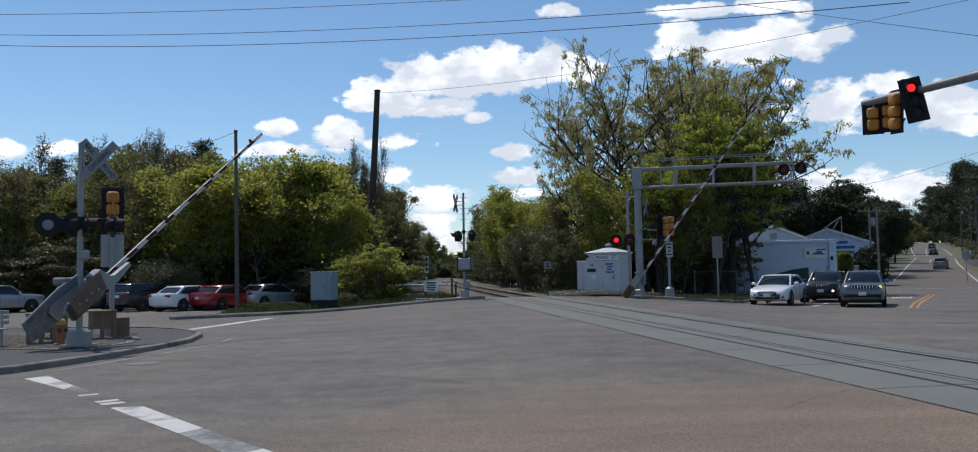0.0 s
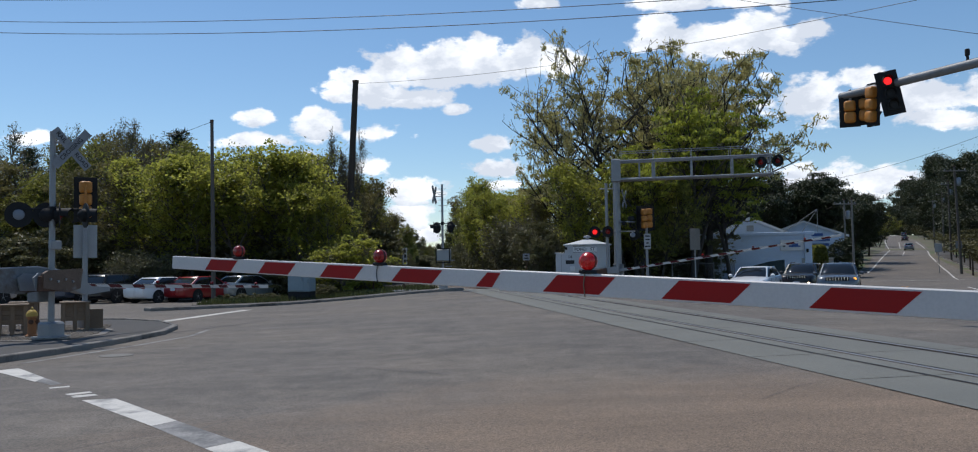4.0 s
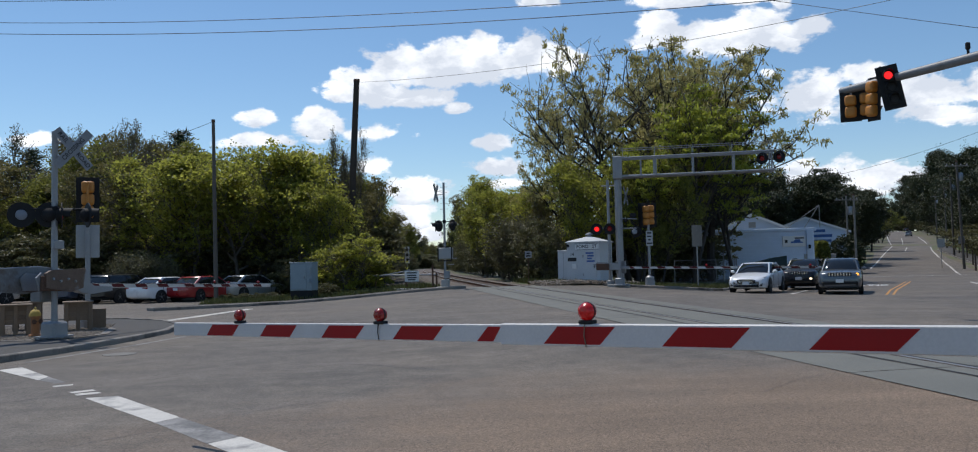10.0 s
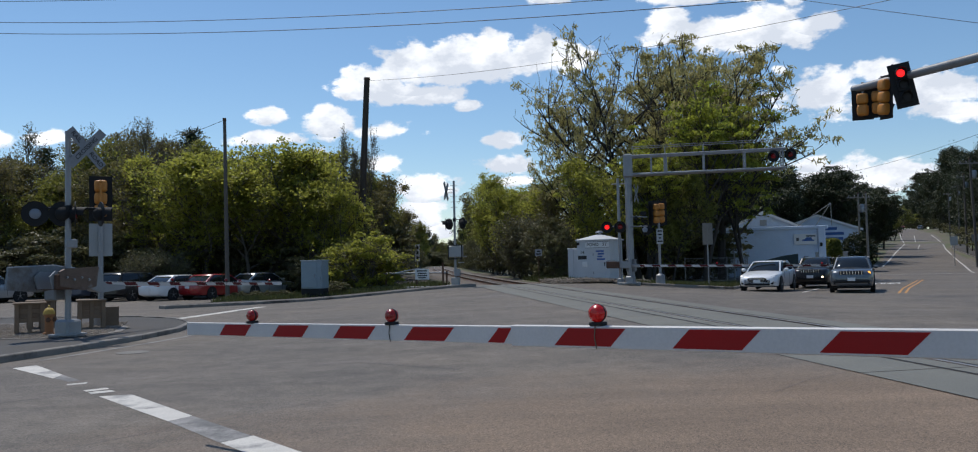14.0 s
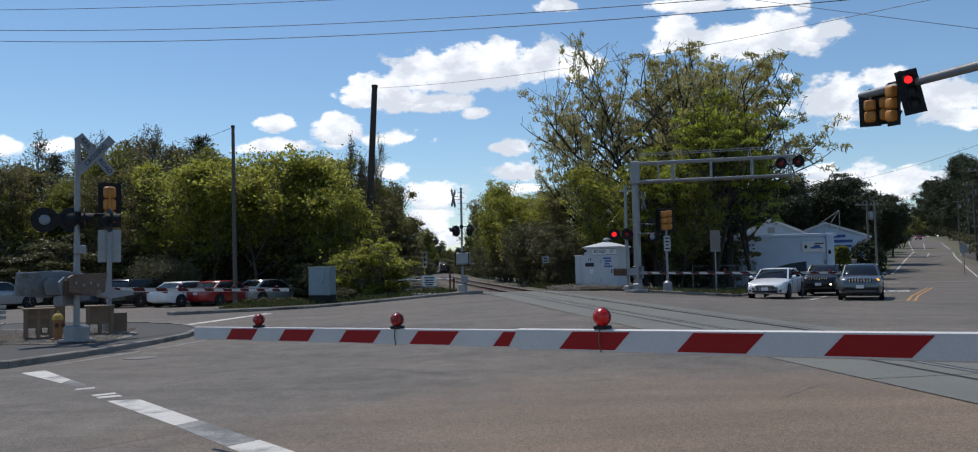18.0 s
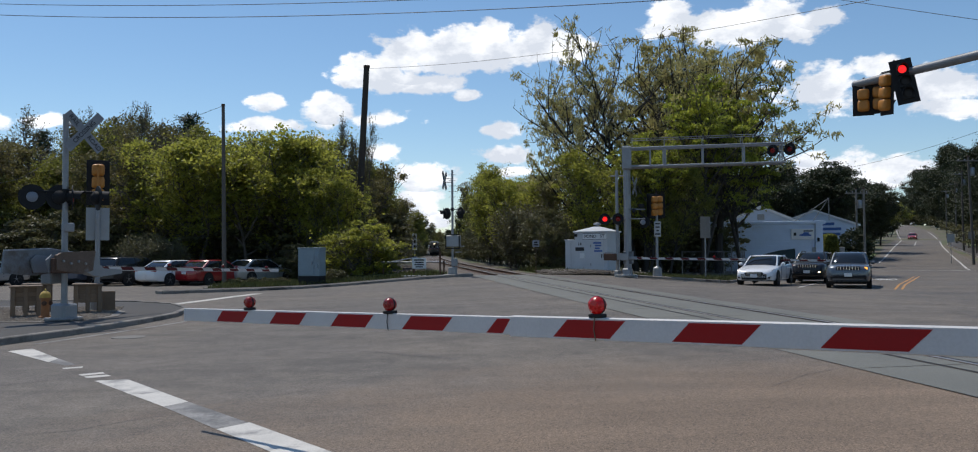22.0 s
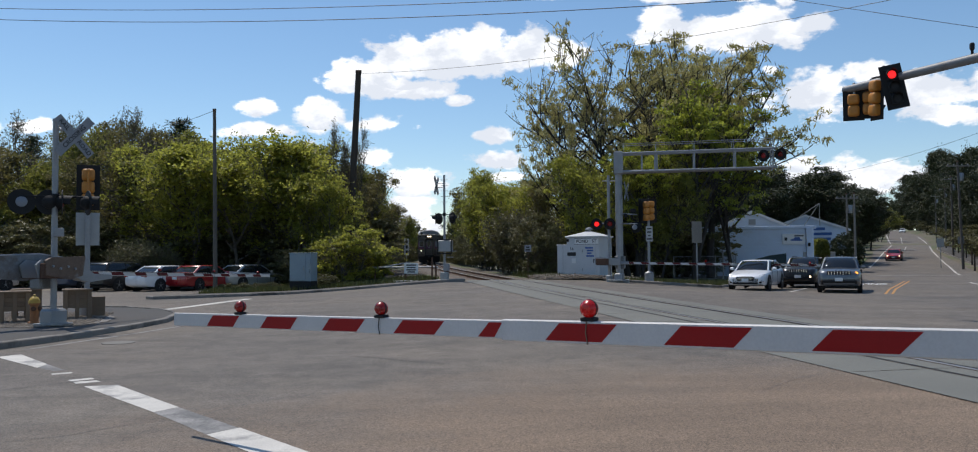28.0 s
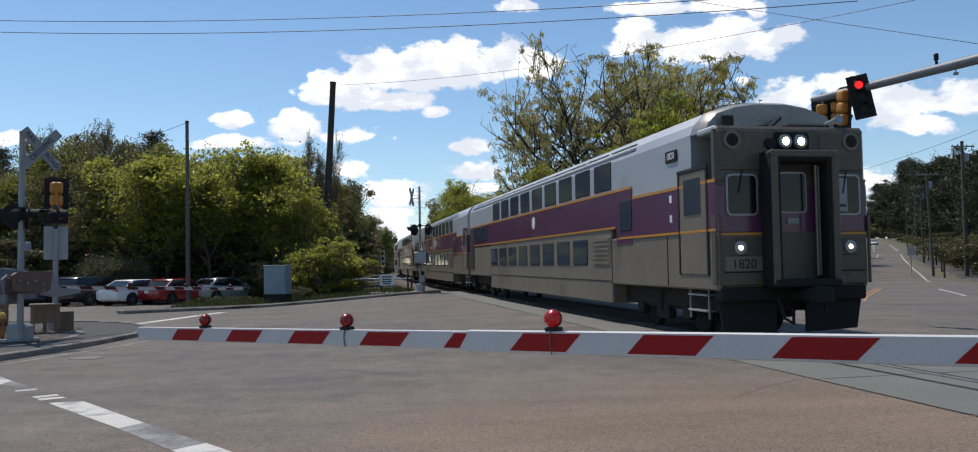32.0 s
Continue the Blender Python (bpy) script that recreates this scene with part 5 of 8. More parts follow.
# broad counterweights and the cover of the gate machine
RUSTPAINT = material("rust_stained_grey_paint", (0.15, 0.10, 0.072), 0.7, metal=0.1, var=0.35, scale=3.5, fine=30, second=(0.23, 0.225, 0.22), second_at=0.6)
part("counterweight_plate", Build().slab([(0.05, -0.1), (0.1, 0.26), (-0.7, 0.34), (-1.95, 0.26), (-2.0, -0.24), (-1.1, -0.3), (-0.5, -0.2)], -0.03, 0.03, pose(0, 0.32, 0.1, 90)), GATEGREY, ARM_LEFT, "grey steel counterweight plate")
part("counterweight_plate", Build().slab([(0.0, -0.16), (0.06, 0.32), (-0.95, 0.26), (-1.1, 0.18), (-1.1, -0.16), (-0.35, -0.26)], -0.04, 0.04, pose(0, -0.32, 0.1, 90)), RUSTPAINT, ARM_LEFT, "rust-stained steel counterweight plate")
part("counterweight_block", Build().box(-1.55, 0.42, 0.02, 0.6, 0.12, 0.34, 0.02), GATEGREY, ARM_LEFT)
part("counterweight_rim", Build().tube([(-1.95, 0.32, 0.37), (-0.7, 0.32, 0.45), (0.1, 0.32, 0.37)], 0.03, 6), SILVER, ARM_LEFT)
for k in range(4):
    part("plate_bolt", Build().turned([(0.035, 0), (0.03, 0.03), (0.0, 0.035)], pose(-0.25 - 0.22 * k, -0.36, 0.1 + 0.05 * (k % 2), 90), 8), GALV, ARM_LEFT)
part("arm_shoe", Build().slab([(-0.1, -0.1), (-0.1, 0.36), (0.22, 0.36), (0.36, 0.05), (0.5, -0.03), (1.1, -0.05), (1.1, -0.15), (0.4, -0.24), (0.1, -0.2)], -0.12, 0.12, pose(0, -0.1, 0.02, 90)), SILVER, ARM_LEFT, "curved grey shoe holding the arm")
part("machine_cover", Build().box(-0.05, 0.3, 1.62, 0.62, 0.5, 0.2, 0.05), GATEGREY, GATE_LEFT)
crossbuck(GATE_LEFT, pose(0.22, -0.36, 4.66, 0, 0, -22), BOARDSHADED)
for z in (4.82, 4.48):
    part("boards_bracket", Build().rod((0, 0, z), (0.2, -0.33, z), 0.03, None, 6), GALV, GATE_LEFT)
part("light_bar", Build().rod((-0.55, 0.53, 3.16), (0.55, -0.53, 3.16), 0.03, None, 8).box(0, 0, 3.1, 0.2, 0.2, 0.26, 0.03), BLACK, GATE_LEFT)
# the bar runs across the view: lamps at its ends and beside the mast
LAMP_WAY = Vector((0.72, -0.69, 0))
for k, turn, lens, hood in ((-0.72, -44, CLEARLENS, False), (-0.12, 138, REDGLASS, True), (0.16, 45, REDGLASS, True), (0.74, 60, REDGLASS, True)):
    p = LAMP_WAY * k
    flasher(GATE_LEFT, pose(p.x, p.y, 3.02, 0, 0, turn), lens, "", hood)
part("number_box", Build().box(0, -0.1, 2.28, 0.32, 0.12, 0.22, 0.02), SILVER, GATE_LEFT)
part("cap", Build().turned([(0.08, 0), (0.07, 0.05), (0.0, 0.07)], pose(0, 0, 5.04), 12), GALV, GATE_LEFT)

# gate beside the viewer
GATE_NEAR = thing("crossing_gate", "railway crossing gate lowered across the approach lane", "crossing gate", pose(4.65, 2.04, ground_z(4.65, 2.04), 0, 0, 141.6))
PIVOT_NEAR = 1.322 - ground_z(4.65, 2.04)
gate_post(GATE_NEAR, PIVOT_NEAR, 4.6)
ARM_NEAR = gate_arm(GATE_NEAR, (0, 0, PIVOT_NEAR), 9.98, 5.88, 0.142, 0.124, 9.355, 0.828, 5.465, 0.845, ((5.2, REDARM), (7.07, REDDIM), (8.9, REDDIM)), 0.058)
crossbuck(GATE_NEAR, pose(0, 0.2, 4.2, 0, 0, 180))
for x in (-0.5, 0.5):
    flasher(GATE_NEAR, pose(x, -0.2, 2.7), REDDIM)

# gate and gantry over the far side
GATE_FAR = thing("crossing_gate", "railway crossing gate beside the white hut and waiting cars", "crossing gate", at(6.6, 44.2, 0.1, -23))
gate_post(GATE_FAR, 0.95, 5.6, 0.085)
ARM_FAR = gate_arm(GATE_FAR, (0, 0, 0.95), 11.1, 6.0, 0.13, 0.115, 10.6, 0.82, 5.7, 0.82, ((4.5, REDARM), (7.0, REDGLASS), (9.45, REDARM)), 0.05, SHADERED)


def cantilever():
    """The steel post with a box truss and lights over the road."""
    g = thing("cantilever_signal", "grey steel cantilever truss with crossing lights over the road", "cantilever", at(6.75, 45.0, 0.1, -9))
    part("post", Build().rod((0, 0, 0), (0, 0, 7.02), 0.2, 0.19, 16).turned([(0.32, 0), (0.32, 0.05), (0.22, 0.07), (0.21, 0.2)]), SILVER, g)
    for i, (y, z) in enumerate(((-0.35, 6.85), (0.35, 6.85), (-0.35, 5.85), (0.35, 5.85))):
        part("chord", Build().rod((0.1, y, z), (8.15, y, z + 0.06), 0.06, None, 10), SILVER, g)
    part("saddle", Build().box(0.0, 0, 6.35, 0.5, 0.84, 1.2, 0.03), SILVER, g)
    for x in (1.25, 1.95, 2.05, 4.0, 6.1, 8.0):
        b = Build()
        for y in (-0.35, 0.35):
            b.box(x, y, 6.36, 0.075, 0.06, 1.0, 0.01)
        b.box(x, 0, 5.85, 0.07, 0.7, 0.05, 0.01).box(x, 0, 6.86, 0.05, 0.7, 0.05, 0.01)
        part("strut", b, SILVER, g)
    part("walkway", Build().box(4.1, 0, 5.93, 7.9, 0.6, 0.04, 0.01), GALV, g)
    rail = Build().rod((0.2, -0.38, 7.35), (8.1, -0.38, 7.42), 0.018, None, 6).rod((0.2, 0.38, 7.35), (8.1, 0.38, 7.42), 0.018, None, 6)
    for x in (0.3, 2.0, 4.0, 6.0, 8.0):
        rail.rod((x, -0.38, 6.9), (x, -0.38, 7.38), 0.014, None, 5).rod((x, 0.38, 6.9), (x, 0.38, 7.38), 0.014, None, 5)
    part("handrail", rail, GALV, g)
    part("light_bracket", Build().rod((7.2, -0.3, 6.45), (8.6, -0.3, 6.45), 0.03, None, 8), BLACK, g)
    flasher(g, pose(7.5, -0.55, 6.5, 0, 0, -30), REDDIM, "crossing light on the cantilever's end")
    flasher(g, pose(8.35, -0.55, 6.55, 0, 0, -30), REDGLASS, "crossing light on the cantilever's end")
    # lights and boards on the post
    part("side_mast", Build().rod((-0.55, -0.1, 0.0), (-0.55, -0.1, 5.7), 0.085, 0.08, 12).turned([(0.2, 0), (0.2, 0.25), (0.1, 0.3)], pose(-0.55, -0.1, 0)), SILVER, g)
    part("cross_arm", Build().box(-0.35, -0.1, 5.4, 1.1, 0.06, 0.06, 0.01).rod((-1.3, -0.2, 3.1), (0.95, -0.2, 3.05), 0.03, None, 8).rod((0.1, -0.2, 3.6), (0.95, -0.2, 3.55), 0.03, None, 8), GALV, g)
    flasher(g, pose(-1.2, -0.3, 3.06, 0, 0, 6), REDLIT, "lit red crossing light")
    flasher(g, pose(-0.5, -0.3, 3.06, 0, 0, 6), REDDIM, "dim red crossing light")
    flasher(g, pose(0.9, -0.1, 2.88, 0, 0, 150), REDGLASS)
    part("lens_back", Build().turned([(0.14, 0), (0.12, 0.06)], pose(0.82, -0.3, 2.86, 90), 16), CLEARLENS, g)
    part("small_lamp", Build().box(0.75, -0.15, 3.75, 0.3, 0.2, 0.24, 0.04).box(0.35, -0.2, 3.5, 0.18, 0.16, 0.2, 0.03), BLACK, g)
    crossbuck(g, pose(0.4, 0.15, 4.85, 0, 0, 74), BOARDSHADED)
    part("footing", Build().box(-0.1, 0, -0.08, 1.2, 0.9, 0.3, 0.03), CONCRETE, g)
    return g


cantilever()

# mast in the middle, beyond the line
MAST = thing("signal_mast", "crossing signal mast with boards, lights and a grey case", "signal mast", at(-2.72, 45.0, 0.02, 80))
part("base", Build().box(0, 0, 0.25, 0.42, 0.42, 0.5, 0.04).box(0, 0, 0.02, 0.9, 0.9, 0.16, 0.03), CONCRETE, MAST)
part("mast", Build().rod((0, 0, 0.1), (0, 0, 5.75), 0.066, 0.06, 14), SILVER, MAST)
crossbuck(MAST, pose(0, 0.45, 5.2, 0, 0, 180))
crossbuck(MAST, pose(0, 0.42, 5.2))
part("bracket", Build().box(0, 0.22, 5.3, 0.05, 0.45, 0.04, 0.01).box(0, 0.22, 5.1, 0.05, 0.45, 0.04, 0.01), GALV, MAST)
part("light_bar", Build().rod((0, -0.5, 3.62), (0, 0.4, 3.62), 0.025, None, 8).box(0, 0, 3.62, 0.16, 0.16, 0.2, 0.02), BLACK, MAST)
flasher(MAST, pose(-0.1, 0.46, 3.4, 0, 0, 190), REDGLASS)
flasher(MAST, pose(0.1, 0.33, 3.4, 0, 0, 150), REDGLASS)
flasher(MAST, pose(0.0, -0.45, 3.42, 0, 0, 48), REDGLASS)
part("signal_case", Build().box(0, -0.05, 1.9, 0.42, 0.74, 0.62, 0.03), SIGNGREY, MAST, "grey signal case on the mast")
part("case_frame", Build().box(-0.23, -0.42, 1.85, 0.05, 0.05, 0.8).box(-0.23, 0.32, 1.85, 0.05, 0.05, 0.8).box(-0.23, -0.05, 1.5, 0.05, 0.8, 0.06).box(-0.23, -0.05, 2.24, 0.05, 0.8, 0.05), BLACK, MAST, "dark steel frame round the case")
part("ladder_step", Build().box(0.1, -0.45, 1.62, 0.3, 0.3, 0.05, 0.01).box(0.1, -0.3, 1.3, 0.3, 0.3, 0.05, 0.01), GALV, MAST)
part("lower_case", Build().box(0, -0.1, 0.75, 0.3, 0.3, 0.4, 0.02), SILVER, MAST)
for k in range(5):
    part("step_peg", Build().rod((0, -0.2, 4.3 + 0.3 * k), (0, 0.2, 4.3 + 0.3 * k), 0.012, None, 6), GALV, MAST)


# ---- traffic signals ----
def signal_head(parent, m, lit=None, front=True, sections=3, label=""):
    """A three-lens head with a black backplate; faces -y."""
    h = 0.36 * sections
    head = part("signal_head", Build().box(0, 0, 0, 0.62, 0.012, h + 0.24, 0.004), BLACK, parent, label or "yellow traffic signal head with a black backplate", m)
    for i in range(sections):
        z = h / 2 - 0.18 - 0.36 * i
        rings = []
        for y, r in ((0.0, 0.174), (0.12, 0.174), (0.17, 0.164), (0.2, 0.14), (0.215, 0.08)):
            rings.append([(r * math.copysign(abs(math.cos(a)) ** 0.5, math.cos(a)), y, z + r * math.copysign(abs(math.sin(a)) ** 0.42, math.sin(a))) for a in [2 * math.pi * k / 20 for k in range(20)]])
        part("section", Build().loft(rings), SIGNAL_YELLOW, head, "rounded yellow signal housing", angle=1.0)
        part("door", Build().box(0, -0.03, z, 0.35, 0.05, 0.345, 0.02), BLACK, head)
        part("lens", Build().turned([(0.118, 0.0), (0.105, 0.02), (0.0, 0.03)], pose(0, -0.056, z, 90), 18), lit if (lit and i == 0) else DARK, head)
        rings = []
        for k in range(10):
            a = radians(-25 + 230 * k / 9)
            e = -0.06 - 0.2 * max(0.25, math.sin(max(0.0, min(math.pi, a))))
            rings.append([(0.16 * math.cos(a), -0.05, z + 0.16 * math.sin(a)), (0.165 * math.cos(a), -0.05, z + 0.165 * math.sin(a)), (0.163 * math.cos(a), e, z + 0.163 * math.sin(a)), (0.158 * math.cos(a), e, z + 0.158 * math.sin(a))])
        part("visor", Build().loft(rings), BLACK, head)
    return head


post = thing("traffic_signal", "traffic signal on a post above a bare sign back", "traffic signal", at(-11.75, 23.9, 0.12, 206))
part("post", Build().rod((0, 0, 0), (0, 0, 3.3), 0.07, 0.07, 12).turned([(0.2, 0), (0.19, 0.25), (0.09, 0.35)]), SILVER, post)
signal_head(post, pose(0, -0.25, 3.72))
part("mount", Build().box(0, -0.1, 4.2, 0.08, 0.3, 0.06, 0.01).box(0, -0.1, 2.98, 0.08, 0.3, 0.06, 0.01).rod((0, 0, 3.2), (0, 0, 4.15), 0.03, None, 8), SIGNAL_YELLOW, post)
part("sign_back", Build().box(0, -0.1, 2.5, 0.62, 0.006, 0.95, 0.002), SIGNGREY, post, "bare metal back of a road sign")

post = thing("traffic_signal", "traffic signal pair on a post behind the lowered gate", "traffic signal", at(8.55, 46.2, 0.1, 30))
part("post", Build().rod((0, 0, 0), (0, 0, 3.5), 0.075, 0.07, 12).turned([(0.26, 0), (0.24, 0.5), (0.1, 0.6)]), SILVER, post)
signal_head(post, pose(-0.22, 0.0, 3.92, 0, 0, 185))
signal_head(post, pose(0.2, 0.0, 3.96, 0, 0, 150))
part("backplate", Build().box(0.0, 0.18, 3.94, 1.1, 0.012, 1.38, 0.004), BLACK, post)
sign = part("sign_plate", Build().box(0, -0.12, 2.66, 0.38, 0.006, 0.84, 0.003), BOARDWHITE, post, "narrow white instruction sign", pose(0, 0, 0, 0, 0, -22))
for k, w in enumerate((0.26, 0.24, 0.14, 0.3)):
    part("text_bar", Build().box(0, -0.126, 2.95 - 0.19 * k, w, 0.004, 0.075, 0.001), INK, sign)

MASTARM = thing("traffic_signal", "traffic signals on a steel arm over the road", "traffic signal", pose(14.6, 12.4, 0))
P0 = Vector((0, 0, 6.35))
P1 = P0.lerp(Vector((8.55 - 14.6, 20.95 - 12.4, 5.78)), 0.965)
part("pole", Build().rod((0, 0, 0), (0, 0, 6.6), 0.17, 0.13, 16).turned([(0.3, 0), (0.3, 0.05), (0.2, 0.3)]), GALV, MASTARM)
part("arm", Build().tube([P0.lerp(P1, t) for t in (0, 0.25, 0.5, 0.75, 1.0)], [0.15, 0.135, 0.12, 0.105, 0.092], 14), GATEGREY, MASTARM, "tapered grey steel arm")
part("arm_cap", Build().turned([(0.096, 0), (0.085, 0.04), (0, 0.06)], Matrix.Translation(P1) @ (P1 - P0).to_track_quat("Z", "Y").to_matrix().to_4x4(), 14), GALV, MASTARM)
c = P0.lerp(P1, 0.896)
ACROSS = Vector((0.92, -0.39, 0))
signal_head(MASTARM, Matrix.Translation(c + Vector((0.05, -0.3, -0.22))) @ pose(0, 0, 0, 0, -11, -10) @ Matrix.Scale(0.8, 4), REDLIT, label="traffic signal head showing red")
signal_head(MASTARM, Matrix.Translation(c - ACROSS * 0.15 + Vector((0, 0.1, -0.40))) @ pose(0, 0, 0, 0, -4, 100) @ Matrix.Scale(0.8, 4))
signal_head(MASTARM, Matrix.Translation(c - ACROSS * 0.17 + Vector((0, 0.5, -0.45))) @ pose(0, 0, 0, 0, 0, 150) @ Matrix.Scale(0.78, 4), sections=2)
signal_head(MASTARM, Matrix.Translation(c - ACROSS * 0.52 + Vector((0, 0.5, -0.48))) @ pose(0, 0, 0, 0, 0, 158) @ Matrix.Scale(0.78, 4), sections=2)
for t in (0.87, 0.93, 0.975):
    c = P0.lerp(P1, t)
    part("bracket", Build().box(c.x, c.y + 0.05, c.z - 0.22, 0.05, 0.07, 0.7, 0.01), GALV, MASTARM)
for t, s in ((0.70, 0.09), (0.9, 0.07)):
    c = P0.lerp(P1, t)
    part("detector", Build().rod((c.x, c.y, c.z), (c.x, c.y, c.z + 0.26), 0.03, None, 8).box(c.x, c.y, c.z + 0.28, s, s, 0.16, 0.02), BLACK, MASTARM)
c = P0.lerp(P1, 0.66)
part("cable_grip", Build().box(c.x, c.y, c.z - 0.2, 0.1, 0.06, 0.06, 0.01).rod((c.x, c.y, c.z - 0.2), (c.x, c.y, c.z), 0.012, None, 6), GALV, MASTARM)


# ---- hut and cabinets ----
def hut():
    h = thing("signal_hut", "white steel railway signal hut with a low pyramid roof", "signal hut", at(5.75, 50.6, 0.12, -28))
    s, z1 = 2.1, 2.42
    part("body", Build().box(0, 0, z1 / 2, s, s, z1, 0.02), HUTWHITE, h)
    part("roof", Build().slab([(-1.13, -1.13), (1.13, -1.13), (1.13, 1.13), (-1.13, 1.13)], z1, z1 + 0.06).add([(-1.13, -1.13, z1 + 0.06), (1.13, -1.13, z1 + 0.06), (1.13, 1.13, z1 + 0.06), (-1.13, 1.13, z1 + 0.06), (0, 0, z1 + 0.42)], [(0, 1, 4), (1, 2, 4), (2, 3, 4), (3, 0, 4), (0, 3, 2, 1)]), HUTWHITE, h, "shallow white metal roof")
    part("vent_cap", Build().turned([(0.1, 0), (0.1, 0.1), (0.24, 0.12), (0.2, 0.2), (0.05, 0.26)], pose(0, 0, z1 + 0.36), 14), GALV, h)
    part("door", Build().box(0.38, -s / 2 - 0.015, 1.08, 0.86, 0.04, 1.95, 0.01), HUTWHITE, h, "white steel hut door")
    part("door_hinge", Build().box(0.0, -s / 2 - 0.05, 1.6, 0.05, 0.05, 0.16, 0.01).box(0.0, -s / 2 - 0.05, 0.5, 0.05, 0.05, 0.16, 0.01), GALV, h)
    part("door_handle", Build().box(0.7, -s / 2 - 0.06, 1.0, 0.04, 0.06, 0.22, 0.01), BLACK, h)
    for x in (-0.9, -0.45, 0.0, 0.45, 0.9):
        part("wall_seam", Build().box(-s / 2 - 0.008, x, z1 / 2, 0.016, 0.04, z1 - 0.1), HUTWHITE, h)
    plate = part("name_board", Build().box(0.25, -s / 2 - 0.03, 2.17, 1.5, 0.02, 0.34, 0.004), SIGNWHITE, h, "white board with the crossing's street name")
    lettering("name", "POND", 0.27, INK, plate, pose(-0.02, -s / 2 - 0.043, 2.17, 90, 0, 0))
    lettering("name", "ST", 0.27, INK, plate, pose(0.74, -s / 2 - 0.043, 2.17, 90, 0, 0))
    boxes("board_edge", ((0.25, -s / 2 - 0.043, 2.345, 1.52, 0.01, 0.02), (0.25, -s / 2 - 0.043, 1.995, 1.52, 0.01, 0.02)), INK, plate)
    lettering("number", "14", 0.26, INK, h, pose(-0.72, -s / 2 - 0.004, 1.72, 90, 0, 0))
    part("number_bar", Build().box(-0.72, -s / 2 - 0.004, 1.42, 0.56, 0.008, 0.22), INK, h)
    for k in range(4):
        part("blue_notice", Build().box(0.42 + 0.06 * (k % 2), -s / 2 - 0.04, 1.78 - 0.16 * k, 0.5 - 0.1 * (k % 3), 0.006, 0.1), BLUEINK, h, "faded blue lettering")
    part("notice_box", Build().box(-0.55, -s / 2 - 0.05, 1.02, 0.28, 0.1, 0.3, 0.01), SIGNWHITE, h)
    part("lamp", Build().box(-0.95, -s / 2 - 0.06, 2.25, 0.14, 0.12, 0.16, 0.02), BLACK, h)
    part("plinth", Build().box(0, 0, 0.0, s + 0.2, s + 0.2, 0.16, 0.02), CONCRETE, h)
    side = thing("relay_cabinet", "tall white relay cabinet beside the hut", "cabinet", at(4.3, 50.9, 0.1, -28))
    part("body", Build().box(0, 0, 0.95, 0.75, 0.65, 1.9, 0.015), HUTWHITE, side)
    part("lid", Build().box(0, 0, 1.93, 0.82, 0.72, 0.06, 0.01), HUTWHITE, side)
    part("door_seam", Build().box(0.0, -0.33, 0.95, 0.02, 0.012, 1.8), GALV, side)


hut()
plate = thing("distance_plate", "small white number plate on a post beside the line", "railway sign", at(bearing(837, 51.5), 51.5))
part("post", Build().rod((0, 0.03, 0), (0, 0.03, 2.1), 0.02, None, 8), RUST, plate)
face = part("plate", Build().box(0, 0, 1.92, 0.42, 0.012, 0.42, 0.004), BOARDSHADED, plate)
for z, w in ((2.0, 0.2), (1.84, 0.28)):
    part("number_bar", Build().box(0, -0.012, z, w, 0.006, 0.08, 0.001), INK, face)
cab = thing("utility_cabinet", "blue-grey steel roadside utility cabinet on a dark plinth", "cabinet", at(-10.05, 43.6, 0.05, -12))
part("body", Build().box(0, 0, 1.2, 1.2, 0.8, 1.45, 0.02).box(0, -0.01, 1.94, 1.26, 0.86, 0.05, 0.01), CABINET, cab)
part("door", Build().box(-0.12, -0.41, 1.2, 0.86, 0.03, 1.32, 0.01), CABINET, cab)
part("side_box", Build().box(0.52, -0.46, 1.5, 0.16, 0.14, 0.36, 0.01), CABINET, cab)
part("meter_box", Build().box(0.48, -0.46, 1.0, 0.12, 0.1, 0.2, 0.01), CABINET, cab)
part("plinth", Build().box(0, 0, 0.22, 1.2, 0.78, 0.54, 0.02), BLACK, cab)
part("handle", Build().box(0.2, -0.45, 1.15, 0.03, 0.05, 0.2, 0.005), GALV, cab)


# ---- small things on the corner ----
def planter(x, y, turn, label):
    p = thing("planter", label, "planter", at(x, y, 0.13, turn) @ Matrix.Diagonal((0.82, 0.82, 0.95, 1)), "timber planters on the corner")
    for a in (-1, 1):
        for c in (-1, 1):
            part("leg", Build().box(a * 0.36, c * 0.36, 0.4, 0.13, 0.13, 0.8, 0.01), TIMBER, p)
    for k in range(4):
        z = 0.36 + 0.125 * k
        for a in (-1, 1):
            part("plank", Build().box(0, a * 0.35, z, 0.72, 0.035, 0.118, 0.005), TIMBER, p)
            part("plank", Build().box(a * 0.35, 0, z, 0.035, 0.66, 0.118, 0.005), TIMBER, p)
    for a in (-1, 1):
        part("middle_leg", Build().box(0, a * 0.38, 0.4, 0.12, 0.04, 0.8, 0.005), TIMBER, p)
    part("rim", Build().box(0, 0, 0.82, 0.94, 0.94, 0.045, 0.01), TIMBER, p, "broad weathered timber rim")
    return p


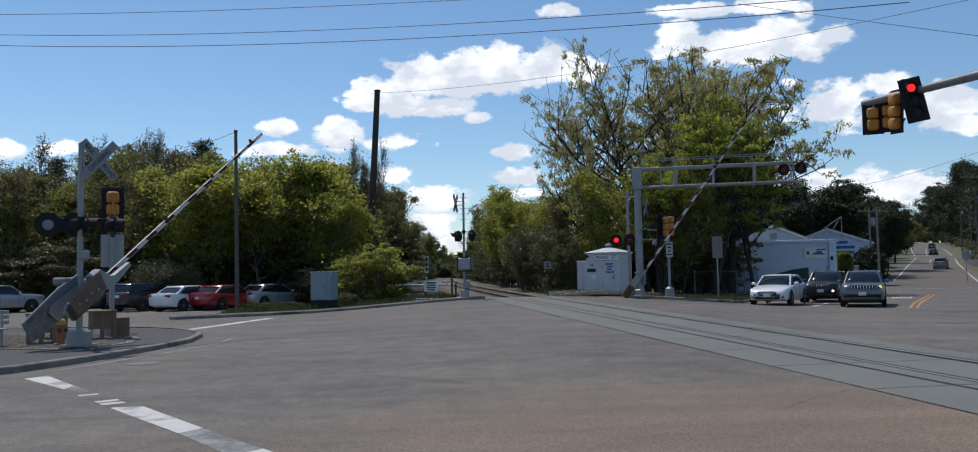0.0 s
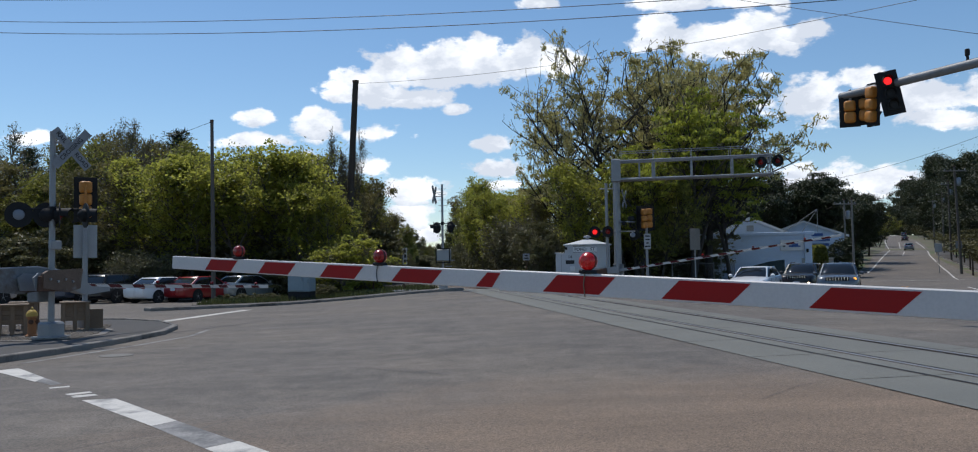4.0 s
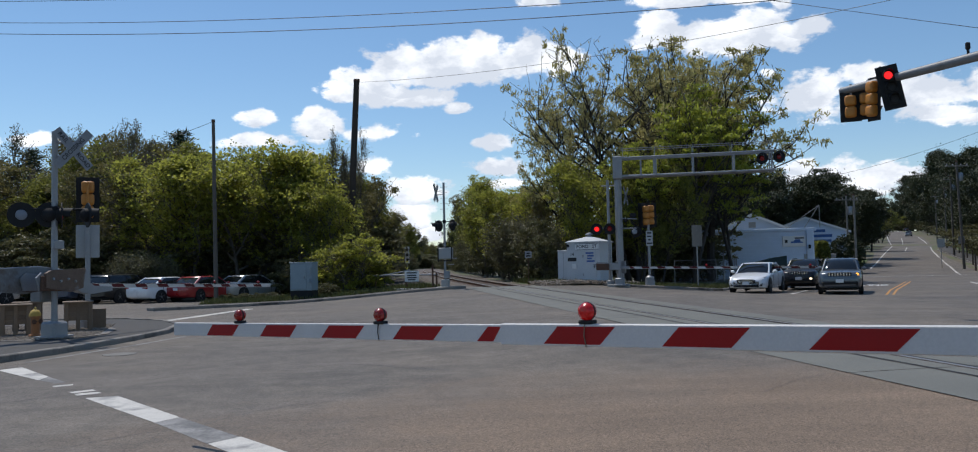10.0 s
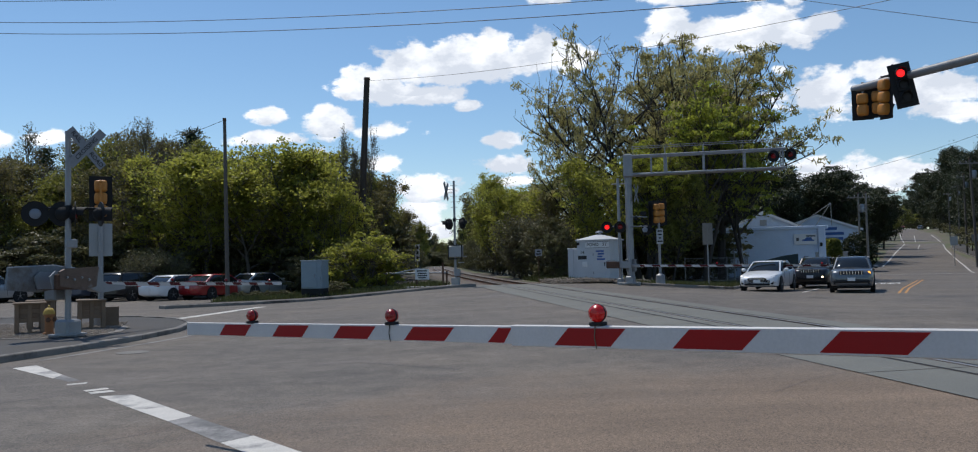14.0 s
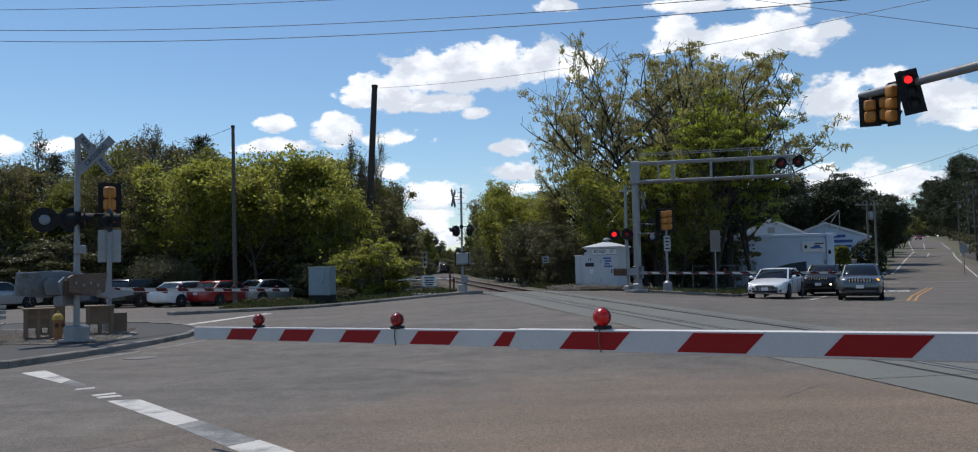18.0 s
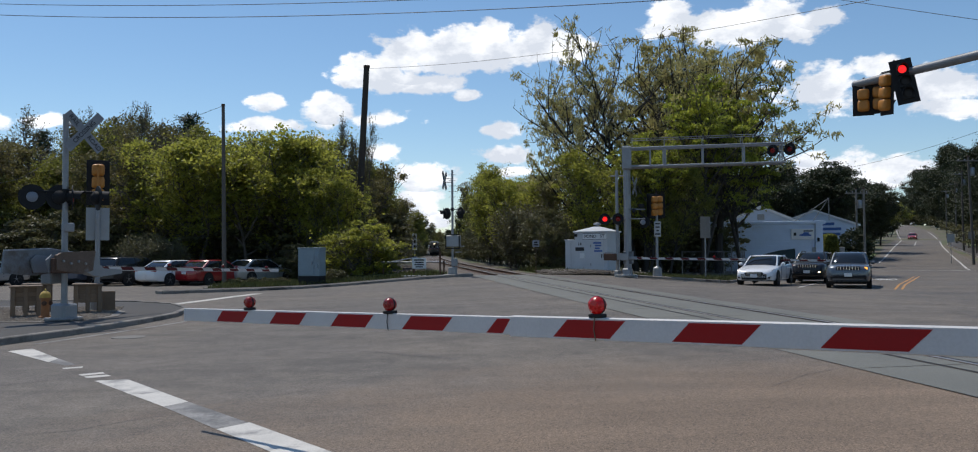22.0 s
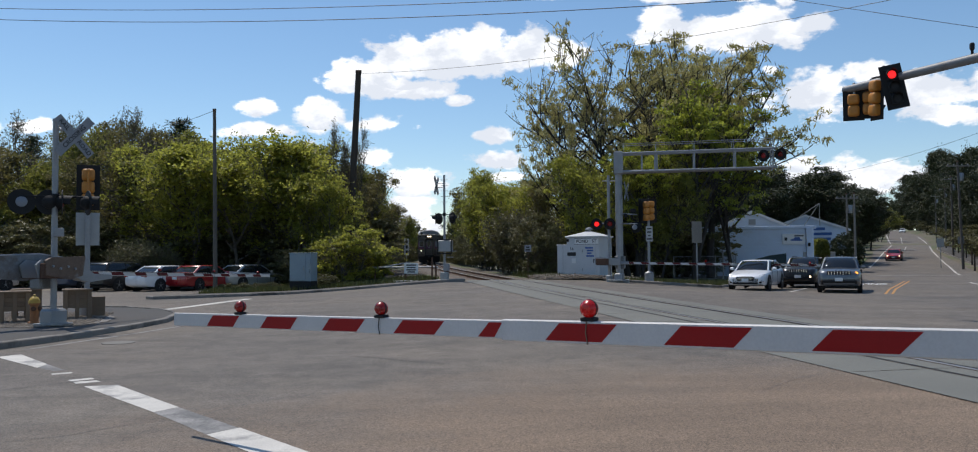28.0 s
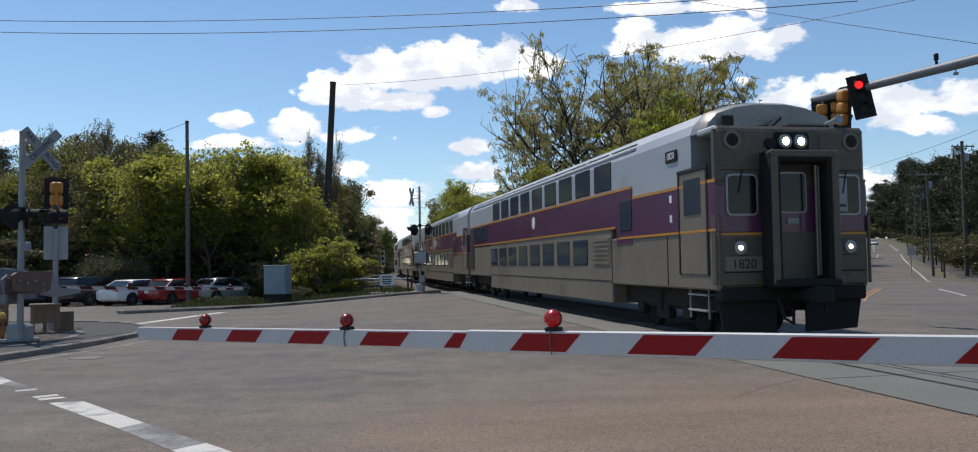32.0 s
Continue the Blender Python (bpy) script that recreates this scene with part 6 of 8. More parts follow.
for x, y, turn in ((-12.5, 21.6, 30), (-13.2, 23.4, 25), (-11.55, 22.95, 28), (-14.2, 21.5, 32)):
    planter(x, y, turn, "square weathered timber planter on legs")
post = solid("bollard", Build().slab([(-0.17, -0.13), (0.17, -0.13), (0.13, 0.13), (-0.17, 0.13)], 0, 0.56), TIMBER, "dark square timber stub beside the signal post", "bollard", m=at(-11.35, 23.75, 0.12, 30))
hyd = thing("fire_hydrant", "yellow-topped rusty orange fire hydrant", "fire hydrant", at(-11.6, 20.9, 0.125, 20))
part("barrel", Build().turned([(0.15, 0), (0.15, 0.05), (0.1, 0.07), (0.1, 0.46), (0.13, 0.48), (0.13, 0.52)], None, 14), material("faded_orange_hydrant", (0.30, 0.13, 0.05), 0.7, var=0.25, scale=8), hyd)
part("bonnet", Build().turned([(0.14, 0.52), (0.135, 0.58), (0.09, 0.66), (0.03, 0.69), (0.03, 0.74), (0.0, 0.75)], None, 14), material("faded_yellow_hydrant", (0.45, 0.30, 0.06), 0.6, var=0.2, scale=8), hyd, "domed yellow bonnet")
for a in (0, 90, 180):
    part("outlet", Build().turned([(0.055, 0.08), (0.06, 0.15), (0.03, 0.17)], pose(0, 0, 0.38, 0, 0, a) @ pose(0, 0, 0, 90), 10), RUST, hyd)
bench = thing("bench", "metal bench with pale slats on the corner", "bench", at(-13.6, 20.2, 0.13, 25))
for k in range(3):
    part("seat_slat", Build().box(0, -0.2 + 0.15 * k, 0.45, 1.8, 0.11, 0.035, 0.005), GALV, bench)
    part("back_slat", Build().box(0, 0.28, 0.6 + 0.13 * k, 1.8, 0.03, 0.09, 0.005), GALV, bench)
for x in (-0.75, 0.75):
    part("leg", Build().box(x, -0.2, 0.21, 0.05, 0.05, 0.44).box(x, 0.26, 0.45, 0.05, 0.05, 0.9).box(x, 0.03, 0.4, 0.05, 0.5, 0.04), GALV, bench)


# ---- poles and wires ----
def utility_pole(name, x, y, height, r, mat, label, lean=(0, 0), arm=False):
    p = thing(name, label, "utility pole", at(x, y))
    part("pole", Build().tube([(0, 0, -0.2), (lean[0] / 2, lean[1] / 2, height / 2), (lean[0], lean[1], height)], [r, r * 0.85, r * 0.7], 12), mat, p)
    part("cap", Build().turned([(r * 0.8, -0.12), (r * 0.8, 0.02)], pose(lean[0], lean[1], height), 12), RUST, p)
    if arm:
        part("cross_arm", Build().box(lean[0], lean[1] - 0.1, height - 0.5, 2.3, 0.1, 0.12, 0.01), GREYPOLE, p)
        for k in (-1, -0.4, 0.4, 1):
            part("insulator", Build().turned([(0.03, 0), (0.06, 0.05), (0.03, 0.1), (0.05, 0.14), (0, 0.16)], pose(lean[0] + k, lean[1] - 0.1, height - 0.44), 8), GALV, p)
        part("transformer", Build().turned([(0.22, 0), (0.24, 0.06), (0.24, 0.75), (0.2, 0.82)], pose(lean[0] + 0.36, lean[1], height - 2.0), 12), GALV, p)
    return p


utility_pole("utility_pole", -9.75, 55, 14.1, 0.27, OLDPOLE, "tall dark leaning timber pole", (0.75, 0))
utility_pole("utility_pole", -15.15, 45, 9.95, 0.125, DIMPOLE, "grey timber pole at the edge of the car park", (-0.1, 0))
utility_pole("utility_pole", 32.9, 76, 7.4, 0.11, GREYPOLE, "pale timber pole beside the white building")
utility_pole("utility_pole", 35.6, 84, 7.7, 0.11, GREYPOLE, "timber pole with a transformer beside the road", (0, 0), True)
utility_pole("utility_pole", 46.6, 83, 10.8, 0.14, DIMPOLE, "tall timber pole beside the road up the hill", (-0.3, 0), True)
utility_pole("utility_pole", 48.2, 80, 13.3, 0.21, DIMPOLE, "tall dark timber pole beside the footway", (0.1, 0), True)
utility_pole("utility_pole", 66.0, 120, 11.5, 0.15, DIMPOLE, "timber pole on the hill", (0, 0), True)
utility_pole("utility_pole", 84.0, 155, 11.5, 0.15, DIMPOLE, "timber pole on the hill", (0, 0), True)
utility_pole("utility_pole", 104.0, 196, 11.5, 0.15, DIMPOLE, "timber pole on the hill", (0, 0), True)


def wire(a, b, sag, r, label):
    a, b = Vector(a), Vector(b)
    pts = [a.lerp(b, k / 24) - Vector((0, 0, sag * 4 * (k / 24) * (1 - k / 24))) for k in range(25)]
    solid("overhead_wire", Build().tube(pts, r, 5), CABLE, label, "wire")


wire((-23.53, 34, 12.35), (8.64, 22, 8.96), 0.4, 0.012, "black overhead wire across the road")
wire((-23.52, 34, 11.9), (10.64, 22, 8.77), 0.5, 0.013, "black overhead wire across the road")
wire((-23.55, 34, 13.19), (6.98, 22, 9.46), 0.25, 0.011, "black overhead wire across the road")
wire((11.13, 40, 14.68), (19.43, 30, 9.63), 0.02, 0.012, "black overhead wire running down to a pole")
wire((-9.0, 55, 14.1), (15.34, 26, 10.26), 0.6, 0.011, "thin wire from the tall dark pole")
wire((37.34, 110, 11.75), (38.6, 60, 11.76), 1.05, 0.016, "black wire along the road up the hill")
wire((-51.4, 80, 12.6), (-15.3, 45, 9.85), 1.4, 0.012, "thin wire to the grey pole")
wire((-40, 62, 8.7), (-11, 21, 4.6), 1.2, 0.006, "thin wire behind the crossed boards")
wire((-9.0, 55, 13.6), (-11.0, 60, 3.0), 0.1, 0.008, "thin guy wire beside the tall pole")

# ---- the white building ----
def gable(name, label, x, y, turn, w, d, eave, ridge, wallmat, roofmat):
    """A hall with a pitched roof whose ridge runs along its depth."""
    g = thing(name, label, "building", at(x, y, 0, turn))
    part("wall", Build().add([(-w / 2, -d / 2, -0.3), (w / 2, -d / 2, -0.3), (w / 2, -d / 2, eave), (0, -d / 2, ridge), (-w / 2, -d / 2, eave), (-w / 2, d / 2, -0.3), (w / 2, d / 2, -0.3), (w / 2, d / 2, eave), (0, d / 2, ridge), (-w / 2, d / 2, eave)], [(0, 1, 2, 3, 4), (9, 8, 7, 6, 5), (0, 5, 6, 1), (1, 6, 7, 2), (4, 9, 5, 0), (2, 7, 8, 3), (3, 8, 9, 4)]), wallmat, g)
    for s in (-1, 1):
        e = Vector((s * (w / 2 + 0.25), 0, eave - 0.1))
        r = Vector((0, 0, ridge + 0.06))
        vs = [(p.x, q * (d / 2 + 0.2), p.z + o) for q in (-1, 1) for p in (e, r) for o in (0, 0.1)]
        part("roof", Build().add(vs, [(0, 1, 3, 2), (4, 6, 7, 5), (0, 4, 5, 1), (2, 3, 7, 6), (0, 2, 6, 4), (1, 5, 7, 3)]), roofmat, g)
        vs = [(p.x, -d / 2 - 0.24, p.z + o) for p in (e, r) for o in (-0.16, 0.06)] + [(p.x, -d / 2 - 0.2, p.z + o) for p in (e, r) for o in (-0.16, 0.06)]
        part("bargeboard", Build().add(vs, [(0, 1, 3, 2), (4, 6, 7, 5), (0, 4, 5, 1), (2, 3, 7, 6), (0, 2, 6, 4), (1, 5, 7, 3)]), WHITE, g)
    n = int(eave / 0.3)
    for k in range(n):
        part("cladding_board", Build().box(0, -d / 2 - 0.01, 0.15 + 0.3 * k, w - 0.02, 0.02, 0.285, 0.004), wallmat, g)
    return g


hall = gable("hall", "pale gabled hall behind the white front building", 24.8, 80.5, -16, 7.6, 13, 3.85, 5.5, CLAPBOARD, ROOFGREY)
part("gable_vent", Build().box(0, -6.53, 4.6, 0.6, 0.05, 0.5, 0.01), SIGNGREY, hall)
hall = gable("hall", "second pale gabled hall with a painted shop sign", 36.2, 97, -20, 8.6, 13, 3.9, 5.4, CLAPBOARD, ROOFGREY)
for k, (w, x) in enumerate(((2.6, 1.0), (3.4, 1.4), (3.2, 1.4))):
    part("sign_bar", Build().box(x * 0.8, -6.54, 3.95 - 0.55 * k, w * 0.9, 0.03, 0.3), BLUEINK, hall, "blue painted shop lettering")
part("door", Build().box(-2.6, -6.54, 1.1, 1.0, 0.06, 2.2, 0.01), WHITE, hall)
shop = thing("shop_building", "low white flat-roofed building with a parapet and a small sign", "building", at(20.6, 71.5, 0, -10))
part("wall", Build().box(0, 0, 1.85, 11.4, 8, 4.2, 0.02), CLAPBOARD, shop)
part("parapet", Build().box(0, -4.02, 3.98, 11.7, 0.3, 0.26, 0.03).box(5.75, 0, 3.98, 0.3, 8.1, 0.26, 0.03).box(-5.75, 0, 3.98, 0.3, 8.1, 0.26, 0.03), CLAPBOARD, shop, "projecting white parapet cap")
part("roof", Build().box(0, 0, 3.98, 11.2, 7.7, 0.1), ROOFGREY, shop)
for k in range(12):
    part("cladding_board", Build().box(0, -4.012, 0.16 + 0.31 * k, 11.36, 0.024, 0.296, 0.005), CLAPBOARD, shop)
plate = part("sign_board", Build().box(4.15, -4.09, 3.05, 1.75, 0.08, 0.85, 0.01), SIGNWHITE, shop, "white sign board with a dark vehicle shape")
part("sign_shape", Build().slab([(-0.35, 0.0), (-0.35, 0.12), (-0.15, 0.16), (0.0, 0.3), (0.35, 0.3), (0.4, 0.12), (0.55, 0.1), (0.55, 0.0)], 0, 0.01, pose(4.25, -4.135, 2.9, 90)), BLUEINK, plate)
part("sign_bar", Build().box(4.55, -4.135, 3.3, 0.7, 0.01, 0.1), INK, plate)
part("sign_bar", Build().box(3.55, -4.135, 3.05, 0.2, 0.01, 0.25), INK, plate)
part("pilaster", Build().box(5.35, -4.1, 1.95, 0.5, 0.2, 4.0, 0.02), CLAPBOARD, shop)
part("shop_door", Build().box(5.0, -4.06, 1.05, 0.25, 0.06, 1.9, 0.01), SIGNGREY, shop)
part("wall_lamp", Build().box(5.3, -4.3, 2.6, 0.16, 0.2, 0.3, 0.03), BLACK, shop)
part("guy_frame", Build().rod((3.6, -3.9, 4.1), (6.2, -3.9, 5.9), 0.03, None, 6).rod((6.2, -3.9, 4.1), (6.2, -3.9, 5.9), 0.03, None, 6).rod((5.0, -3.9, 4.1), (6.2, -3.9, 5.9), 0.03, None, 6), GALV, shop)
for px, d, top, w, mat, label in ((1304, 76, 392, 1.5, "lime", "clipped olive-green bush against the white wall"), (1345, 80, 384, 3.0, "dark", "large dark rounded bush beside the white building")):
    rng = np.random.default_rng(px)
    n = 5000
    v = rng.normal(size=(n, 3))
    v /= np.linalg.norm(v, axis=1)[:, None]
    h = skyline(px, top, d)
    c = v * np.array([w / 2, w / 2, h / 2]) * (0.8 + 0.25 * rng.random((n, 1))) + np.array([0, 0, h / 2])
    c += 0.12 * np.sin(c * 5.1)
    bush = thing("bush", label, "bush", at(bearing(px, d), d))
    part("stem", Build().rod((0, 0, 0), (0, 0, h * 0.6), 0.08, 0.03, 6), BARKDARK, bush)
    leafs = new("foliage", card_mesh("foliage", cards(c, 0.15, rng), LEAF_GREEN if mat == "lime" else LEAF_DARK))
    leafs.parent = bush
solid("gate_pillar", Build().box(0, 0, 0.9, 0.5, 0.5, 1.9, 0.03).box(0, 0, 1.9, 0.6, 0.6, 0.12, 0.02), CONCRETE, "pale stone pillar between the bushes", "pillar", m=at(31.6, 78, 0, -20))
solid("windbreak_panel", Build().slab([(-1.6, 0.0), (1.6, 0.0), (1.6, 1.9), (0.4, 1.75), (-1.6, 1.25)], -0.04, 0.04, pose(0, 0, 0, 90)), material("dark_green_fabric", (0.03, 0.05, 0.055), 0.8, var=0.2, scale=2), "dark green fabric windbreak panel against the fence", "panel", m=at(20.9, 64.5, 0.0, -8))


def chain_fence(x0, y0, x1, y1, height, label):
    """Wire mesh between steel posts."""
    f = thing("chain_link_fence", label, "fence")
    a, b = Vector((x0, y0, 0)), Vector((x1, y1, 0))
    n = max(1, round((b - a).length / 1.8))
    for i in range(n + 1):
        p = a.lerp(b, i / n)
        g = ground_z(p.x, p.y)
        part("post", Build().rod((p.x, p.y, g - 0.1), (p.x, p.y, g + height + 0.08), 0.035, None, 8), GALV, f)
    g0, g1 = ground_z(x0, y0), ground_z(x1, y1)
    for h in (0.08, height):
        part("rail", Build().rod((x0, y0, g0 + h), (x1, y1, g1 + h), 0.022, None, 6), GALV, f)
    mesh = Build()
    count = int((b - a).length / 0.16)
    for i in range(-int(height / 0.16), count):
        for s in (0, 1):
            t0, t1 = i * 0.16, i * 0.16 + height
            z0, z1 = (0, height) if s == 0 else (height, 0)
            L = (b - a).length
            lo, hi = max(t0, 0), min(t1, L)
            if hi - lo < 0.1:
                continue
            za, zb = z0 + (z1 - z0) * (lo - t0) / height, z0 + (z1 - z0) * (hi - t0) / height
            p, q = a.lerp(b, lo / L), a.lerp(b, hi / L)
            mesh.tube([(p.x, p.y, ground_z(p.x, p.y) + za + 0.05), (q.x, q.y, ground_z(q.x, q.y) + zb + 0.05)], 0.004, 3, False)
    part("wire_mesh", mesh, GALV, f)


chain_fence(13.0, 60.5, 17.8, 61.5, 1.7, "grey wire-mesh fence before the white building")
chain_fence(17.8, 61.5, 18.6, 66.0, 1.7, "grey wire-mesh fence before the white building")
for x, y, h in ((14.6, 60.2, 2.3), (16.6, 60.6, 2.1), (17.2, 60.7, 2.4)):
    solid("fence_stake", Build().rod((0, 0, 0), (0, 0, h), 0.05, None, 8), GALV, "tall grey steel stake by the fence", "post", "stakes by the fence", m=at(x, y))


# ---- signs and small trackside things ----
def plate_sign(name, label, x, y, turn, w, h, z, mat, bars, postmat=GALV, post=True, top=0.0):
    s = thing(name, label, "sign", at(x, y, 0, turn))
    if post:
        part("post", Build().rod((0, 0.03, -0.1), (0, 0.03, z + h / 2 + top), 0.035, None, 8), postmat, s)
    p = part("plate", Build().box(0, 0, z, w, 0.008, h, 0.003), mat, s)
    for dz, bw, bh in bars:
        part("text_bar", Build().box(0, -0.007, z + dz, bw, 0.006, bh), INK, p)
    return s


# pole grey replaces bare aluminium here to put the back's shade into its colour
plate_sign("road_sign", "back of a metal road sign on a post, darkened for shade", 11.3, 46.5, 20, 0.66, 1.2, 3.0, GREYPOLE, ())
plate_sign("number_sign", "small white railway sign with dark figures", 2.42, 62, 0, 0.5, 0.62, 2.2, SIGNWHITE, ((0.12, 0.26, 0.16), (-0.13, 0.36, 0.18)))
plate_sign("whistle_post", "narrow white lineside marker with dark marks", -7.95, 75, 0, 0.42, 1.5, 2.2, SIGNWHITE, ((0.45, 0.2, 0.28), (0.0, 0.2, 0.28), (-0.45, 0.2, 0.28)))
barrier = thing("pipe_barrier", "long grey pipe barrier with a white notice", "barrier", at(0, 0))
z = ground_z(-4.8, 47.5)
part("pipe", Build().rod((-7.2, 48.6, z + 0.78), (-3.2, 46.4, z + 0.8), 0.045, None, 8).rod((-7.0, 48.7, z + 0.72), (-5.2, 50.5, z + 1.05), 0.04, None, 8), GALV, barrier)
for x, y in ((-7.0, 48.5), (-5.1, 47.45), (-3.3, 46.45)):
    part("post", Build().rod((x, y, ground_z(x, y) - 0.2), (x, y, ground_z(x, y) + 0.85), 0.05, None, 8), RUST, barrier)
part("tall_post", Build().rod((-3.5, 46.3, z - 0.3), (-3.5, 46.3, z + 1.35), 0.05, None, 8), RUST, barrier)
notice = part("notice", Build().box(0, 0, 0, 0.95, 0.012, 0.6, 0.003), SIGNWHITE, barrier, "white warning notice", pose(-4.75, 47.15, z + 0.72, 0, 0, -28))
for dz, w in ((0.19, 0.7), (0.05, 0.6), (-0.08, 0.66), (-0.2, 0.5)):
    part("text_bar", Build().box(0, -0.009, dz, w, 0.006, 0.07), INK, notice)
solid("concrete_slab", Build().box(0, 0, 0.05, 1.3, 0.5, 0.12, 0.02), CONCRETE, "pale concrete slab lying in the weeds", "slab", m=at(-4.9, 45.7, 0.04, 25))
plate_sign("road_sign", "narrow grey sign on a hillside post", 46.0, 86, -20, 0.7, 0.9, 2.6, SIGNGREY, ())
plate_sign("road_sign", "grey sign beside the road up the hill", 58.2, 104, -20, 0.7, 0.9, 2.6, SIGNGREY, ())
for x, y in ((44.8, 80), (52, 93), (61, 110), (70, 128), (80, 147)):
    solid("roadside_post", Build().rod((0, 0, -0.1), (0, 0, 1.6), 0.09, 0.08, 8), OLDPOLE, "short dark timber post beside the footway", "post", "posts along the footway", m=at(x + 1.2, y))
box = thing("mail_box", "small box on a post by the footway", "mail box", at(47.2, 76))
part("post", Build().box(0, 0, 0.5, 0.1, 0.1, 1.0), TIMBER, box)
part("body", Build().box(0, 0, 1.12, 0.3, 0.5, 0.34, 0.06), BLACK, box)


def tufts(name, label, area, count, size, mat, seed):
    """Blades of grass and weeds inside a four-sided area."""
    rng = np.random.default_rng(seed)
    a, b, c, d = (np.array(p, float) for p in area)
    u, v = rng.random((count, 1)), rng.random((count, 1))
    p = a * (1 - u) * (1 - v) + b * u * (1 - v) + c * u * v + d * (1 - u) * v
    z = np.array([ground_z(x, y) for x, y in p])
    base = np.c_[p, z]
    h = size * rng.uniform(0.4, 1.3, count)
    k = rng.uniform(0, 2 * math.pi, count)
    side = np.c_[np.cos(k), np.sin(k), np.zeros(count)] * (h * 0.09)[:, None]
    lean = np.c_[rng.normal(size=(count, 2)) * 0.35 * h[:, None], h]
    verts = np.stack([base - side, base + side, base + lean * 0.6 + side * 0.8, base + lean * (1, 1, 1)], 1).reshape(-1, 3)
    ob = new(name, card_mesh(name, verts, mat))
    tagged(ob, label, "grass", kind="stuff")


tufts("grass", "long weedy grass beside the far footway", ((-14.5, 40.0), (-3.0, 46.2), (-4.5, 52), (-15, 46)), 7000, 0.3, GRASS, 1)
tufts("grass", "short rough grass round the crossing signals", ((7.3, 47.4), (12.0, 44.4), (16, 54), (7.5, 54)), 7000, 0.28, GRASS, 2)
tufts("grass", "grassy verge on the hill beside the road", ((29, 77), (43, 98), (38, 104), (26, 90)), 5000, 0.3, GRASS, 3)
tufts("grass", "weeds along the railway's edge", ((3.2, 48.5), (1.2, 60), (4.5, 66), (7, 52)), 3500, 0.35, GRASS, 4)
tufts("grass", "weeds along the wood's edge", ((-30, 54), (-10, 54), (-9, 60), (-30, 60)), 5000, 0.5, GRASS, 5)
for px, top, d in ((352, 470, 44.5), (378, 476, 45), (405, 474, 45.5), (430, 468, 46), (512, 452, 45.5)):
    plant("shrub2", bearing(px, d), d, max(0.5, 0.8 * skyline(px, top, d)), px * 3.0, 1.3)

# ---- cars ----
PAINT = {}


def paint(name, color, metal=0.0):
    if name not in PAINT:
        PAINT[name] = material(name, color, 0.3, metal, var=0.05, scale=1.5, coat=0.8 if max(color) > 0.05 else 0.15)
    return PAINT[name]


CARGLASS = glass("car_window_glass", (0.012, 0.015, 0.018), 0.03, 0.55)
CHROME = material("chrome", (0.7, 0.7, 0.7), 0.2, metal=1.0, var=0.05)
LAMPGLASS = material("headlamp_glass", (0.22, 0.24, 0.27), 0.15, var=0.1)
TAILRED = material("red_tail_lamp", (0.30, 0.01, 0.01), 0.25, var=0.1)


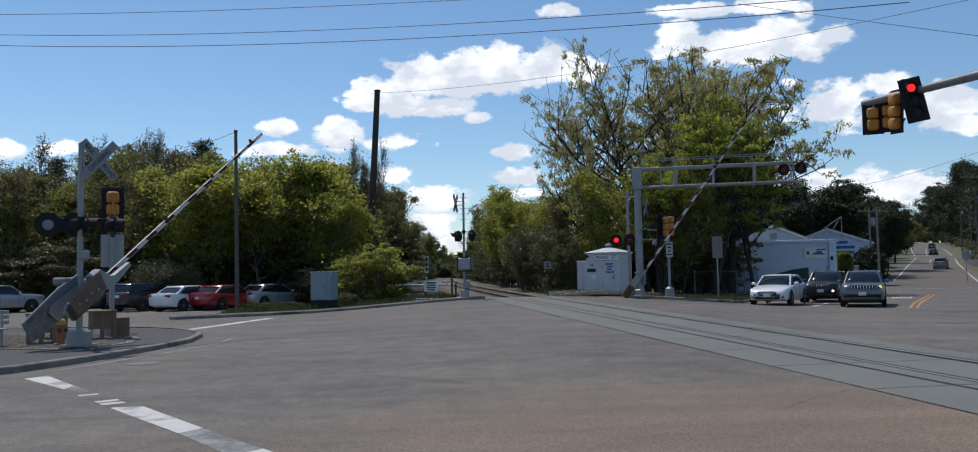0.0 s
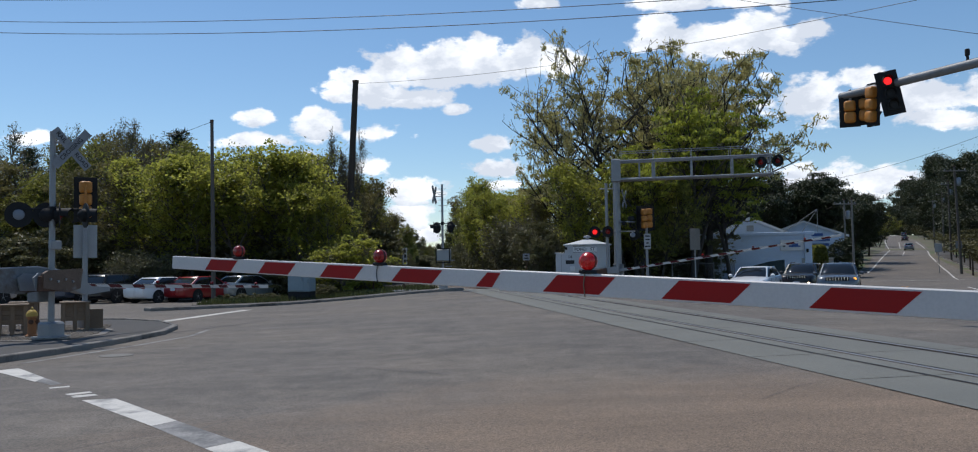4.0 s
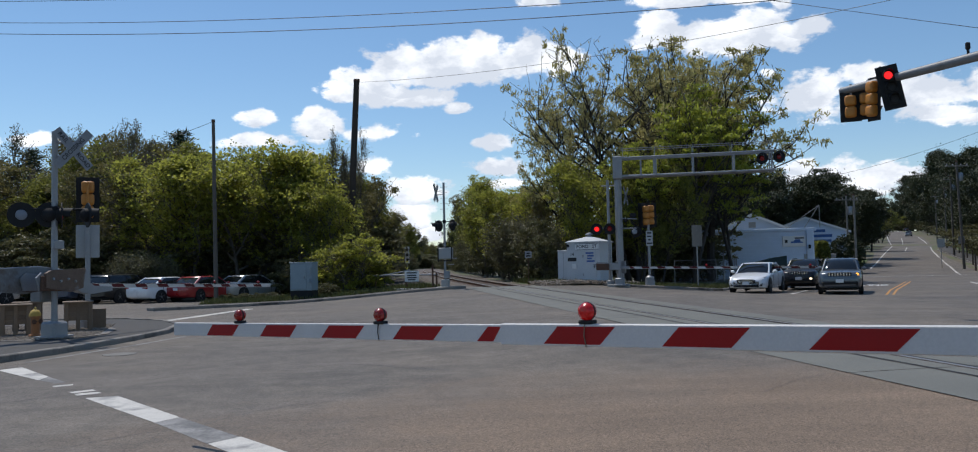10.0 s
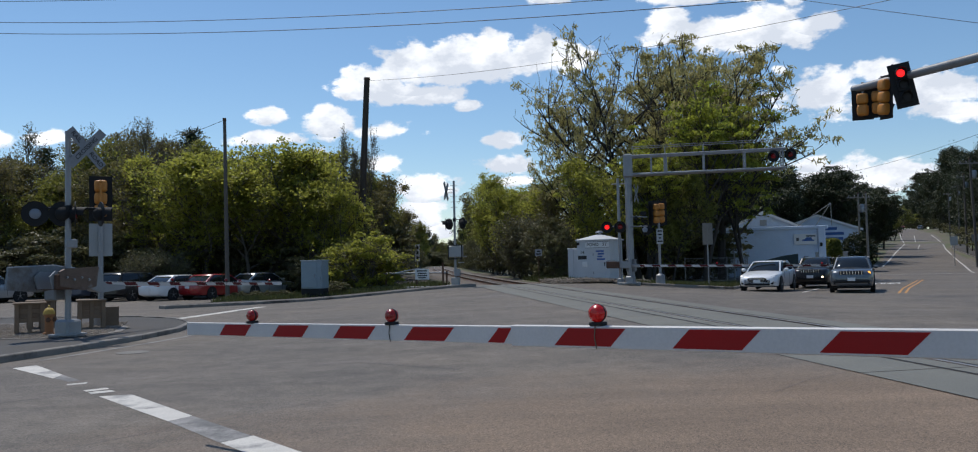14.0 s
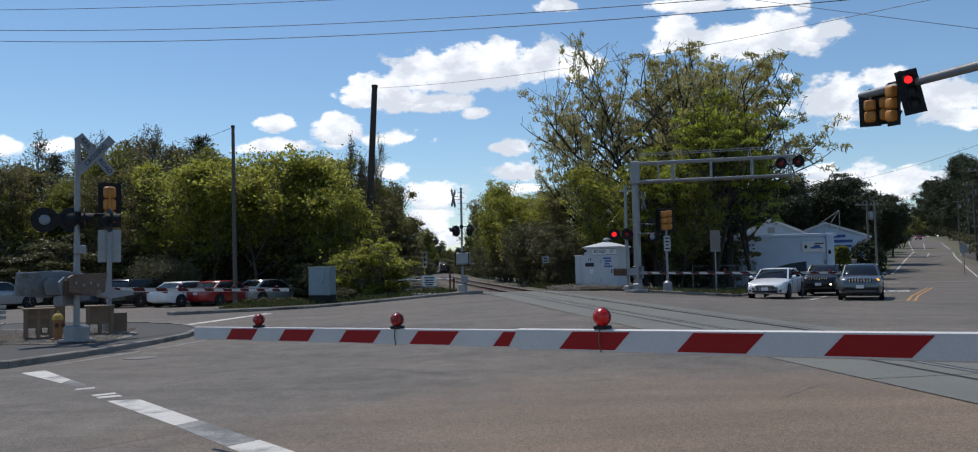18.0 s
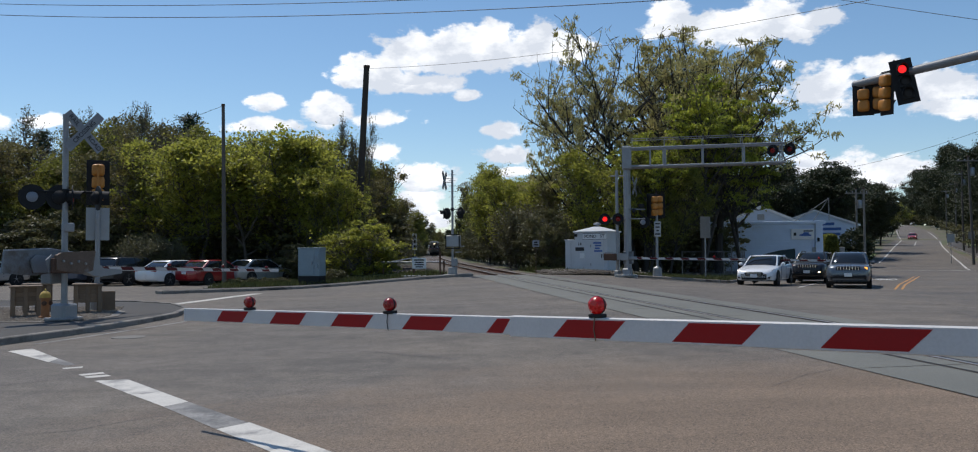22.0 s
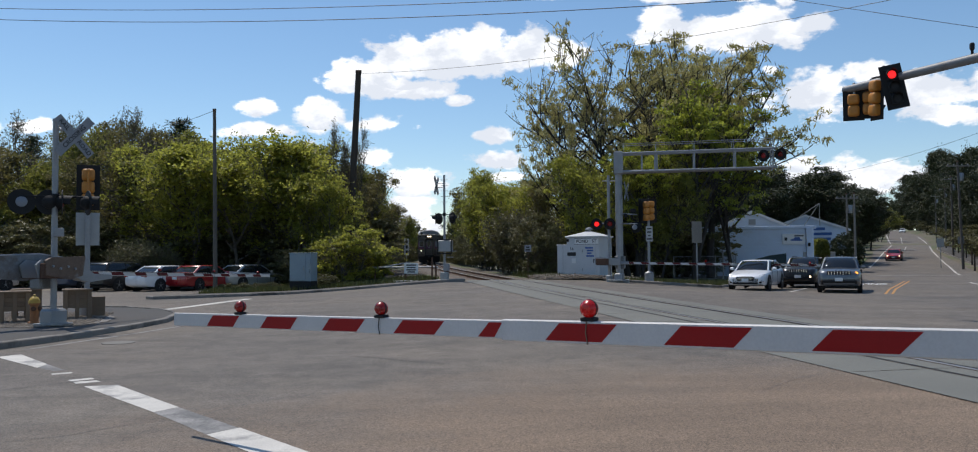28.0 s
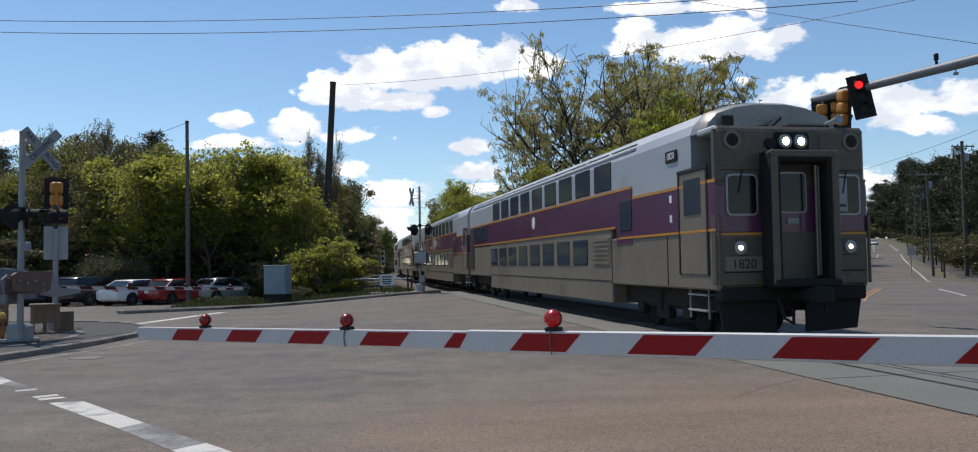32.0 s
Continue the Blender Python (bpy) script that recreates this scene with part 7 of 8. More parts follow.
def car(name, label, m, colour, suv=False, lamp=None, amber=None, tail=None, dip=None):
    """A car whose front faces -y, on its wheels at z 0."""
    c = thing(name, label, "car", m)
    L, w = (4.62, 0.92) if suv else (4.85, 0.92)
    roof = 1.61 if suv else 1.41
    # y, half-width, lower edge, shoulder, middle of the upper side
    if suv:
        st = ((0.0, 0.66, 0.42, 0.80, 0.84), (0.05, 0.78, 0.34, 0.92, 0.97), (0.2, 0.87, 0.29, 0.99, 1.04), (0.6, 0.91, 0.27, 1.02, 1.08), (1.1, 0.92, 0.27, 1.04, 1.11), (1.4, 0.92, 0.27, 1.08, 1.13), (2.4, 0.925, 0.27, 1.10, 1.13), (3.4, 0.925, 0.27, 1.12, 1.13), (4.2, 0.91, 0.29, 1.13, 1.14), (4.52, 0.86, 0.34, 1.10, 1.12), (4.62, 0.78, 0.42, 1.0, 1.02))
        y0, y1, r0, r1, belt, front = 1.28, L - 0.1, 1.98, L - 0.45, 1.09, 0.98
    else:
        st = ((0.0, 0.58, 0.34, 0.55, 0.58), (0.05, 0.72, 0.27, 0.62, 0.66), (0.2, 0.83, 0.22, 0.70, 0.745), (0.55, 0.89, 0.20, 0.78, 0.835), (1.05, 0.915, 0.19, 0.85, 0.925), (1.45, 0.92, 0.19, 0.90, 0.98), (2.4, 0.925, 0.19, 0.93, 0.98), (3.4, 0.925, 0.19, 0.96, 1.0), (4.0, 0.91, 0.20, 0.985, 1.04), (4.5, 0.88, 0.23, 1.0, 1.05), (4.78, 0.80, 0.31, 0.96, 1.0), (4.85, 0.72, 0.40, 0.86, 0.9))
        y0, y1, r0, r1, belt, front = 1.22, L - 0.52, 2.1, 3.55, 0.94, 0.72
    rings = []
    for y, hw, z0, zs, zt in st:
        half = [(hw * 0.6, z0), (hw * 0.94, z0 + 0.04), (hw, z0 + 0.2), (hw * 1.0, zs - 0.2), (hw * 0.975, zs - 0.07), (hw * 0.92, zs), (hw * 0.66, zs * 0.35 + zt * 0.65), (hw * 0.25, zt)]
        rings.append([(x, y, z) for x, z in half] + [(-x, y, z) for x, z in half[::-1]])
    part("body", Build().loft(rings), colour, c, angle=0.75)
    cab = []
    for z, f, hw in ((belt - 0.06, 0.0, w - 0.06), (belt * 0.6 + roof * 0.4, 0.36, w - 0.11), (belt * 0.25 + roof * 0.75, 0.72, w - 0.17), (roof - 0.025, 1.0, w - 0.24)):
        ya, yb = y0 + (r0 - y0) * f, y1 + (r1 - y1) * f
        cab.append([(hw * 0.45, ya - 0.05, z), (hw * 0.82, ya + 0.06, z), (hw, ya + 0.3, z), (hw, yb - 0.25, z), (hw * 0.84, yb, z), (-hw * 0.84, yb, z), (-hw, yb - 0.25, z), (-hw, ya + 0.3, z), (-hw * 0.82, ya + 0.06, z), (-hw * 0.45, ya - 0.05, z)])
    part("glasshouse", Build().loft(cab), CARGLASS, c, "dark car windows", angle=0.5)
    hw = w - 0.215
    rim = [(hw * 0.45, r0 - 0.1), (hw * 0.84, r0), (hw, r0 + 0.24), (hw, r1 - 0.16), (hw * 0.86, r1 + 0.1), (-hw * 0.86, r1 + 0.1), (-hw, r1 - 0.16), (-hw, r0 + 0.24), (-hw * 0.84, r0), (-hw * 0.45, r0 - 0.1)]
    mid = (r0 + r1) / 2
    part("roof", Build().loft([[(x, y, roof - 0.075) for x, y in rim], [(x * 0.93, mid + (y - mid) * 0.93, roof - 0.01) for x, y in rim], [(x * 0.6, mid + (y - mid) * 0.6, roof + 0.02) for x, y in rim]]), colour, c, angle=0.9)
    for s in (-1, 1):
        a, t = (w - 0.06) * s, (w - 0.235) * s
        part("pillar", Build().tube([(a * 0.9, y0 + 0.1, belt - 0.05), (t * 0.92, r0 + 0.02, roof - 0.05)], 0.045, 6), colour, c)
        part("pillar", Build().tube([(a, (y0 + y1) / 2 + 0.1, belt), (t * 1.02, (y0 + y1) / 2 + 0.1, roof - 0.05)], 0.035, 6), BLACK, c)
        part("pillar", Build().tube([(a * 0.93, y1 - 0.05, belt - 0.03), (t * 0.95, r1 - 0.02, roof - 0.04)], 0.075, 6), colour, c)
        part("window_trim", Build().tube([(a * 1.005, y0 + 0.3, belt - 0.03), (a * 1.005, y1 - 0.3, belt - 0.01)], 0.018, 5), CHROME if not suv else BLACK, c)
        part("door_mirror", Build().box(s * (w + 0.09), y0 + 0.42, belt + 0.06, 0.2, 0.12, 0.15, 0.05).box(s * (w + 0.0), y0 + 0.42, belt + 0.02, 0.08, 0.06, 0.04, 0.01), colour, c)
        if suv:
            quad = ((0.50, 0.02, front - 0.15), (0.80, 0.14, front - 0.14), (0.84, 0.26, front + 0.0), (0.52, 0.05, front - 0.0))
        else:
            quad = ((0.44, 0.04, front - 0.17), (0.74, 0.10, front - 0.10), (0.86, 0.42, front + 0.05), (0.62, 0.16, front - 0.02))
        part("head_lamp", Build().loft([[(s * x, y, z) for x, y, z in quad], [(s * x * 0.98, y + 0.16, z) for x, y, z in quad]]), LAMPGLASS, c, "clear head lamp")
        if lamp:
            part("lamp_glow", Build().turned([(0.07, 0), (0.0, 0.02)], pose(s * 0.66, 0.05, front - 0.08, 90), 10), HEADLIT, c, "lit head lamp")
        part("tail_lamp", Build().box(s * 0.66, L - 0.06, belt - 0.07, 0.36, 0.14, 0.15, 0.04), TAILRED, c)
        part("fog_lamp", Build().box(s * 0.62, 0.06, 0.44 if suv else 0.38, 0.24, 0.08, 0.1, 0.03), BLACK, c)
        part("door_seam", Build().box(s * (w + 0.001), y0 + 0.42, belt - 0.36, 0.012, 0.014, 0.6).box(s * (w + 0.004), y0 + 1.52, belt - 0.36, 0.012, 0.014, 0.6).box(s * (w + 0.004), y0 + 2.5, belt - 0.3, 0.012, 0.014, 0.45), BLACK, c)
        part("door_handle", Build().box(s * (w + 0.012), y0 + 1.32, belt - 0.13, 0.03, 0.18, 0.035, 0.008).box(s * (w + 0.012), y0 + 2.3, belt - 0.11, 0.03, 0.18, 0.035, 0.008), colour, c)
        for y in (0.95, L - 0.98):
            r = 0.37 if suv else 0.335
            part("wheel_arch", Build().turned([(r + 0.065, -0.01), (r + 0.065, 0.012), (0.0, 0.012)], pose(s * (w - 0.008), y, r, 0, 90 * s, 0), 20), BLACK, c)
            wheel = part("wheel", Build().turned([(r - 0.08, -0.1), (r - 0.01, -0.1), (r, -0.07), (r, 0.07), (r - 0.01, 0.1), (r - 0.1, 0.1)], pose(s * (w - 0.08), y, r, 0, 90 * s, 0), 20), DARK, c)
            spokes = Build().turned([(r - 0.08, 0.07), (r - 0.1, 0.095), (r - 0.12, 0.07)], None, 18)
            for k in range(5):
                spokes.box((r - 0.1) / 2, 0, 0.085, r - 0.1, 0.06, 0.03, 0.01, pose(0, 0, 0, 0, 0, 72 * k))
            spokes.turned([(0.07, 0.07), (0.06, 0.105), (0.0, 0.11)], None, 10)
            part("rim", spokes, GALV, wheel, "", pose(s * (w - 0.08), y, r, 0, 90 * s, 0))
    if suv:
        grille = part("grille", Build().box(0, 0.03, front - 0.07, 0.98, 0.1, 0.17, 0.02), BLACK, c)
        for k in range(8):
            part("grille_bar", Build().box(-0.42 + 0.12 * k, -0.025, front - 0.07, 0.035, 0.02, 0.15, 0.005), CHROME, grille)
        part("bumper", Build().box(0, 0.02, 0.52, 1.5, 0.1, 0.14, 0.04), BLACK, c, "black lower bumper")
    else:
        grille = part("grille", Build().slab([(-0.44, 0.0), (-0.36, -0.15), (0.36, -0.15), (0.44, 0.0), (0.3, 0.05), (-0.3, 0.05)], -0.03, 0.06, pose(0, 0.03, front - 0.12, 90)), BLACK, c)
        for k in range(3):
            part("grille_bar", Build().box(0, -0.035, front - 0.22 + 0.06 * k, 0.7 - 0.04 * abs(k - 1), 0.02, 0.018, 0.004), CHROME, grille)
        part("bumper_intake", Build().box(0, 0.02, 0.33, 1.16, 0.1, 0.09, 0.03), BLACK, c)
    part("number_plate", Build().box(0, -0.04, 0.62 if suv else 0.46, 0.32, 0.015, 0.15, 0.005), SIGNWHITE, c, "plain pale plate")
    part("rear_plate", Build().box(0, L + 0.01, belt - 0.22, 0.32, 0.015, 0.15, 0.005), SIGNWHITE, c, "plain pale plate")
    part("underbody", Build().box(0, L / 2, 0.27, 1.5, L - 0.7, 0.14, 0.03), BLACK, c)
    part("wiper", Build().tube([(-0.5, y0 + 0.02, belt + 0.02), (0.1, y0 + 0.02, belt + 0.05)], 0.01, 4), BLACK, c)
    if amber:
        part("turn_lamp", Build().turned([(0.075, 0), (0, 0.03)], pose(amber * 0.72, 0.07, front - 0.08, 90), 10), AMBERLIT, c, "lit amber turn lamp")
    if dip:
        part("lamp_glow", Build().turned([(0.06, 0), (0.0, 0.02)], pose(dip * 0.6, 0.0, 0.60, 90), 10), HEADLIT, c, "lit low lamp")
    if tail:
        part("red_lamp", Build().turned([(0.07, 0), (0, 0.03)], pose(tail * 0.78, y0 + 0.5, roof - 0.35, 90), 10), REDLIT, c, "small lit red lamp")
    if suv:
        for s in (-1, 1):
            part("roof_rail", Build().tube([(s * 0.58, r0 + 0.25, roof - 0.01), (s * 0.58, r0 + 0.4, roof + 0.06), (s * 0.58, r1 - 0.5, roof + 0.06), (s * 0.58, r1 - 0.3, roof - 0.01)], 0.018, 6), BLACK, c)
    return c


TOWARDS = -28.0
car("sedan", "white sedan waiting at the lowered gate", at(11.75, 39.2, 0.0, TOWARDS - 2), paint("white_car_paint", (0.75, 0.76, 0.78)))
car("suv", "black sport utility car waiting behind the white sedan", at(15.75, 43.4, 0.0, TOWARDS), paint("black_car_paint", (0.012, 0.013, 0.016)), True, dip=1)
car("suv", "grey sport utility car waiting with its turn lamp lit", at(15.32, 37.2, 0.0, TOWARDS + 4), paint("dark_grey_car_paint", (0.11, 0.125, 0.145), 0.4), True, None, 1)
car("sedan", "white sedan in the car park", at(-17.85, 50.2, 0.0, 155), paint("white_car_paint", (0.75, 0.76, 0.78)))
car("sedan", "red sedan in the car park", at(-16.1, 50.9, 0.0, 158), paint("red_car_paint", (0.32, 0.015, 0.02)))
car("sedan", "silver sedan half hidden by weeds in the car park", at(-13.9, 53.4, 0.0, 150), paint("silver_car_paint", (0.42, 0.44, 0.46), 0.4))
car("suv", "black pickup-sized car in the car park", at(-20.9, 50.7, 0.0, 160), paint("black_car_paint", (0.012, 0.013, 0.016)), True)
car("suv", "dark blue car in the car park", at(-23.5, 51.8, 0.0, 160), paint("navy_car_paint", (0.03, 0.05, 0.09)), True)
car("suv", "pale silver car at the edge of the car park", at(-29.2, 50.2, 0.0, 150), paint("silver_car_paint", (0.42, 0.44, 0.46), 0.4), True)
car("sedan", "grey sedan at the edge of the car park", at(-31.0, 51.0, 0.0, 150), paint("grey_car_paint", (0.22, 0.25, 0.28), 0.5))
RED_CAR = car("sedan", "red sedan driving down the hill with its lamps lit", at(110, 224, 0.0, TOWARDS), paint("red_car_paint", (0.32, 0.015, 0.02)), lamp=True)
LEAVING = [car("suv", "grey car driving away up the hill", at(63, 123, 0, TOWARDS + 180), paint("grey_car_paint", (0.22, 0.25, 0.28), 0.5), True),
           car("sedan", "dark car driving away far up the hill", at(110, 215, 0, TOWARDS + 180), paint("black_car_paint", (0.012, 0.013, 0.016))),
           car("suv", "dark car driving away near the hilltop", at(140, 270, 0, TOWARDS + 180), paint("navy_car_paint", (0.03, 0.05, 0.09)), True)]
COMING = car("sedan", "white car coming over the hilltop", at(170, 370, 0, TOWARDS), paint("white_car_paint", (0.75, 0.76, 0.78)))

# ---- the train ----
STEEL = material("brushed_stainless_steel", (0.42, 0.44, 0.46), 0.55, metal=0.4, var=0.12, scale=0.8, fine=12, second=(0.36, 0.35, 0.33), second_at=0.64)
# dust patches on a brown base that carries the ground's reflection and shade
LOWSTEEL = material("dusty_ground_tinted_steel", (0.195, 0.163, 0.12), 0.6, metal=0.2, var=0.2, scale=0.8, fine=12, second=(0.13, 0.105, 0.08), second_at=0.58)
DOORSTEEL = material("dull_door_steel", (0.25, 0.245, 0.235), 0.45, metal=0.4, var=0.2, scale=1.5, fine=14, second=(0.17, 0.15, 0.13), second_at=0.58)
PURPLE = material("purple_train_paint", (0.088, 0.02, 0.066), 0.4, var=0.12, scale=1.0, fine=10, coat=0.3)
ORANGE = material("orange_line_paint", (0.50, 0.22, 0.03), 0.45, var=0.1)
# the shade on the train's end is put into this dark brown-grey
FRONTPAINT = material("shade_darkened_front_paint", (0.098, 0.08, 0.06), 0.5, metal=0.15, var=0.3, scale=1.2, fine=12, second=(0.08, 0.064, 0.047), second_at=0.58)
TRAINGLASS = glass("train_window_glass", (0.045, 0.06, 0.09), 0.06, 0.55)
CABGLASS = glass("cab_window_glass", (0.008, 0.009, 0.011), 0.15, 0.35)
# dark running gear, taken near black to carry the shade beneath the coach
UNDER = material("shade_blackened_underframe", (0.010, 0.009, 0.008), 0.85, var=0.3, scale=3)


def plate(x, z, w, h, r, y0, y1):
    """A flat panel with round corners facing -y, between y0 and y1."""
    pts = []
    for cx, cz, a in ((1, 1, 0), (-1, 1, 90), (-1, -1, 180), (1, -1, 270)):
        pts += [(x + cx * (w / 2 - r) + r * math.cos(radians(a + 22.5 * k)), z + cz * (h / 2 - r) + r * math.sin(radians(a + 22.5 * k))) for k in range(5)]
    return Build().slab(pts, -y1, -y0, pose(0, 0, 0, 90))


def window(parent, x, y, z, wide, tall, side, frame=0.06):
    """A train window: a rubber frame and a pane in it, on the side wall."""
    f = part("window", Build().box(x, y, z, 0.03, wide, tall, 0.012), BLACK, parent)
    part("pane", Build().box(x + side * 0.014, y, z, 0.012, wide - frame, tall - frame, 0.004), TRAINGLASS, f)


def bogie(parent, y):
    b = part("bogie", Build().box(-1.0, y, 0.62, 0.14, 3.3, 0.3, 0.03).box(1.0, y, 0.62, 0.14, 3.3, 0.3, 0.03).box(0, y, 0.62, 2.0, 0.6, 0.3, 0.03).box(-1.06, y, 0.42, 0.2, 0.7, 0.36, 0.04).box(1.06, y, 0.42, 0.2, 0.7, 0.36, 0.04), UNDER, parent)
    for o in (-1.25, 1.25):
        for s in (-1, 1):
            part("wheel", Build().turned([(0.45, -0.06), (0.45, -0.03), (0.42, -0.03), (0.42, 0.06), (0.3, 0.07), (0.1, 0.03), (0.0, 0.03)], pose(s * 0.74, y + o, 0.42, 0, 90 * s, 0), 22), UNDER, b)
            part("axle_box", Build().box(s * 1.08, y + o, 0.46, 0.18, 0.36, 0.34, 0.04), UNDER, b)
    for s in (-1, 1):
        part("spring", Build().turned([(0.14, 0.3), (0.16, 0.45), (0.14, 0.6), (0.16, 0.75)], pose(s * 1.08, y, 0.1), 10), UNDER, b)


def coach(cab):
    c = thing("cab_car" if cab else "passenger_coach", "purple-banded double-deck control coach with its headlamps lit" if cab else "purple-banded double-deck passenger coach", "train car")
    L, y0 = 25.9, (0.0 if cab else 0.25)
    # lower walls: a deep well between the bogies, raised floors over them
    part("lower_wall", Build().box(0, 13.2, 1.4, 3.02, 15.2, 1.84, 0.03), LOWSTEEL, c, "dusty steel lower wall with the ground's reflection painted in")
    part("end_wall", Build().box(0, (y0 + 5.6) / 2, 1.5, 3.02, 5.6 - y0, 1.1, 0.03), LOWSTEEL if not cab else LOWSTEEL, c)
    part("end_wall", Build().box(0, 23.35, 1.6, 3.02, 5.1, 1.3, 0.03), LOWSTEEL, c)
    part("purple_band", Build().box(0, (5.2 + 25.9) / 2, 2.76, 3.05, 20.7, 0.84, 0.01).box(0, (4.15 + 5.2) / 2, 2.55, 3.05, 1.06, 1.3, 0.01), PURPLE, c, "broad purple painted band")
    part("purple_band", Build().box(0, (y0 + 4.2) / 2, 2.5, 3.05, 4.2 - y0, 0.86, 0.01), PURPLE, c, "purple painted band")
    for s in (-1, 1):
        boxes("orange_line", ((s * 1.522, 15.0, 3.2, 0.02, 21.7, 0.06), (s * 1.522, 15.5, 2.32, 0.02, 20.5, 0.05), (s * 1.522, (y0 + 4.1) / 2, 2.95, 0.02, 4.1 - y0, 0.06), (s * 1.522, (y0 + 5.1) / 2, 2.05, 0.02, 5.1 - y0, 0.05),), ORANGE, c, "thin orange line")
    prof = [(1.505, 2.9), (1.505, 3.92), (1.42, 4.12), (1.22, 4.33), (0.8, 4.5), (0.35, 4.58), (-0.35, 4.58), (-0.8, 4.5), (-1.22, 4.33), (-1.42, 4.12), (-1.505, 3.92), (-1.505, 2.9)]
    lift = [[(x, y, z) for x, z in prof] for y in (4.1, 8, 13, 18, 22, L)]
    part("upper_wall", Build().loft(lift), STEEL, c, "bright steel upper wall and roof", angle=0.35)
    front = [(x, z) for x, z in prof]
    part("upper_wall", Build().loft([[(x, y, z) for x, z in front] for y in (1.0 if cab else y0, 2.5, 4.1)]), STEEL, c, "bright steel upper wall and roof", angle=0.35)
    for k in range(11):
        boxes("roof_rib", ((-1.36, 5 + 1.9 * k, 4.2, 0.05, 1.7, 0.02), (1.36, 5 + 1.9 * k, 4.2, 0.05, 1.7, 0.02),), GALV, c)
    boxes("gutter", ((-1.46, 14.5, 4.06, 0.04, 21, 0.05), (1.46, 14.5, 4.06, 0.04, 21, 0.05),), GALV, c)
    for s in (-1, 1):
        for k in range(9):
            window(c, s * 1.505, 6.2 + 1.67 * k, 3.62, 1.3, 0.7, s)
        for k in range(8):
            window(c, s * 1.512, 8.15 + 1.7 * k, 1.76, 1.28, 0.7, s)
        for k in range(2):
            window(c, s * 1.525, 22.3 + 1.5 * k, 2.82, 1.36, 0.66, s)
        window(c, s * 1.525, 4.55, 2.57, 0.78, 0.72, s)
        grille = part("vent_grille", Build().box(s * 1.51, 6.35, 1.76, 0.03, 1.3, 0.74, 0.01), LOWSTEEL, c)
        for k in range(6):
            part("vent_slat", Build().box(s * 1.53, 6.35, 1.47 + 0.115 * k, 0.02, 1.16, 0.04), LOWSTEEL, grille)
        part("logo_disc", Build().turned([(0.2, 0), (0.2, 0.012)], pose(s * 1.525, 13.3, 2.83, 0, 90 * s, 0), 20), SIGNWHITE, c, "round pale emblem")
        boxes("panel_seam", ((s * 1.513, 5.6, 1.5, 0.012, 0.03, 1.1), (s * 1.513, 2.2, 1.5, 0.012, 0.03, 1.0), (s * 1.513, 13.2, 1.02, 0.012, 15.0, 0.03),), BLACK, c)
        # side door by the cab with its steps
        door = part("side_door", Build().box(s * 1.5, 0.95 + (0 if cab else 0.25), 2.22, 0.06, 1.16, 1.98, 0.02), LOWSTEEL, c, "steel entrance door")
        part("door_window", Build().box(s * 1.535, 0.95 + (0 if cab else 0.25), 2.72, 0.02, 0.72, 0.7, 0.02), TRAINGLASS, door)
        boxes("door_gap", ((s * 1.52, 0.33, 2.22, 0.03, 0.05, 2.0), (s * 1.52, 1.57, 2.22, 0.03, 0.05, 2.0),), BLACK, door)
        part("door_trim", Build().box(s * 1.53, 0.95, 3.24, 0.03, 1.3, 0.06), BLACK, door)
        steps_ = Build()
        for k in range(2):
            steps_.box(s * 1.36, 0.95, 0.55 + 0.3 * k, 0.24, 0.8, 0.04, 0.01)
        steps_.box(s * 1.42, 0.55, 0.75, 0.03, 0.04, 0.7).box(s * 1.42, 1.35, 0.75, 0.03, 0.04, 0.7)
        part("entry_steps", steps_, GALV, c)
        part("rear_door", Build().box(s * 1.52, 25.2, 2.2, 0.04, 0.9, 1.95, 0.02), BLACK, c)
        boxes("notice", ((s * 1.53, 1.95, 2.75, 0.01, 0.11, 0.15), (s * 1.53, 1.95, 2.35, 0.01, 0.11, 0.15),), SIGNWHITE, c)
    part("underframe", Build().box(0, 13, 0.75, 2.3, 25.4, 0.42, 0.03), UNDER, c)
    bogie(c, 3.4), bogie(c, 22.6)
    for y in (-0.02 if not cab else 0.0, L):
        if y > 1 or not cab:
            part("gangway", Build().box(0, y + (0.12 if y > 1 else -0.0), 2.3, 1.3, 0.3, 2.4, 0.03), UNDER, c)
    if not cab:
        return c
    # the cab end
    boxes("front_wall", ((-1.0, 0.05, 2.0, 1.02, 0.16, 1.95, 0.05), (1.0, 0.05, 2.0, 1.02, 0.16, 1.95, 0.05),), FRONTPAINT, c, "grey cab front with its shade painted in")
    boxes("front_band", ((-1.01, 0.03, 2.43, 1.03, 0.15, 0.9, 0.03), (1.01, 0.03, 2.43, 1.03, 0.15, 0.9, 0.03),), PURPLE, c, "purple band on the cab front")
    part("front_top", Build().box(0, 0.08, 3.42, 3.03, 0.22, 1.06, 0.06).box(-0.98, -0.03, 3.5, 0.98, 0.05, 0.75, 0.03).box(1.0, -0.03, 3.5, 0.9, 0.05, 0.75, 0.03), FRONTPAINT, c, "grey panel over the cab windows, darkened for shade")
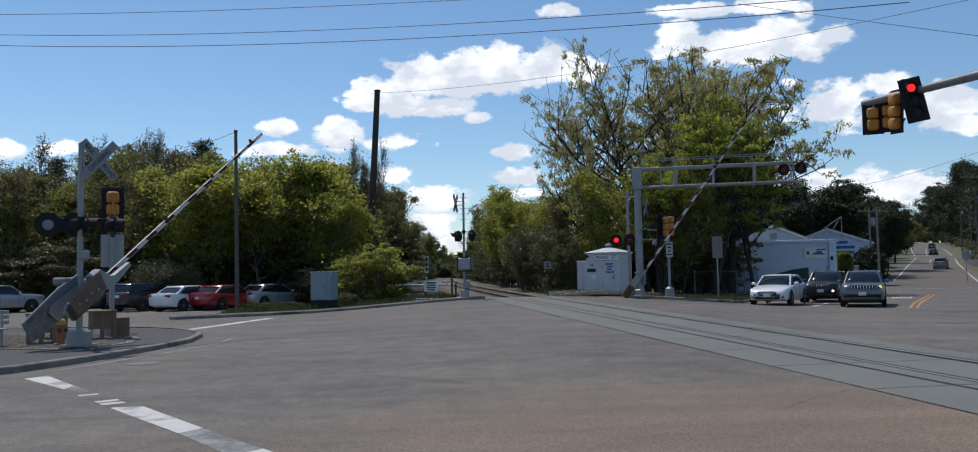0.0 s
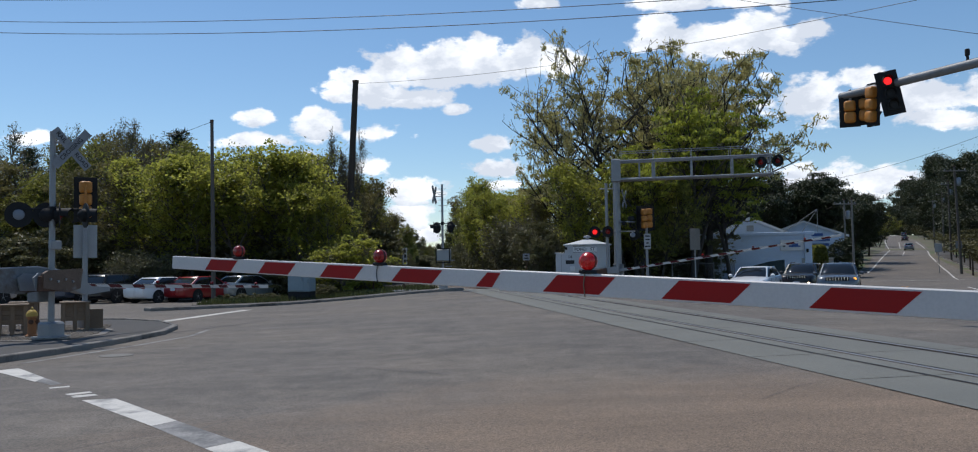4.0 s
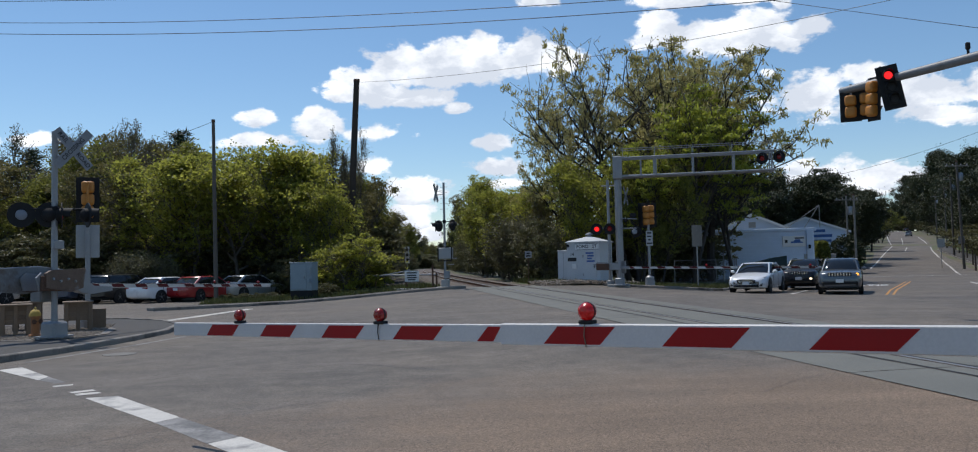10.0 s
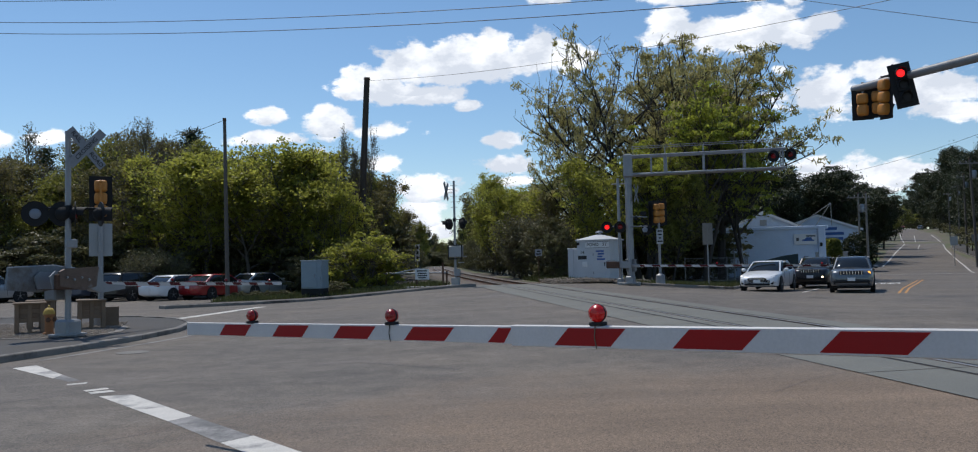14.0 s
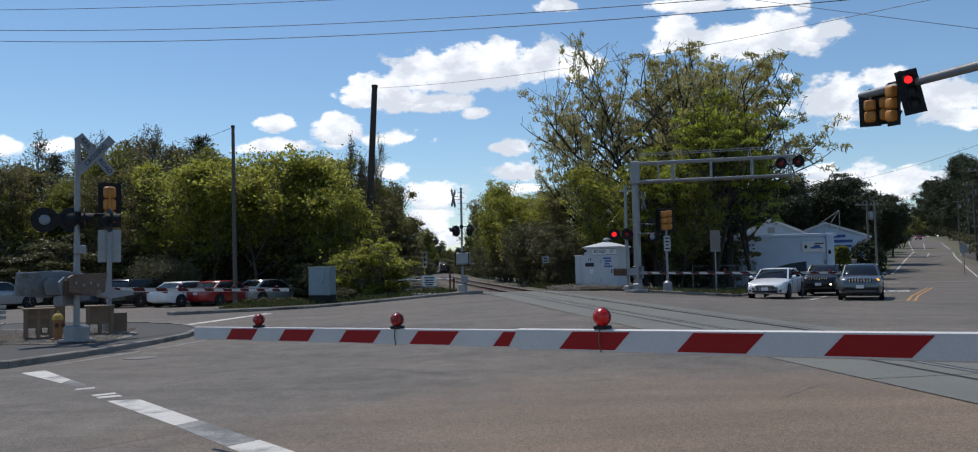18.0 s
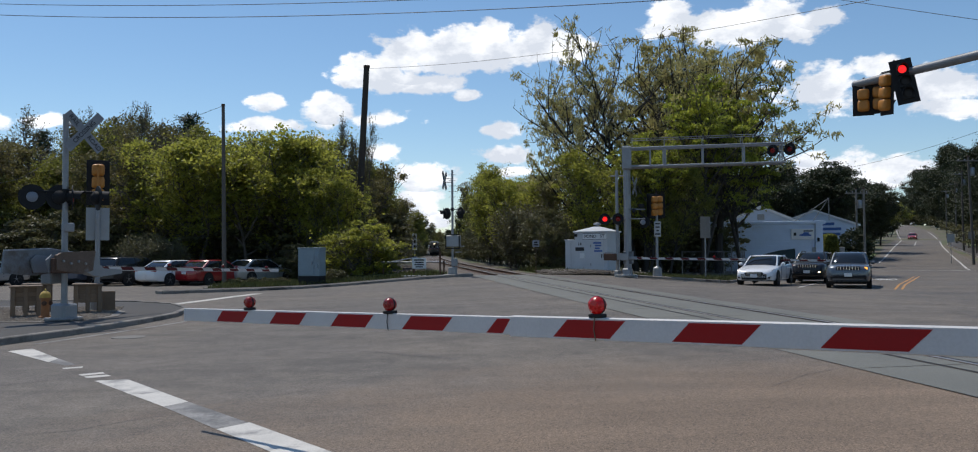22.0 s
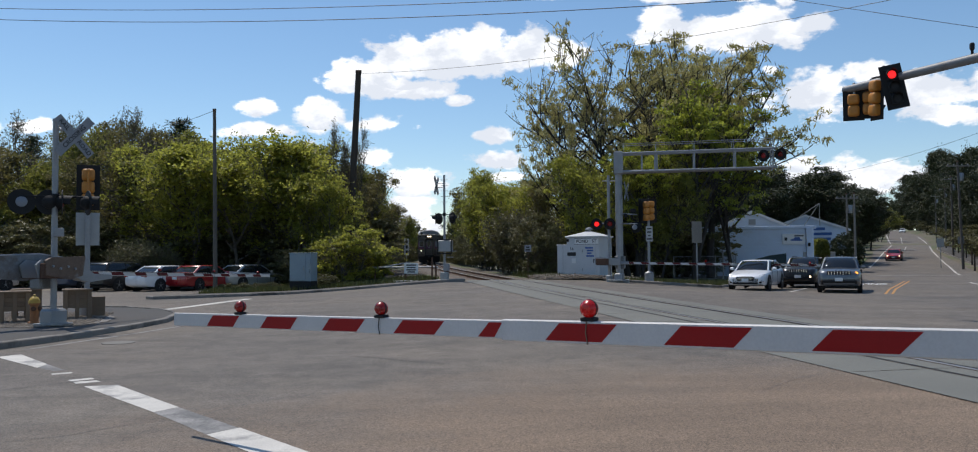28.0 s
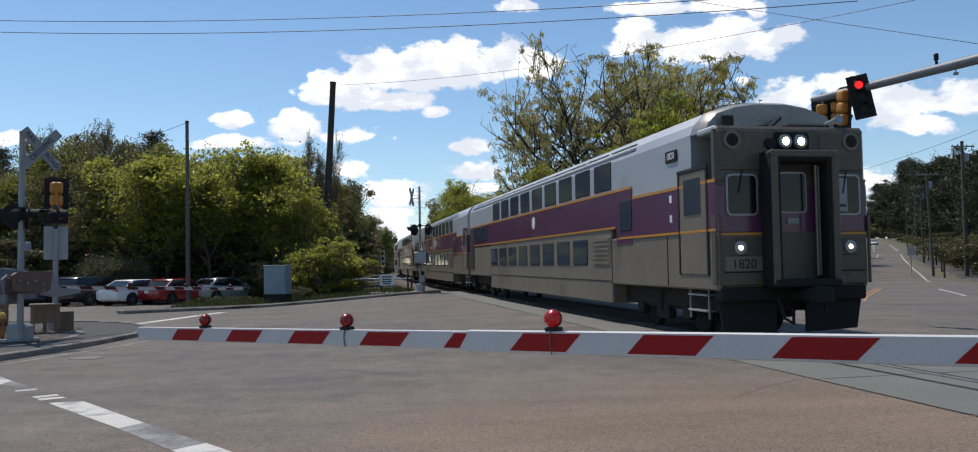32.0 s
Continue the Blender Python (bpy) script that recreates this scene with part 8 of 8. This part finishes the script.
    hood = [(1.5, 3.9), (1.42, 4.12), (1.22, 4.33), (0.8, 4.47), (0.35, 4.54), (-0.35, 4.54), (-0.8, 4.47), (-1.22, 4.33), (-1.42, 4.12), (-1.5, 3.9)]
    part("roof_hood", Build().loft([[(x * 0.93, 0.62, 3.9 + (z - 3.9) * 0.9) for x, z in hood], [(x, 0.8, z) for x, z in hood], [(x, 1.02, z) for x, z in hood]]), DOORSTEEL, c, "rounded grey roof end")
    part("roof_ledge", Build().box(0, 0.4, 3.9, 3.0, 0.7, 0.12, 0.03), STEEL, c)
    part("roof_screen", Build().box(-0.98, 0.5, 4.08, 0.24, 0.05, 0.3, 0.01), BLACK, c)
    part("roof_pipe", Build().rod((-0.3, 0.2, 3.95), (0.1, 0.5, 4.2), 0.04, None, 8), BLACK, c)
    part("roof_pipe", Build().rod((-0.6, 0.3, 3.97), (-0.2, 0.3, 4.02), 0.03, None, 8), BLACK, c)
    part("roof_box", Build().box(0.55, 0.4, 4.0, 0.9, 0.3, 0.1, 0.03), BLACK, c)
    part("horn", Build().turned([(0.03, 0), (0.05, 0.2), (0.1, 0.3)], pose(0.9, 0.25, 4.05, 80, 0, 20), 10), GALV, c)
    part("horn", Build().turned([(0.03, 0), (0.05, 0.15), (0.09, 0.24)], pose(1.1, 0.3, 4.08, 80, 0, -10), 10), GALV, c)
    for x0, x1, z0, z1 in ((-1.34, -0.72, 2.3, 3.06), (0.78, 1.36, 2.3, 3.06)):
        f = part("cab_window", plate((x0 + x1) / 2, (z0 + z1) / 2, x1 - x0, z1 - z0, 0.1, -0.075, -0.04), SIGNGREY, c, "cab window in a pale rounded frame")
        part("pane", plate((x0 + x1) / 2, (z0 + z1) / 2, x1 - x0 - 0.07, z1 - z0 - 0.07, 0.075, -0.082, -0.05), CABGLASS, f)
        part("wiper", Build().tube([((x0 + x1) / 2, -0.095, z1 + 0.06), ((x0 + x1) / 2 - 0.08, -0.09, z1 - 0.35)], 0.012, 5), BLACK, f)
    for x in (-1.01, 1.01):
        part("front_line", Build().box(x, -0.05, 1.97, 1.03, 0.02, 0.05), ORANGE, c, "thin orange line")
    # pale plate with a dim mark, added as the right pane's reflection
    part("line_card", Build().box(0.96, -0.084, 2.68, 0.24, 0.006, 0.62), SILVER, c, "pale reflection modelled on the cab window")
    part("card_bar", Build().box(0.97, -0.09, 2.48, 0.16, 0.006, 0.05), INK, c)
    # gangway in the middle
    g = part("gangway_frame", Build().box(-0.56, -0.2, 2.22, 0.2, 0.5, 2.3, 0.04).box(0.56, -0.2, 2.22, 0.2, 0.5, 2.3, 0.04).box(0, -0.2, 3.36, 1.32, 0.5, 0.2, 0.05).box(0, -0.25, 1.07, 1.3, 0.55, 0.14, 0.03), UNDER, c, "dark projecting gangway frame")
    boxes("gangway_edge", ((-0.60, -0.46, 2.2, 0.14, 0.05, 2.3, 0.02), (0.60, -0.46, 2.2, 0.14, 0.05, 2.3, 0.02), (0, -0.46, 3.39, 1.34, 0.05, 0.13, 0.02), (0, -0.46, 1.08, 1.06, 0.05, 0.12, 0.02)), FRONTPAINT, g)
    part("end_door", Build().box(0, 0.0, 2.2, 0.95, 0.06, 2.2, 0.02), FRONTPAINT, g, "recessed end door")
    part("end_door_band", Build().box(0, -0.035, 2.43, 0.93, 0.012, 0.86), PURPLE, g)
    part("end_window", plate(-0.02, 2.72, 0.56, 0.76, 0.09, -0.068, -0.03), SIGNGREY, g)
    part("end_pane", plate(-0.02, 2.72, 0.50, 0.70, 0.07, -0.075, -0.04), CABGLASS, g)
    part("door_plate", Build().box(-0.02, -0.06, 2.2, 0.24, 0.012, 0.1), DOORSTEEL, g)
    part("grab_rail", Build().rod((0.3, -0.3, 1.2), (0.3, -0.3, 3.2), 0.022, None, 8), LOWSTEEL, g)
    part("grab_rail", Build().rod((0.42, -0.2, 1.2), (0.42, -0.2, 3.2), 0.022, None, 8), LOWSTEEL, g)
    for x in (-0.155, 0.155):
        lamp = part("head_lamp", Build().turned([(0.13, 0), (0.13, 0.07), (0.1, 0.08)], pose(x, -0.04, 3.66, 90), 16), GALV, c)
        part("lens", Build().turned([(0.075, 0), (0.0, 0.03)], pose(x, -0.12, 3.66, 90), 14), TRAINLIT, lamp, "lit headlamp")
    part("lamp_panel", plate(0.0, 3.66, 0.72, 0.36, 0.06, -0.036, -0.005), UNDER, c, "dark panel round the headlamps")
    part("bell", Build().turned([(0.11, 0), (0.1, 0.06), (0.05, 0.07)], pose(-0.45, -0.05, 3.62, 90), 14), BLACK, c)
    for x in (-1.2, 1.2):
        v = part("round_vent", Build().turned([(0.17, 0), (0.17, 0.04), (0.13, 0.05)], pose(x, -0.04, 3.68, 90), 18), LOWSTEEL, c)
        part("vent_core", Build().turned([(0.12, 0), (0.05, 0.03)], pose(x, -0.09, 3.68, 90), 14), BLACK, v)
        low = part("ditch_lamp", Build().box(x * 0.92, -0.05, 1.72, 0.36, 0.06, 0.32, 0.03), FRONTPAINT, c)
        part("lens", Build().turned([(0.075, 0), (0.0, 0.04)], pose(x * 0.92, -0.1, 1.72, 90), 14), TRAINLIT, low, "lit lower lamp")
        part("lens_ring", Build().turned([(0.095, 0.0), (0.125, 0.0), (0.12, 0.03), (0.097, 0.035)], pose(x * 0.92, -0.08, 1.72, 90), 16), GALV, low)
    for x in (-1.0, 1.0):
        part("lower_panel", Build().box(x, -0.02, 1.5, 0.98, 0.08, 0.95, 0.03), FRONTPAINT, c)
    boxes("panel_groove", ((-1.0, -0.07, 1.28, 0.8, 0.02, 0.03), (1.0, -0.07, 1.28, 0.8, 0.02, 0.03),), BLACK, c)
    part("number_panel", Build().box(-1.02, -0.062, 1.42, 0.72, 0.012, 0.28, 0.004), LOWSTEEL, c)
    lettering("coach_number", "1820", 0.24, INK, c, pose(-1.02, -0.074, 1.42, 90, 0, 0), "black coach number")
    part("number_box", Build().box(-1.52, 1.9, 3.62, 0.03, 0.56, 0.24, 0.012), BLACK, c)
    lettering("side_number", "1820", 0.19, SIGNWHITE, c, pose(-1.54, 1.9, 3.62, 90, 0, -90))
    for s in (-1, 1):
        part("corner_post", Build().rod((s * 1.5, -0.08, 1.05), (s * 1.5, -0.08, 2.3), 0.03, None, 8).box(s * 1.48, 0.1, 1.7, 0.1, 0.2, 1.3, 0.03), FRONTPAINT, c)
        part("pilot_plate", Build().slab([(0.3, 0.15), (1.35, 0.2), (1.45, 0.75), (0.3, 0.75)] if s > 0 else [(-0.3, 0.15), (-1.35, 0.2), (-1.45, 0.75), (-0.3, 0.75)], -0.02, 0.02, pose(0, 0.15, 0, 90)), UNDER, c, "dark steel snow plough plate with its shade painted in")
        part("hose", Build().tube([(s * 0.45, -0.2, 0.8), (s * 0.42, -0.35, 0.45), (s * 0.25, -0.35, 0.35), (s * 0.15, -0.2, 0.6)], 0.03, 6), BLACK, c)
    part("coupler", Build().box(0, -0.35, 0.86, 0.26, 0.9, 0.24, 0.05).box(0, -0.85, 0.86, 0.34, 0.3, 0.32, 0.06), UNDER, c)
    part("buffer_beam", Build().box(0, 0.1, 0.88, 2.9, 0.3, 0.26, 0.03), UNDER, c)
    return c


CAB_CAR = coach(True)
first = coach(False)
COACHES = [first] + [copy_thing(first, Matrix.Translation((0, 900 + 27 * k, 0))) for k in range(4)]

# ---- sleepers, last ----
def sleepers():
    me = Build().box(0, 0, 0, 2.6, 0.22, 0.16, 0.012).mesh("sleeper", SLEEPER)
    y = 46.4
    for k in range(110):
        s = track_dx(y)
        ob = new("sleeper", me)
        ob.parent = TRACK
        ob.matrix_basis = pose(track_x(y), y, rail_z(y) - 0.17 - 0.075, 0, 0, math.degrees(math.atan2(-s, 1)))
        y += 0.56 + (0.0 if k < 60 else 0.3)


sleepers()

# ---- what moves ----
def motions():
    # the gates come down; each axle lies a little behind the arm's foot
    near = ((0.0, 38.0), (0.5, 32.5), (1.0, 27.3), (1.5, 21.2), (2.0, 16.8), (2.2, 15.1), (2.6, 11.0), (3.0, 7.7), (3.5, 5.2), (4.2, 1.6), (4.8, -0.6), (5.2, -1.27), (5.5, -1.27), (32.0, -1.27))
    walk(ARM_NEAR, [(t, pose(0.24 * math.cos(radians(a)) - 0.24, 0, PIVOT_NEAR + 0.24 * math.sin(radians(a)), 0, -a, 0)) for t, a in near])
    left = ((0.0, 35.6), (0.5, 28.9), (1.0, 22.5), (1.5, 17.3), (2.0, 10.9), (2.6, 4.8), (3.2, 0.4), (3.8, -1.7), (4.2, -1.7), (32.0, -1.7))
    px, py, pz = LEFT_PIVOT
    walk(ARM_LEFT, [(t, pose(px - 0.33 + 0.33 * math.cos(radians(a)), py, pz + 0.33 * math.sin(radians(a)), 0, -a, 0)) for t, a in left])
    far = ((0.0, 54.0), (1.0, 43.6), (2.0, 33.1), (3.0, 21.0), (4.0, 8.0), (4.8, 0.0), (5.3, -1.0), (5.6, -1.0), (32.0, -1.0))
    walk(ARM_FAR, [(t, pose(0, 0, 0.95, 0, -a, 0)) for t, a in far])

    # cars on the hill: seconds and distance ahead
    def drive(ob, rows, lane, turn):
        walk(ob, [(t, pose(0.49 * y + lane + (1.8 * min(1.0, max(0.0, (y - 100) / 50)) if lane < 0 else 0.0), y, hill(y) + 0.01, math.degrees(math.atan((hill(y + 2) - hill(y - 2)) / 4)) * (1 if abs(turn) < 90 else -1), 0, TOWARDS + turn)) for t, y in rows])

    red = ((0.0, 215.0, 470), (10.0, 186.0, 400), (17.0, 146.6, 305), (20.0, 112.0, 231), (22.0, 92.5, 189), (24.0, 72.5, 148.5), (26.0, 60.6, 125), (27.0, 55.6, 115), (28.0, 50.2, 105), (29.0, 44.9, 95.2), (30.0, 39.9, 86.8), (31.0, 36.0, 80.3), (31.5, 34.6, 77.8), (32.0, 33.6, 76.2))
    walk(RED_CAR, [(t, pose(x, y, ground_z(x, y) + 0.01, math.degrees(math.atan((hill(y + 2) - hill(y - 2)) / 4)), 0, TOWARDS)) for t, x, y in red])
    drive(LEAVING[0], ((0.0, 123), (1.0, 141), (2.0, 158), (6.0, 208), (8.0, 236), (12.0, 290), (20.0, 390), (26.0, 470), (32.0, 540)), 1.9, 180)
    drive(LEAVING[1], ((0.0, 205), (2.0, 232), (6.0, 290), (12.0, 380), (20.0, 480), (32.0, 640)), 1.5, 180)
    drive(LEAVING[2], ((0.0, 255), (2.0, 282), (6.0, 345), (12.0, 430), (20.0, 530), (32.0, 690)), 1.5, 180)
    drive(COMING, ((0.0, 640), (16.0, 470), (24.0, 335), (27.0, 300), (29.0, 280), (32.0, 250)), -1.9, 0)

    # the train: where its front stands
    fronts = ((0.0, 815.0), (12.0, 500.0), (16.0, 400.0), (19.0, 328.0), (23.0, 232.0), (28.0, 112.0), (29.0, 88.0), (30.0, 64.0), (30.5, 52.6), (31.0, 40.7), (31.5, 27.95), (32.0, 15.2))

    def front_at(t):
        for (a, p), (b, q) in zip(fronts, fronts[1:]):
            if t <= b:
                return p + (q - p) * (t - a) / (b - a)
        return fronts[-1][1]

    times = [0.0, 4.0, 8.0, 12.0, 14.0] + [16.0 + 0.5 * k for k in range(33)]
    for n, ob in enumerate([CAB_CAR] + COACHES):
        rows = []
        for t in times:
            y = front_at(t)
            for k in range(n):
                y += 26.35 / math.hypot(1, track_dx(y + 13))
            a, b = y + 3.4 * 0.985, y + 22.6 * 0.985
            p, q = Vector((track_x(a), a, rail_z(a))), Vector((track_x(b), b, rail_z(b)))
            way = (q - p).normalized()
            base = p - way * 3.4
            rows.append((t, pose(base.x, base.y, base.z, math.degrees(math.asin(way.z)), 0, math.degrees(math.atan2(-way.x, way.y)))))
        walk(ob, rows)


motions()
